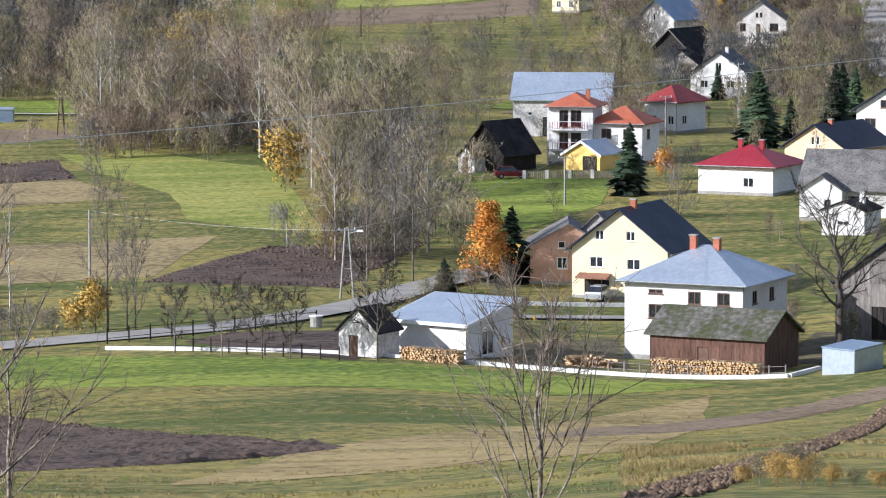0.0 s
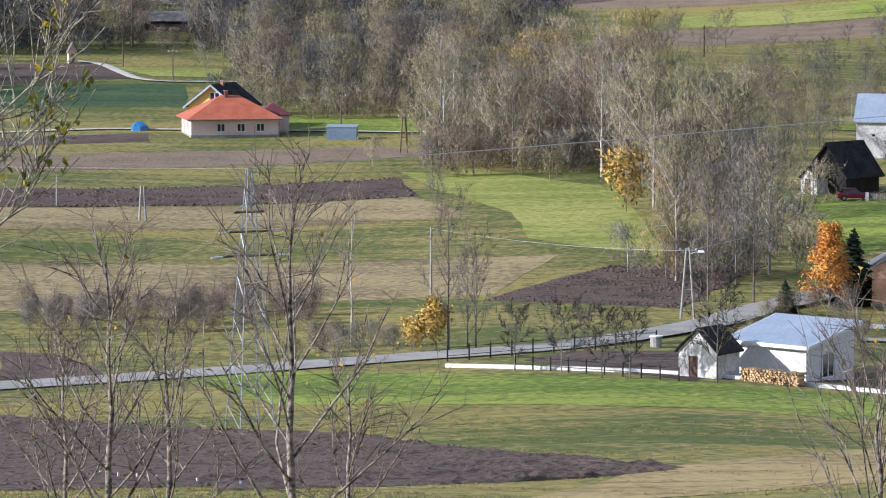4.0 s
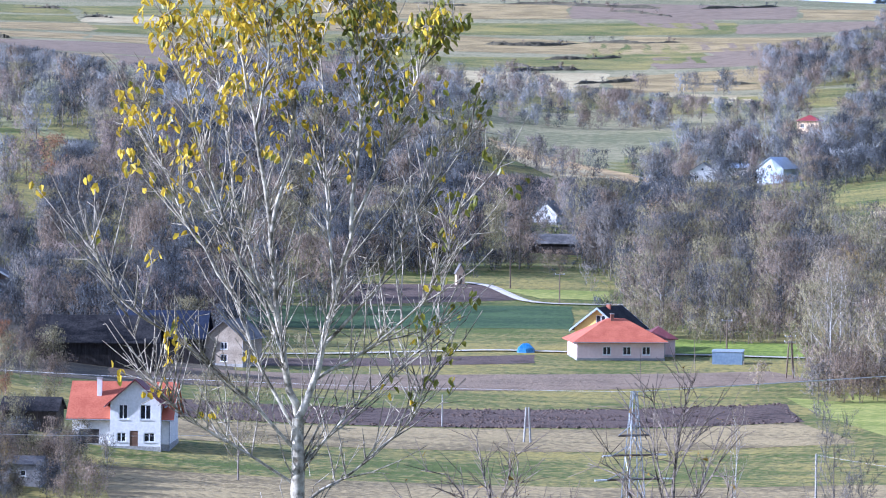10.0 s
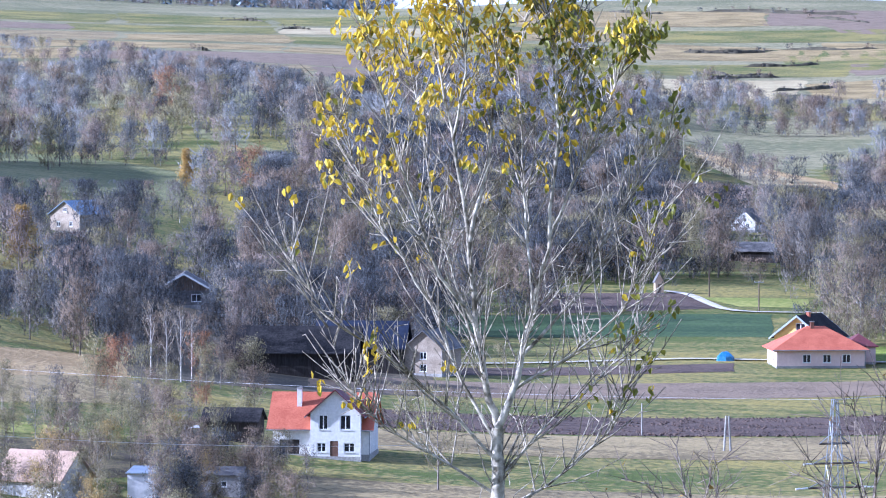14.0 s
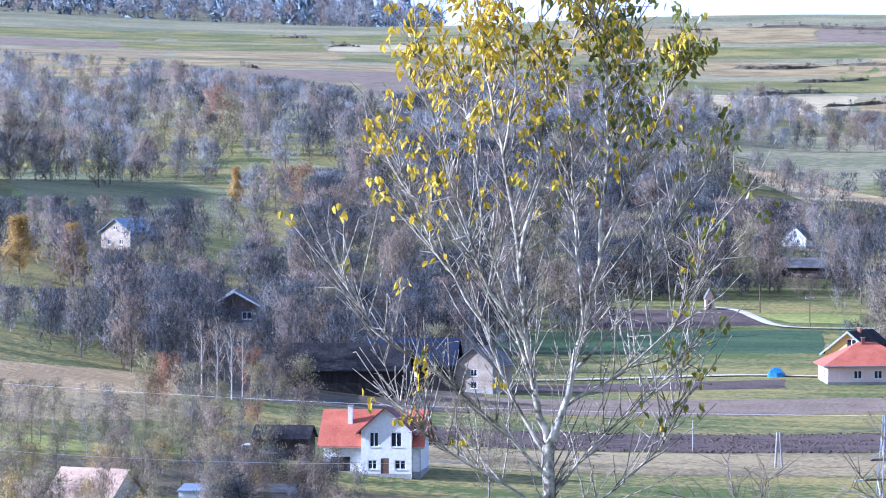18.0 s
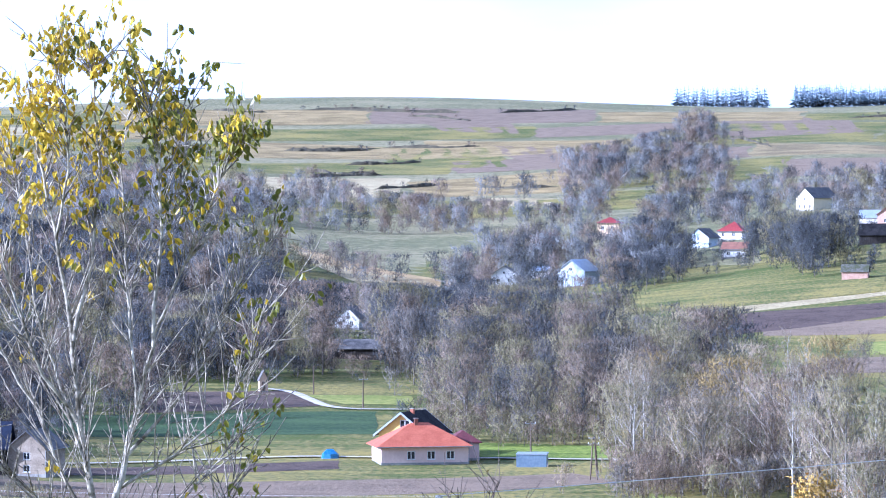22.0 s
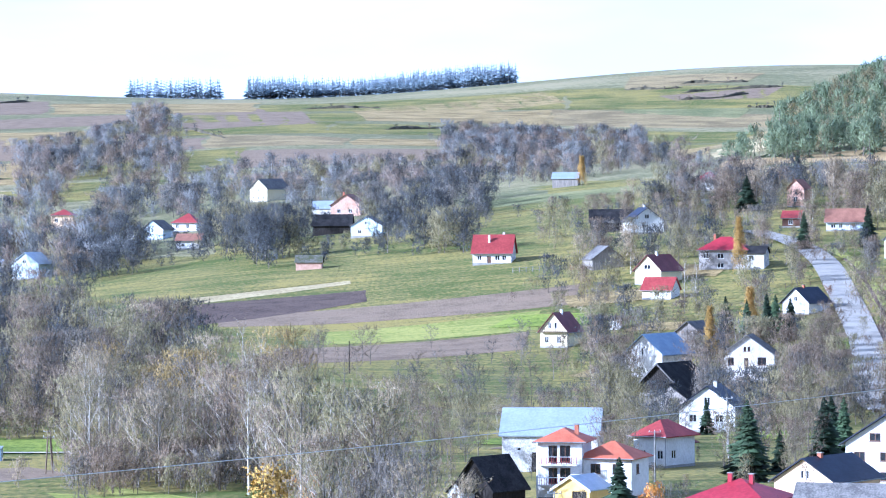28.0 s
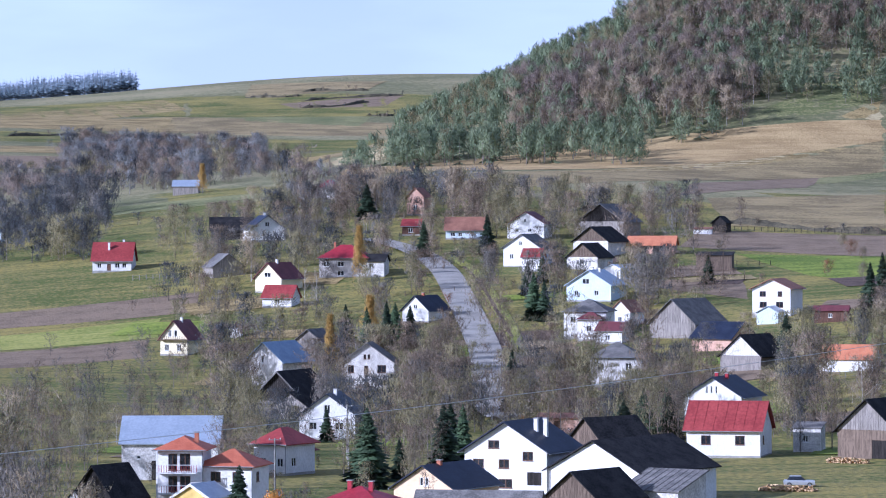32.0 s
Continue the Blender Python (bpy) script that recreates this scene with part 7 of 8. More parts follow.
def pole(label, xy, h, arms=1, lamp=False, frame_pole=False, mat="concrete", r=0.11):
    ob = base("utility_pole", *xy, 0, label, "pole", "utility poles")
    if frame_pole:
        for s in (-1, 1):
            part("leg", Mesh().tube((s * h * 0.10, 0, -0.5), (s * 0.14, 0, h), r, r * 0.8, 8), M[mat], ob)
        part("brace", Mesh().tube((-h * 0.072, 0, h * 0.42), (h * 0.072, 0, h * 0.42), r * 0.5, n=6), M[mat], ob)
    else:
        part("post", Mesh().tube((0, 0, -0.5), (0, 0, h), r * 1.25, r * 0.8, 8), M[mat], ob)
    for k in range(arms):
        z = h - 0.25 - k * 0.7
        arm = part("crossarm", Mesh().box(-0.8, 0.8, -0.06, 0.06, z, z + 0.1), M["steel"], ob)
        for x in (-0.7, 0, 0.7):
            part("insulator", Mesh().tube((x, 0, z + 0.1), (x, 0, z + 0.3), 0.05, 0.035, 6), M["frame"], arm)
    if lamp:
        lm = part("lamp", Mesh().tube((0.2, -0.1, h - 0.5), (1.0, -0.6, h - 0.2), 0.04, n=6), M["steel"], ob, "street lamp on a bent arm")
        part("lamp_head", Mesh().box(0.85, 1.45, -0.85, -0.5, h - 0.3, h - 0.12, taper=0.05), M["frame"], lm)
    return ob


FR = random.Random(31)
for k in range(26):
    fx, fy = at(FR.uniform(2.5, 12.2), FR.uniform(580, 960))
    tn = FR.choice((0.05, -0.2, 1.45, 1.3)) + FR.uniform(-0.1, 0.1)
    L = FR.uniform(9, 22)
    fence(FR.choice(("grey plank garden fence between plots", "dark wooden garden fence between plots", "low wire fence on old posts")), (fx, fy), (fx + L * math.cos(tn), fy + L * math.sin(tn)), max(4, int(L / 2.4)), 1.2, FR.choice(("greywood", "darkwood", "wood")), 0.07)


pole("concrete A-shaped pole with a street lamp", (-8.5, 350.9), 6.3, 1, True, True)
pole("plain concrete pole on the meadow", (-33.4, 374.5), 6.4, 0)
pole("concrete pole with a cross arm", (13.4, 435.8), 5.4, 1)
pole("wooden pole beside the white garage lane", (-51.9, 539.5), 5.2, 1, mat="wood", frame_pole=True)
pole("leaning concrete twin pole in the fields", (-72.7, 446.1), 4.0, 0, frame_pole=True, r=0.14)
pole("thin pole in the fields", (-84.8, 458.2), 3.8, 0, r=0.08)
pole("wooden pole behind the pink bungalow", (-65.1, 580.4), 5.0, 1, mat="wood")
pole("wooden twin pole by the wood", (-52.8, 549.5), 5.2, 1, mat="wood", frame_pole=True)
pole("pole beside the pale track", (-117.3, 699.2), 5.0, 0, mat="wood")
pole("pole by the wood's edge", (-103.7, 669.0), 5.2, 1, mat="wood")
pole("pole behind the yellow house", (-79.6, 616.9), 6.0, 1)
pole("concrete pole in the tilled strips", (-16.1, 784.8), 6.5, 0, mat="darkwood")
pole("concrete pole beside the street", (101.1, 919.5), 8.0, 1)
pole("concrete pole by the villa", (28.5, 508.2), 6.6, 1)
pole("white pole beside the white gabled house", (42.7, 574.4), 8.0, 1)
pole("concrete pole among the gardens", (40.2, 538.5), 7.0, 1)
pole("wooden pole in the hillside gardens", (155.7, 913.8), 5.6, 0, mat="wood")
pole("concrete pole beside the shaded lane", (-117.1, 381.4), 6.0, 0, lamp=True)


def pylon(xy, h):
    """A lattice mast with three pairs of arms."""
    ob = base("pylon", *xy, 24, "steel lattice power pylon with three cross arms", "pylon")
    wid = lambda z: 0.15 + 0.064 * (h - z)
    levels = [h - (h * (1 - i / 12)) ** 1.0 for i in range(13)]
    for sx in (-1, 1):
        for sy in (-1, 1):
            part("leg", Mesh().tube((sx * wid(0), sy * wid(0), -0.4), (sx * wid(h), sy * wid(h), h), 0.055, 0.04, 4), M["steel"], ob)
    for a, b in zip(levels, levels[1:]):
        wa, wb = wid(a), wid(b)
        for s in (-1, 1):
            e = s if levels.index(a) % 2 else -s
            for p, q in (((-e * wa, s * wa, a), (e * wb, s * wb, b)), ((s * wa, -e * wa, a), (s * wb, e * wb, b))):
                part("brace", Mesh().tube(p, q, 0.028, n=4), M["steel"], ob)
            part("strut", Mesh().tube((-wb, s * wb, b), (wb, s * wb, b), 0.02, n=4), M["steel"], ob)
    for z, L, out in ((h - 2.9, 1.1, 0.0), (h - 4.2, 1.5, 0.8), (h - 5.8, 1.9, 0.9)):
        arm = part("crossarm", Mesh().tube((-L, 0, z), (L, 0, z), 0.07, n=4), M["rust"], ob, "dark steel cross arm")
        for s in (-1, 1):
            part("stay", Mesh().tube((s * L, 0, z), (s * wid(z + 0.7), 0, z + 0.6), 0.035, n=4), M["steel"], arm)
            if out:
                part("insulator", Mesh().tube((s * L, 0, z), (s * (L + out), -0.1, z - 0.02), 0.06, 0.06, 8), M["frame"], arm, "white string insulator")
    return ob


pylon(at(-7.72, 262), 17.2)


def wire(label, a, b, sag, r=0.02):
    n = 24
    a, b = Vector(a), Vector(b)
    m = Mesh()
    pts = [a.lerp(b, i / n) - Vector((0, 0, sag * 4 * (i / n) * (1 - i / n))) for i in range(n + 1)]
    for p in pts:
        m.v += [tuple(p + Vector(o) * r) for o in ((0, -1, 0), (0, 0, 1), (0, 1, 0), (0, 0, -1))]
    m.f = [(k * 4 + j, k * 4 + (j + 1) % 4, k * 4 + 4 + (j + 1) % 4, k * 4 + 4 + j) for k in range(n) for j in range(4)]
    ob = new("power_line", m.data("power_line", [M["wire"]]))
    return tagged(ob, label, "wire", "overhead wires")


def aloft(az, r, el):
    return (*at(az, r), EYE + r * math.tan(radians(el)))


wire("overhead power line sagging across the valley", aloft(-7.75, 262, -4.08), aloft(13.5, 445, -1.75), 1.1, 0.026)
wire("overhead power line towards the shaded valley end", aloft(-7.75, 262, -4.08), aloft(-23, 310, -3.35), 0.8, 0.007)
wire("overhead wire between the meadow pole and the lamp pole", (*(-33.4, 374.5), gz(*(-33.4, 374.5)) + 6.3), (*(-8.5, 350.9), gz(*(-8.5, 350.9)) + 6.1), 0.5, 0.009)
wire("overhead wire from the lamp pole to the village", (*(-8.5, 350.9), gz(*(-8.5, 350.9)) + 6.1), (*(13.4, 435.8), gz(*(13.4, 435.8)) + 5.3), 0.7, 0.015)
wire("overhead wire across the shaded lane", aloft(-22, 330, -4.4), aloft(-13.5, 370, -4.75), 0.8, 0.014)


# ---------------------------------------------------------------- firewood, cars and clutter
LOGS = [Mesh().hull([(r * math.cos(a), -0.5, r * math.sin(a)) for a in c], [(r * 0.95 * math.cos(a), 0.5, r * 0.95 * math.sin(a)) for a in c]).data("log", [M["log"]])
        for r, c in ((0.1, (0, 1.3, 2.5, 3.8, 5.0)), (0.115, (0.3, 2.2, 4.4)), (0.085, (0, 1.1, 2.0, 3.1, 4.2, 5.3)), (0.12, (0.2, 1.5, 3.2, 4.9)))]


def woodpile(label, xy, turn, length, high, seed, scatter=0.0):
    """Split logs laid in rows, each a piece of its own."""
    rng = random.Random(seed)
    ob = base("woodpile", *xy, turn, label, "firewood", "firewood")
    rows = int(high / 0.17)
    n = int(length / 0.2)
    for k in range(rows):
        for i in range(n):
            if scatter and rng.uniform(0, 1) < k / rows * 0.9:
                continue
            x = -length / 2 + (i + 0.5 * (k % 2)) * 0.2 + rng.uniform(-0.04, 0.04) * (1 + scatter * 3)
            lg = new("log", LOGS[rng.randrange(4)])
            lg.parent = ob
            lg.matrix_basis = pose(x, rng.uniform(-0.12, 0.12) * (1 + scatter * 4), 0.09 + k * 0.165 + rng.uniform(-0.03, 0.03), rng.uniform(-4, 4), rng.uniform(0, 360), rng.uniform(-6, 6) * (1 + scatter * 8))
    return ob


woodpile("stacked split firewood along the wood shed", (17.6, 290.5), -24, 4.4, 1.35, 1)
woodpile("stacked split firewood beside the shed door", (21.2, 287.2), -24, 4.2, 1.2, 2)
woodpile("stacked firewood against the white garage", (-0.7, 295.0), -35, 5.2, 1.1, 3)
woodpile("loose heap of firewood in the yard", (11.1, 296.8), -10, 3.6, 0.9, 4, 1.0)
woodpile("heap of timber and planks at the barn", (92.2, 493.5), -10, 7.0, 1.0, 5, 1.0)
woodpile("stacked timber at the plank barn", (109.5, 541.0), -20, 6.0, 1.0, 6, 0.8)


def car(label, xy, turn, mat):
    ob = base("car", *xy, turn, label, "car", "cars")
    b = Mesh()
    b.hull([(-2.0, -0.8, 0.3), (2.0, -0.8, 0.3), (2.0, 0.8, 0.3), (-2.0, 0.8, 0.3)], [(-2.05, -0.82, 0.75), (1.95, -0.82, 0.72), (1.95, 0.82, 0.72), (-2.05, 0.82, 0.75)])
    b.hull([(-1.95, -0.8, 0.75), (1.9, -0.8, 0.72), (1.9, 0.8, 0.72), (-1.95, 0.8, 0.75)], [(-1.9, -0.76, 0.92), (1.7, -0.74, 0.84), (1.7, 0.74, 0.84), (-1.9, 0.76, 0.92)])
    part("body", b, mat, ob)
    part("cabin_glass", Mesh().hull([(-1.6, -0.72, 0.9), (0.8, -0.72, 0.86), (0.8, 0.72, 0.86), (-1.6, 0.72, 0.9)], [(-1.25, -0.58, 1.36), (0.2, -0.58, 1.38), (0.2, 0.58, 1.38), (-1.25, 0.58, 1.36)]), M["glass"], ob)
    part("roof", Mesh().box(-1.27, 0.22, -0.6, 0.6, 1.37, 1.43, taper=0.06), mat, ob)
    for x in (-1.3, 1.3):
        for s in (-1, 1):
            w = part("wheel", Mesh().tube((x, s * 0.68, 0.31), (x, s * 0.86, 0.31), 0.31, n=12), M["felt"], ob)
            part("rim", Mesh().tube((x, s * 0.86, 0.31), (x, s * 0.875, 0.31), 0.19, n=10), M["steel"], w)
    for s in (-1, 1):
        part("headlight", Mesh().box(1.88, 1.97, s * 0.6 - 0.16, s * 0.6 + 0.16, 0.6, 0.74), M["frame"], ob)
    return ob


silver = stuff("silver_paint", (0.52, 0.54, 0.57), (0.60, 0.62, 0.65), 1, rough=0.3, metal=0.5, bump=0, vary=0)
wine = stuff("dark_red_paint", (0.16, 0.02, 0.025), (0.22, 0.03, 0.035), 1, rough=0.35, bump=0, vary=0)
car("silver car parked in front of the garage", (14.2, 356.7), 70, silver)
car("dark red car beside the black barn", (8.0, 464.9), 10, wine)
car("silver car under a sheet in the yard", (95.1, 501.0), 0, silver)

well = base("well", *(-10.4, 323.8), 0, "round concrete well ring beside the lane", "well")
part("ring", Mesh().tube((0, 0, -0.2), (0, 0, 0.85), 0.5, n=14), M["concrete"], well)
part("lid", Mesh().tube((0, 0, 0.85), (0, 0, 0.95), 0.56, n=14), M["whitewash"], well)


# ---------------------------------------------------------------- single trees
def free(x, y, margin=0.0):
    return all((x - a) ** 2 + (y - b) ** 2 > (r + margin) ** 2 for a, b, r in TAKEN)


for az_, r_ in ((6.3, 745), (6.25, 780), (6.2, 820), (6.05, 860), (5.85, 900), (5.6, 940), (5.3, 985)):
    TAKEN.append((*at(az_, r_), 7.5))


def one(kind, pats, bark, leaf, xy, h, label, group, k=0, wide=1.0, category="tree"):
    p = pats[k % len(pats)]
    full = {id(q): hh for qs, hh in ((MID, 12), (WOODMID, 12), (TALL, 15), (BIRCH, 13), (FIRS, 12), (ROUND, 5), (SHRUB, 3.5), (LARCH, 10), (LEAFY, 9), (OLD, 10), (GARDEN, 12)) for q in qs}
    return plant(kind, p, bark, leaf, xy, h / full[id(p)], label, group, category=category, turn=37.0 * k + xy[0] * 3, wide=wide)


one("larch_tree", LARCH, "bark", "larch", (4.2, 366.0), 7.6, "bright orange autumn larch beside the lane", "larches", wide=1.25)
one("spruce_tree", FIRS, "bark", "spruce", (6.4, 369.9), 7.0, "dark green spruce behind the orange larch", "spruces", 1, 1.2)
one("spruce_tree", FIRS, "bark", "spruce", (0.1, 358.0), 3.2, "dark clipped conifer beside the lane", "spruces", 2, 1.3)
SPRUCES = [((40.4, 506.4), 9.2, 1.0), ((21.0, 445.5), 8.0, 1.0), ((52.5, 531.4), 9.5, 1.0), ((56.2, 542.1), 9.0, 0.8), ((43.1, 623.5), 5.4, 0.9), ((46.1, 526.0), 5.5, 0.9),
           ((91.4, 972.7), 9.0, 0.9), ((107.2, 974.1), 10.0, 0.9), ((87.9, 586.4), 8.5, 1.1), ((92.9, 596.8), 8.0, 1.1), ((88.0, 610.7), 7.0, 1.1), ((137.4, 736.3), 10.0, 0.9),
           ]
SPRUCES += [((73.2, 844.8), 7.5, 1.0), ((62.3, 840.7), 8.5, 0.8), ((104.9, 860.6), 7.5, 0.9), ((87.7, 743.8), 9.0, 0.7), ((72.2, 1140.7), 8.0, 1.0), ((85.2, 1069.6), 9.5, 1.1), ((158.6, 1089.5), 5.0, 1.3),
           ((168.9, 810.6), 11.0, 0.8), ((175.5, 829.6), 11.0, 0.8), ((114.0, 919.0), 7.0, 0.8), ((-142.6, 1061.5), 8.0, 0.8), ((-142.9, 1023.1), 7.0, 0.7), ((138.3, 921.7), 5.5, 0.9), ((63.5, 1116.2), 5.0, 1.6)]
SPRUCES += [((81.8, 703.3), 11.0, 0.75), ((104.4, 856.7), 10.0, 0.9), ((106.3, 853.4), 8.5, 0.9), ((107.9, 896.5), 8.0, 0.8), ((65.9, 829.4), 9.0, 0.8), ((70.0, 829.1), 10.0, 0.8), ((75.2, 831.6), 8.5, 0.9),
            ((41.4, 521.4), 9.5, 1.2), ((55.0, 547.2), 9.0, 1.0), ((84.8, 585.9), 7.0, 1.3), ((87.2, 579.5), 8.0, 1.3), ((91.2, 583.9), 8.0, 1.3), ((150.0, 900.6), 6.5, 1.0), ((107.6, 1164.0), 8.0, 1.1), ((147.6, 1083.0), 5.0, 1.8)]
for k, (xy, h, wd) in enumerate(SPRUCES):
    one("spruce_tree", FIRS, "bark", "spruce" if k % 3 else "pine", xy, h, "dark green spruce tree among the gardens", "spruces", k, wd)
for k, (xy, h, wd) in enumerate([((72.7, 936.2), 13.0, 0.4), ((56.3, 802.0), 11.5, 0.4), ((68.0, 847.3), 9.0, 0.6), ((-223.3, 608.3), 9.5, 0.95), ((-215.2, 611.2), 10.0, 0.85), ((-260.6, 850.0), 9.0, 0.6), ((47.0, 1229.1), 9.0, 0.5)]):
    one("larch_tree", LARCH, "bark", "goldleaf", xy, h, "slim golden larch among bare trees", "larches", k, wd * 1.5)
for k, (xy, h) in enumerate([((-20.5, 302.3), 4.4), ((-16.7, 298.5), 4.6), ((-13.5, 294.7), 4.6), ((-11.4, 294.8), 4.4), ((-4.9, 293.0), 6.2), ((-15.4, 313.6), 3.6)]):
    one("fruit_tree", ROUND, "bark", "darktwig", xy, h, "small leafless fruit tree in the walled garden", "fruit trees", k)
one("old_tree", OLD, "darkbark", "darktwig", (30.5, 303.5), 10.0, "big twisted leafless tree beside the barn", "bare trees", 0, 1.0)
for k, (xy, h) in enumerate([((-27.3, 321.8), 12.5), ((-25.1, 323.0), 9.0), ((-25.8, 323.0), 7.5), ((9.7, 301.8), 4.6), ((42.3, 446.0), 6.0), ((-2.8, 367.0), 15.0), ((-7.0, 366.9), 13.0), ((-4.6, 382.0), 14.0), ((-0.8, 407.0), 13.0)]):
    one("bare_tree", MID if h < 13 else TALL, "bark", "twig", xy, h, "thin leafless tree beside the lane", "bare trees", k, 0.75)
for k, (xy, h) in enumerate([((-35.8, 327.0), 13.0), ((-12.4, 488.8), 14.0), ((-23.0, 499.5), 15.0), ((-21.2, 507.6), 15.0), ((-16.2, 493.7), 12.0), ((-147.2, 465.3), 9.0), ((-143.9, 461.1), 9.5), ((-143.1, 464.4), 9.0), ((-143.6, 470.6), 8.0), ((129.4, 1086.3), 9.0), ((97.8, 1017.3), 10.0), ((56.8, 889.2), 11.0), ((59.2, 887.0), 10.5), ((-32.1, 678.2), 14.0), ((-27.8, 654.4), 14.0)]):
    one("birch_tree", BIRCH, "paperbark", "twig_pale", xy, h, "white-stemmed leafless birch with fine twigs", "birches", k, 0.6 if k == 0 else 0.9)
for k, (az_, r_, h, wd, leaf) in enumerate([(-16.35, 592, 8.5, 1.3, "twig_olive"), (-15.9, 600, 7.5, 1.2, "twig_brown"), (-20.1, 585, 5.0, 1.5, "twig_olive"), (-19.75, 575, 5.5, 1.5, "twig_brown"), (-19.3, 570, 5.5, 1.5, "twig_olive"), (-18.95, 572, 5.0, 1.5, "twig_olive"),
                                        (-18.55, 575, 4.5, 1.4, "twig_brown"), (-18.8, 532, 5.0, 0.9, "twig_olive"), (-18.45, 530, 3.6, 1.2, "twig_olive"), (-17.45, 500, 6.5, 0.9, "twig_brown"), (-16.85, 480, 6.5, 1.0, "twig_red"), (-16.55, 484, 5.5, 1.1, "twig_brown")]):
    one("wild_tree", GARDEN, "bark", leaf, at(az_, r_), h, "low spreading tree with withered leaves at the farmyard", "farmyard trees", k, wd)
for k, (az_, r_, h) in enumerate([(4.35, 106, 0.4), (4.6, 108, 0.6), (4.85, 104, 0.65), (5.05, 110, 0.75), (5.2, 103, 0.6), (5.4, 106, 0.55), (5.65, 103, 0.45), (5.95, 103, 0.4), (6.3, 102, 0.35)]):
    one("yellow_bush", SHRUB, "bark", ("goldleaf", "twig_olive")[k % 2], at(az_, r_), h, "low yellowing bush beside the heap of field stones", "bushes by the stones", k, 1.3, "shrub")
for k, (xy, h) in enumerate([((-28.3, 321.8), 3.0), ((-18.0, 452.6), 5.0), ((-30.1, 321.6), 2.0), ((-13.1, 458.8), 4.0), ((25.8, 460.3), 2.6)]):
    one("yellow_shrub", SHRUB, "bark", "yellowleaf" if k < 3 else "larch", xy, h, "rounded shrub with yellow autumn leaves", "shrubs", k, 1.0, "shrub")
for k, (xy, h) in enumerate([((-133.5, 443.3), 6.0), ((-163.8, 488.3), 5.0), ((-140.0, 394.9), 4.5), ((-106.6, 432.0), 6.0), ((-104.1, 798.2), 9.0), ((-58.8, 760.7), 9.0), ((-326.8, 1046.1), 14.0), ((-236.3, 819.6), 12.0), ((-142.5, 485.5), 6.0), ((-134.3, 413.8), 4.5)]):
    leaf = ("twig_olive", "twig_olive", "twig_olive", "twig_olive", "yellowleaf", "twig_olive", "twig_red", "twig_red", "twig_brown", "twig_olive")[k]
    one("leafy_tree", LEAFY, "bark", leaf, xy, h, "tree holding its last dull autumn leaves", "leafy trees", k, 1.15)

one("willow_tree", GARDEN, "bark", "twig_olive", at(-13.42, 405), 9.8, "rounded olive willow behind the aspen", "leafy trees", 1, 1.2)
one("willow_tree", GARDEN, "bark", "twig_olive", at(-17.7, 440), 8.0, "rounded olive willow on the bank", "leafy trees", 0, 1.15)
one("willow_tree", GARDEN, "bark", "twig_olive", at(-17.85, 405), 6.5, "rounded olive willow beside the sheds", "leafy trees", 1, 1.2)
RT = np.random.default_rng(77)
for k in range(20):
    one("birch_tree", BIRCH, "paperbark", "twig_pale", at(RT.uniform(-5.2, -1.9), RT.uniform(518, 610)), RT.uniform(10, 16), "white-stemmed leafless birch with fine twigs", "birches", k, 0.8)


def grove(n, az0, az1, r0, r1, pats, looks, lo, hi, name, label, group, margin=-3.0, wide=1.0):
    """Single trees scattered over gardens, clear of houses and the street."""
    made = tries = 0
    while made < n and tries < n * 30:
        tries += 1
        x, y = at(RT.uniform(az0, az1), math.sqrt(RT.uniform(r0 * r0, r1 * r1)))
        if free(x, y, margin) and (r0 < 560 or low_before(x, y) == 1.0 or RT.uniform() < 0.35):
            bark, leaf = looks[RT.integers(len(looks))]
            tall = RT.uniform(lo, hi)
            tall *= min(low_before(x, y), under_line(x, y, gz(x, y), tall))
            if tall < 0.8:
                continue
            one(name, pats, bark, leaf, (x, y), tall, label, group, int(RT.integers(40)), wide)
            made += 1


grove(46, -2.2, 2.6, 650, 850, ROUND, [("bark", "twig"), ("bark", "twig_dark"), ("bark", "twig_brown")], 4.0, 7.0, "fruit_tree", "leafless old fruit tree in the orchard meadow", "fruit trees")
grove(80, 2.6, 6.0, 560, 800, GARDEN, DULL + DARK, 6.5, 12, "bare_tree", "leafless garden tree between the houses", "bare trees")
grove(85, 6.5, 12.3, 560, 800, GARDEN, DULL + DARK, 6.0, 11, "bare_tree", "leafless garden tree between the houses", "bare trees")
grove(20, 1.6, 10.5, 940, 1110, GARDEN, DULL + DARK, 6.0, 10.0, "bare_tree", "leafless tree at the top of the village", "bare trees")
wood("garden_trees", "leafless garden trees further up among the houses", np.array([p for p in np.vstack([sector(80, 120, 2.4, 6.0, 600, 800), sector(81, 130, 6.5, 12.3, 600, 800), sector(82, 290, 1.6, 9.4, 790, 1120)]) if free(*p, -2.0)]), WOODMID, DULL + DARK, 80, 0.45, 0.85, brush=1.6, clear=True)
grove(40, 1.2, 6.6, 375, 560, GARDEN, DARK + DULL, 4.5, 8.5, "bare_tree", "leafless garden tree beside the lower houses", "bare trees")
grove(44, 2.0, 12.0, 560, 1000, SHRUB, [("bark", "twig_olive"), ("bark", "twig_brown"), ("bark", "twig_red")], 1.6, 3.2, "garden_shrub", "dull garden shrub between the houses", "shrubs")
grove(20, -20.6, -15, 396, 450, GARDEN, GREY[2:6], 3.0, 5.5, "bare_tree", "leafless tree around the shaded farmyard", "bare trees")
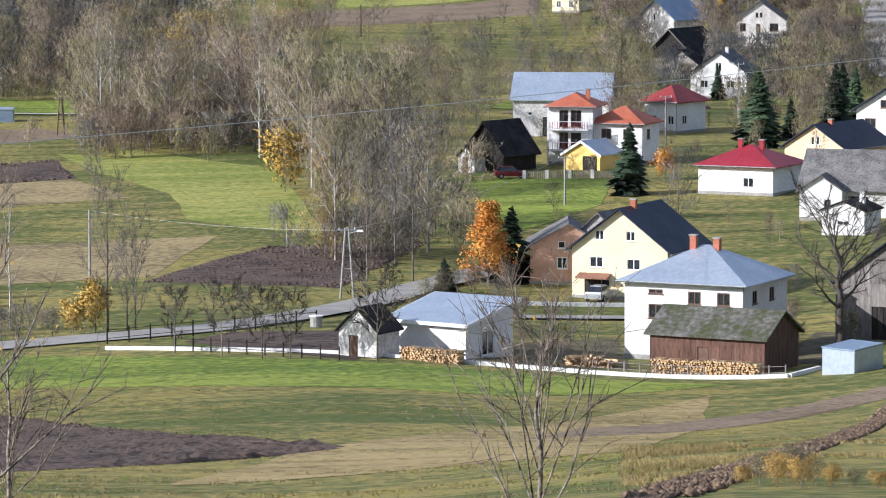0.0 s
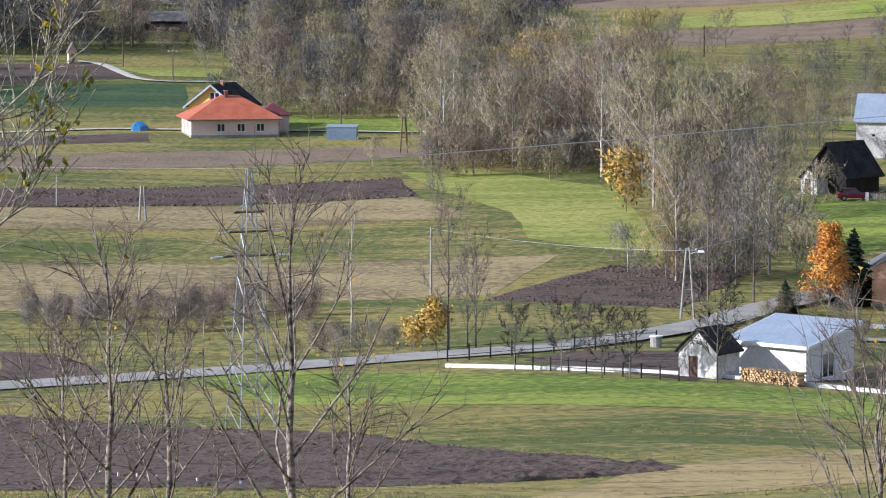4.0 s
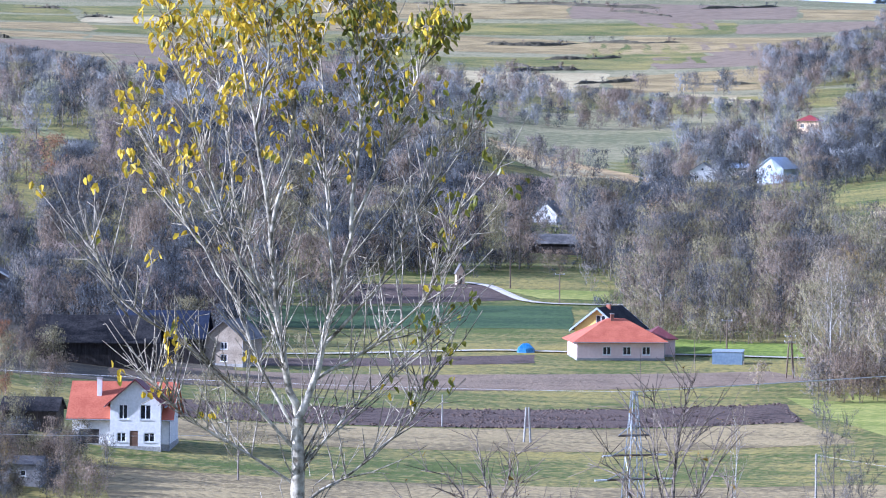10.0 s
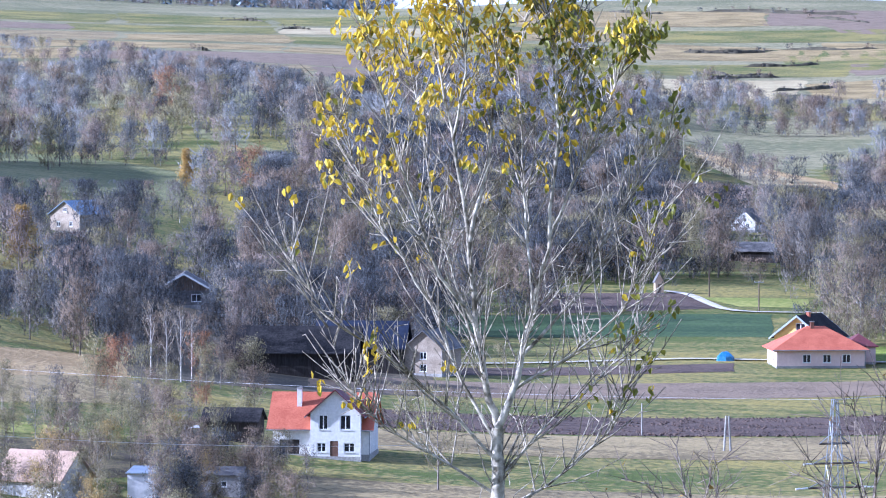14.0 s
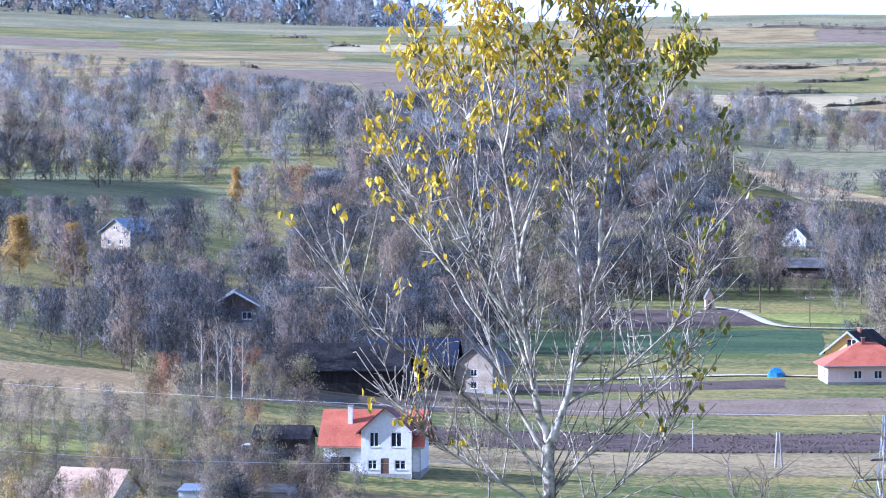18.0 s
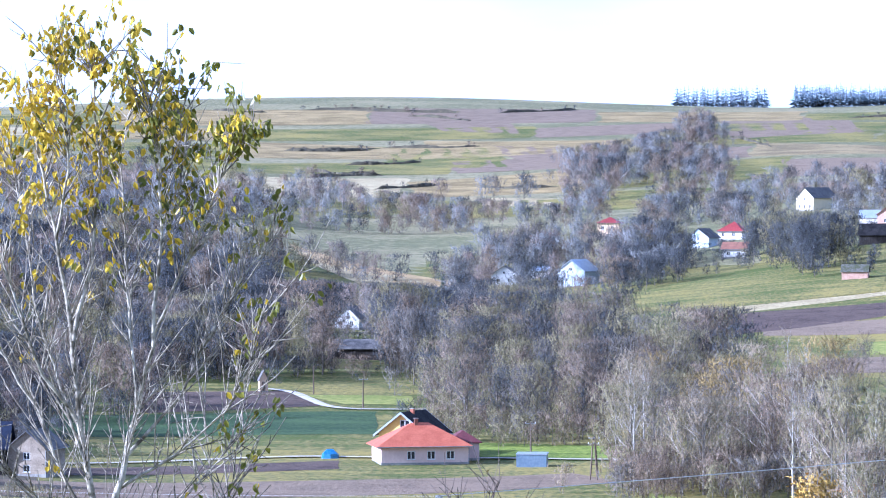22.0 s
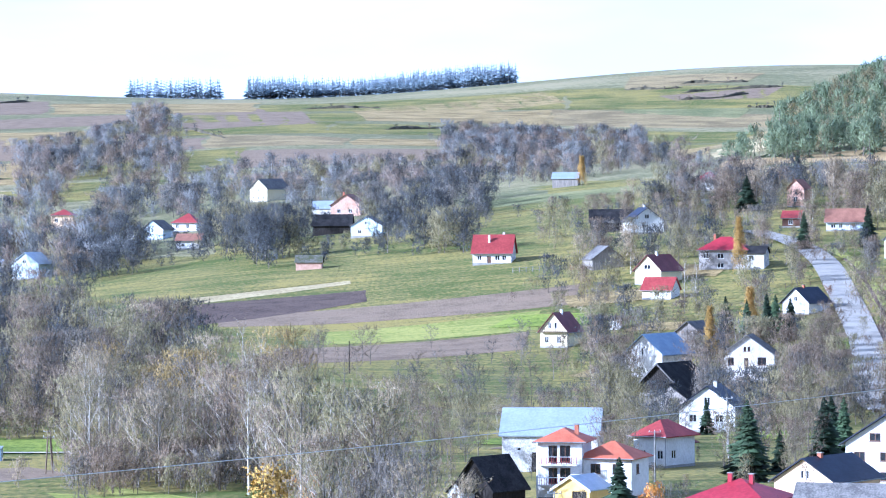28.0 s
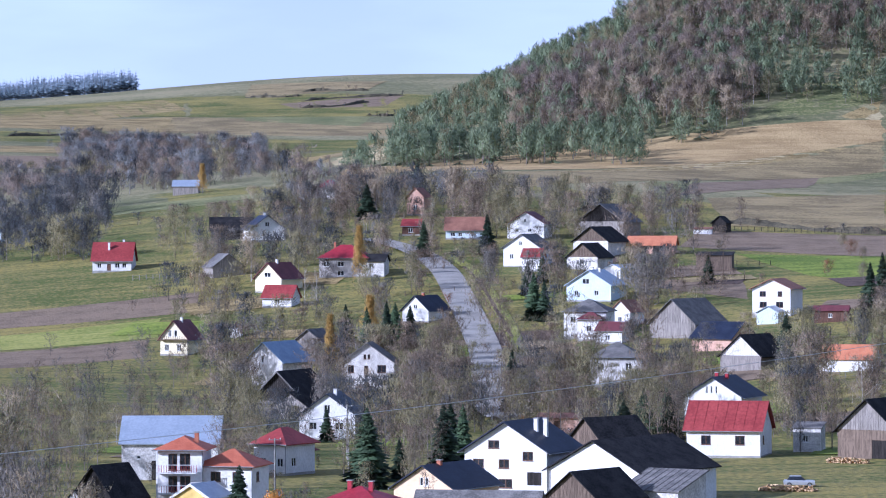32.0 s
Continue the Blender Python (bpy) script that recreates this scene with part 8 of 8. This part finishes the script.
grove(16, -20.6, -15.6, 395, 440, LEAFY, [("bark", "twig_olive"), ("bark", "twig_olive"), ("bark", "twig_brown")], 3.0, 6.5, "leafy_tree", "tree holding its last olive leaves", "leafy trees")
grove(18, 5.9, 7.3, 610, 735, GARDEN, DARK, 7.0, 11.0, "bare_tree", "leafless tree hiding the lower street", "bare trees")
grove(46, -1.4, 3.2, 500, 640, GARDEN, DARK + DULL, 5.0, 9.0, "bare_tree", "leafless tree behind the black barn", "bare trees")
grove(16, -18.4, -16.0, 430, 520, SHRUB, [("bark", "twig_olive"), ("bark", "twig_brown"), ("bark", "twig_red")], 2.0, 4.0, "wild_shrub", "scrubby bush on the dry bank", "shrubs")
grove(46, -20.9, -16.9, 345, 415, SHRUB, [("bark", "twig_olive"), ("bark", "twig_brown"), ("bark", "twig_gold"), ("bark", "twig_olive")], 1.8, 4.2, "wild_shrub", "olive scrub around the shaded sheds", "shrubs", -4.0)
grove(16, -20.9, -16.6, 350, 425, LEAFY, [("bark", "twig_olive"), ("bark", "twig_brown"), ("bark", "twig_olive")], 3.5, 6.5, "leafy_tree", "tree holding its last olive leaves", "leafy trees", -4.0)
grove(12, -20.9, -16.9, 350, 430, GARDEN, DULL, 5.0, 8.0, "bare_tree", "leafless tree around the shaded farmyard", "bare trees", -4.0)
grove(40, -17.6, -15.4, 372, 412, SHRUB, [("bark", "twig_dark"), ("bark", "twig_brown"), ("bark", "twig_dark"), ("bark", "twig_olive")], 2.0, 4.2, "wild_shrub", "dark tangled shrub around the shaded sheds", "shrubs", -5.0)
grove(10, -17.4, -15.3, 380, 412, GARDEN, DARK, 4.0, 6.5, "bare_tree", "leafless tree around the shaded farmyard", "bare trees", -4.0)
grove(70, -11.0, -6.6, 344, 364, SHRUB, [("bark", "twig_far_red"), ("bark", "twig_brown"), ("bark", "twig_far_red"), ("bark", "twig")], 1.1, 2.5, "wild_shrub", "leafless reddish scrub along the ditch behind the lane", "shrubs", -5.0)
grove(10, -7.6, -5.6, 318, 330, SHRUB, [("bark", "twig_brown"), ("bark", "twig")], 1.2, 2.2, "wild_shrub", "leafless scrub along the lane", "shrubs")


grove(60, -0.5, 6.6, 310, 372, SHRUB, [("bark", "twig_olive"), ("bark", "twig_brown"), ("bark", "twig")], 0.9, 2.0, "garden_shrub", "tangled dead weeds and shrubs in the farm garden", "shrubs")


# ---------------------------------------------------------------- rough grass and clods of the near slope
def tufts(name, label, n, az0, az1, r0, r1, mat, seed, h=0.3, w=0.05):
    rng = np.random.default_rng(seed)
    xy = sector(seed, n, az0, az1, r0, r1)
    # gather the tufts in drifts
    keep = np.sin(xy[:, 0] / 6.1 + seed) + np.sin(xy[:, 1] / 4.3) + np.sin((xy[:, 0] + xy[:, 1]) / 2.2) > rng.uniform(-2.5, 1.5, n)
    xy = xy[keep]
    z = ground(xy[:, 0], xy[:, 1])
    p = np.column_stack([xy, z])
    V = []
    for k in range(4):
        o = np.column_stack([rng.normal(0, 0.09, (len(p), 2)), np.full(len(p), -0.02)])
        t = np.column_stack([rng.normal(0, 0.12, (len(p), 2)), rng.uniform(0.4, 1.0, len(p)) * h])
        s = rng.normal(0, 1, (len(p), 2))
        s = np.column_stack([s / np.linalg.norm(s, axis=1)[:, None] * w, np.zeros(len(p))])
        V.append(np.stack([p + o - s, p + o + s, p + o + t], 1))
    V = np.concatenate(V).reshape(-1, 3)
    me = raw(name, V, np.arange(len(V)), 3, [M[mat]])
    return tagged(new(name, me), label, "grass", kind="stuff")


tufts("grass_tufts", "dry yellow grass tufts on the near slope", 34000, -16, 7.5, 105, 290, "dry", 5, 0.13, 0.024)
tufts("grass_tufts", "green grass tufts on the near slope", 26000, -16, 7.5, 120, 300, "lush", 6, 0.11, 0.024)
tufts("grass_tufts", "dark dead weeds on the near slope", 5000, -16, 7.5, 105, 260, "stubble", 7, 0.2, 0.02)


def clods(label, a, b, c, d, n, seed, lo=0.08, hi=0.3, mat="soil"):
    """Lumps of turned earth strewn between four corners."""
    rng = np.random.default_rng(seed)
    a, b, c, d = (np.array(q, float) for q in (a, b, c, d))
    u, v = rng.uniform(0, 1, (2, n, 1))
    xy = (1 - u) * (1 - v) * a + u * (1 - v) * b + u * v * c + (1 - u) * v * d
    z = ground(xy[:, 0], xy[:, 1])
    s = rng.uniform(lo, hi, (n, 1, 1)) * np.array([[[1.2, 1.2, 0.8]]])
    octa = np.array([[1, 0, 0], [0, 1, 0], [-1, 0, 0], [0, -1, 0], [0, 0, 1], [0, 0, -1.0]])
    V = (octa[None] * s * rng.uniform(0.6, 1.3, (n, 6, 1))) + np.column_stack([xy, z + 0.05])[:, None]
    F = np.array([[0, 1, 4], [1, 2, 4], [2, 3, 4], [3, 0, 4], [1, 0, 5], [2, 1, 5], [3, 2, 5], [0, 3, 5]])
    T = (np.arange(n) * 6)[:, None, None] + F[None]
    return tagged(new("earth_clods", raw("earth_clods", V.reshape(-1, 3), T.ravel(), 3, [M[mat]])), label, "soil", kind="stuff")


clods("heavy clods of turned earth on the slope", (27.7, 246.5), (24.1, 214.7), (6.1, 95.8), (4.5, 98.9), 2600, 3, 0.05, 0.2, "clay")
tufts("grass_tufts", "tall dry grass along the turned earth", 6500, 2.6, 7.2, 112, 190, "dry", 9, 0.24, 0.018)
clods("clods on the ploughed field below the lane", (-75.0, 289.4), (-26.7, 249.6), (-6.3, 205.9), (-42.7, 164.5), 5000, 4, 0.05, 0.2)
clods("clods on the ploughed wedge by the stream", (-27.8, 368.0), (-17.8, 397.6), (-1.4, 402.0), (-9.5, 360.9), 3000, 5, 0.08, 0.24)
clods("clods on the narrow ploughed strip", (-125.5, 459.2), (-49.4, 502.6), (-44.1, 477.0), (-120.2, 439.9), 3500, 6, 0.1, 0.3)


# ---------------------------------------------------------------- saplings in front of the lookout
def sapling(label, az, r, h, seed, nlimb=16, reach=0.32, wide=1.0, start=0.12, lift=0.8):
    rng = np.random.default_rng(seed)
    nsub = 5
    seg, tw = spread(rng, h, start, reach * 1.35, nlimb, nsub, 4, lift, twig=0.36, dome=False)
    x, y = at(az, r)
    ob = tagged(new("sapling"), label, "sapling", "saplings")
    ob.matrix_basis = pose(x, y, gz(x, y), 0, 0, seed * 40.0) @ Matrix.Diagonal((wide, wide, 1, 1))

    def limb(name, line, thin, sides, parent):
        pts = [line[0][0]] + [q[1] for q in line]
        rad = [max(line[0][2] * thin, 0.005)] + [max(q[3] * thin, 0.0035) for q in line]
        V, Q = pipe(pts, rad, sides)
        o = new(name, raw(name, V, Q.ravel(), 4, [M["youngbark"]], smooth=True))
        o.parent = parent
        return o
    limb("stem", seg[:7], 0.8, 8, ob)
    for i in range(7, len(seg), 3 + nsub):
        br = limb("branch", seg[i:i + 3], 0.62, 6, ob)
        for sub in seg[i + 3:i + 3 + nsub]:
            limb("twig", [sub], 0.62, 4, br)
    V, Q = tubes([(a, b, 0.0045, 0.0024) for a, b in tw], 3)
    fine = tagged(new("fine_twig_spray", raw("fine_twig_spray", V, Q.ravel(), 4, [M["finetwig"]])), kind="stuff")
    fine.parent = ob
    ends = np.array([t[1] for t in tw])
    V, T = leaflets(ends[rng.integers(0, len(ends), 26)], 0.05, rng)
    withered = tagged(new("withered_foliage", raw("withered_foliage", V, T.ravel(), 3, [M["yellowleaf"]])), kind="stuff")
    withered.parent = ob
    return ob


sapling("leafless many-branched sapling on the slope", 1.40, 40, 2.75, 3, 17, 0.62, start=0.1, lift=1.5)
sapling("tall leafless sapling with brown twigs", -7.12, 40, 4.3, 5, 20, 0.40)
sapling("leafless sapling with brown twigs", -9.75, 41, 3.7, 7, 18, 0.42)
sapling("leafless sapling with brown twigs", -8.9, 44, 3.2, 9, 12, 0.42)
sapling("leafless sapling with brown twigs", -6.3, 46, 2.6, 11, 12, 0.42)
sapling("leafless sapling with brown twigs", -10.4, 46, 3.0, 12, 14, 0.44)


def aspen():
    """The young aspen before the lookout: a forked pale stem, rising branches and the last yellow leaves."""
    D = 22.0
    ax, ay = at(-12.56, D)
    gz0 = gz(ax, ay)
    ob = tagged(new("aspen_tree"), "young pale-barked aspen with its last yellow leaves", "tree")
    ob.matrix_basis = pose(ax, ay, gz0, 0, 0, 12.56)
    top0 = 35.92 - gz0  # height of the stem where the branches begin
    rng = np.random.default_rng(5)
    k = 3.124  # metres across the crown per thousand steps

    def P(x, z, y=0.0): return np.array([x * k, y, top0 + z * k])
    stems = [  # (radius at the foot, depth drift, then x and height of the points, in thousandths of the crown's measure)
        (0.045, 0.0, (0, -0.80), (0.004, -0.4), (0, 0), (0, 0.11)),
        (0.030, 0.10, (0, 0.11), (-0.023, 0.19), (-0.038, 0.29), (-0.053, 0.46), (-0.081, 0.64), (-0.113, 0.78), (-0.131, 0.90)),
        (0.028, -0.12, (0, 0.11), (0.032, 0.20), (0.062, 0.32), (0.087, 0.43), (0.105, 0.63), (0.102, 0.76), (0.077, 0.89)),
        (0.016, 0.25, (-0.05, 0.44), (-0.018, 0.58), (-0.003, 0.73), (-0.013, 0.90), (-0.008, 0.93)),
        (0.016, -0.3, (-0.038, 0.29), (-0.103, 0.38), (-0.163, 0.55), (-0.203, 0.70), (-0.228, 0.82)),
        (0.015, 0.4, (0, 0.08), (-0.063, 0.19), (-0.113, 0.32), (-0.203, 0.45), (-0.258, 0.58), (-0.29, 0.66)),
        (0.014, -0.4, (0, 0.05), (-0.083, 0.14), (-0.183, 0.23), (-0.303, 0.32), (-0.363, 0.42)),
        (0.015, 0.3, (0.045, 0.24), (0.137, 0.34), (0.197, 0.46), (0.247, 0.55), (0.307, 0.62)),
    ]
    stems += [
        (0.013, -0.35, (0.03, 0.18), (0.127, 0.24), (0.217, 0.32), (0.257, 0.40), (0.27, 0.5)),
        (0.014, 0.4, (0, 0.02), (0.097, 0.12), (0.182, 0.19), (0.257, 0.28)),
        (0.012, -0.25, (0, -0.01), (-0.113, 0.06), (-0.203, 0.12), (-0.263, 0.19), (-0.30, 0.30)),
        (0.013, 0.35, (0.002, -0.05), (0.12, 0.03), (0.2, 0.1), (0.24, 0.2)),
        (0.012, 0.5, (0.062, 0.32), (0.05, 0.45), (0.045, 0.6), (0.035, 0.75), (0.05, 0.88)),
        (0.012, -0.5, (0.09, 0.45), (0.15, 0.58), (0.19, 0.68), (0.22, 0.76), (0.245, 0.79)),
        (0.012, 0.5, (-0.02, 0.2), (-0.07, 0.34), (-0.12, 0.5), (-0.14, 0.66), (-0.17, 0.8)),
        (0.011, -0.2, (-0.08, 0.62), (-0.06, 0.74), (-0.06, 0.85), (-0.075, 0.93)),
        (0.011, 0.2, (0.105, 0.6), (0.14, 0.7), (0.15, 0.8), (0.13, 0.87)),
    ]
    shoots, tips = [], []
    for si, (r, dep, *pts) in enumerate(stems):
        n = len(pts) - 1
        Q = [P(x, z, dep * (i / n) * 1.1 + rng.normal(0, 0.02)) for i, (x, z) in enumerate(pts)]
        fine = []
        for i in range(n):
            for j in range(3):
                fine.append(Q[i] + (Q[i + 1] - Q[i]) * j / 3 + rng.normal(0, 0.006, 3) * (i + j > 0))
        fine.append(Q[-1])
        m = len(fine) - 1
        V, T = pipe(fine, [0.047 - 0.013 * i / m if si == 0 else 0.8 * r * (1 - 0.86 * (i / m) ** 0.8) for i in range(m + 1)], 8)
        new("trunk" if si == 0 else "branch", raw("branch", V, T.ravel(), 4, [M["aspenbark"]], smooth=True)).parent = ob
        if si == 0:
            fine = fine[3:]
            m = len(fine) - 1
        cnt = int(5 + 3.2 * m)
        for c in range(cnt):
            u = rng.uniform(0.15, 1.0) * m
            i = min(m - 1, int(u))
            o = fine[i] + (fine[i + 1] - fine[i]) * (u - i)
            d = (fine[i + 1] - fine[i]) / np.linalg.norm(fine[i + 1] - fine[i])
            side = rng.normal(0, 1, 3) * np.array([1, 1, 0.2])
            side /= np.linalg.norm(side)
            d = d * 0.75 + side * 0.75 + np.array([0, 0, 0.25])
            d /= np.linalg.norm(d)
            L = rng.uniform(0.15, 0.62) * (1.0 if o[2] < top0 + 1.7 else 0.62)
            r0 = 0.0045
            p = o
            for s in range(3):
                d = d + np.array([rng.normal(0, 0.08), rng.normal(0, 0.08), 0.12])
                d /= np.linalg.norm(d)
                q = p + d * L / 3
                shoots.append((p, q, r0 * (1 - 0.25 * s), r0 * (0.75 - 0.25 * s) + 0.0012))
                if rng.uniform() < 0.55:
                    e = d + rng.normal(0, 0.6, 3)
                    e /= np.linalg.norm(e)
                    t = q + e * rng.uniform(0.05, 0.2)
                    shoots.append((q, t, 0.003, 0.0015))
                    tips.append(t)
                p = q
            tips += [p, p - d * L * 0.3]
        tips.append(fine[-1])
    V, T = tubes(shoots, 4)
    tw_ob = tagged(new("fine_twig_spray", raw("fine_twig_spray", V, T.ravel(), 4, [M["aspentwig"]])), kind="stuff")
    tw_ob.parent = ob

    # folded, slightly hanging leaves
    def leaf_mesh(s, mat):
        m = Mesh()
        a = [(0, 0, 0), (0.30 * s, 0.22 * s, -0.35 * s), (0.20 * s, 0.20 * s, -0.85 * s), (0, 0.08 * s, -1.1 * s)]
        b = [(0, 0, 0), (0, 0.08 * s, -1.1 * s), (-0.20 * s, 0.20 * s, -0.85 * s), (-0.30 * s, 0.22 * s, -0.35 * s)]
        m.poly(a).poly(b)
        m.tube((0, 0, 0), (0.03 * s, 0, 0.5 * s), 0.0012, n=3)
        return m.data("leaf", [M[mat]])
    kinds = [leaf_mesh(0.050, "aspenleaf"), leaf_mesh(0.038, "aspenleaf"), leaf_mesh(0.048, "aspengreen"), leaf_mesh(0.036, "aspengreen")]
    tips = np.array(tips)
    h = (tips[:, 2] - top0) / k
    w = np.where(h > 0.76, 0.5, np.where(h > 0.64, 0.24, np.where(h > 0.5, 0.07, 0.015))) + np.where(np.abs(tips[:, 0]) / k > 0.2, 0.06, 0)
    order = rng.permutation(len(tips))
    made = 0
    rest = []
    for i in order:
        reps = 5
        bunch = rng.uniform() < w[i]
        for _ in range(reps):
            if bunch:
                p = tips[i] + rng.normal(0, 0.026, 3)
                green = rng.uniform() < np.clip(tips[i, 0] * 0.6 + 0.35, 0.1, 0.9)
                g = 2 + int(rng.integers(2)) if green else int(rng.integers(2))
                pm = pose(*p, rng.uniform(-45, 45), rng.uniform(-45, 45), rng.uniform(0, 360))
                if made < 300:
                    lf = new("leaf", kinds[g])
                    lf.parent = ob
                    lf.matrix_basis = pm
                    made += 1
                else:
                    rest.append((g, pm))
    mm = Mesh()
    for g, pm in rest:
        s = 0.046
        for tri in (((0, 0, 0), (0.34 * s, 0.2 * s, -0.35 * s), (0.22 * s, 0.2 * s, -0.85 * s), (0, 0.08 * s, -1.1 * s)), ((0, 0, 0), (0, 0.08 * s, -1.1 * s), (-0.22 * s, 0.2 * s, -0.85 * s), (-0.34 * s, 0.2 * s, -0.35 * s))):
            mm.poly([pm @ Vector(v) for v in tri], 0 if g < 2 else 1)
    if mm.v:
        tagged(part("leaves", mm, [M["aspenleaf"], M["aspengreen"]], ob), kind="stuff")
    return ob


aspen()
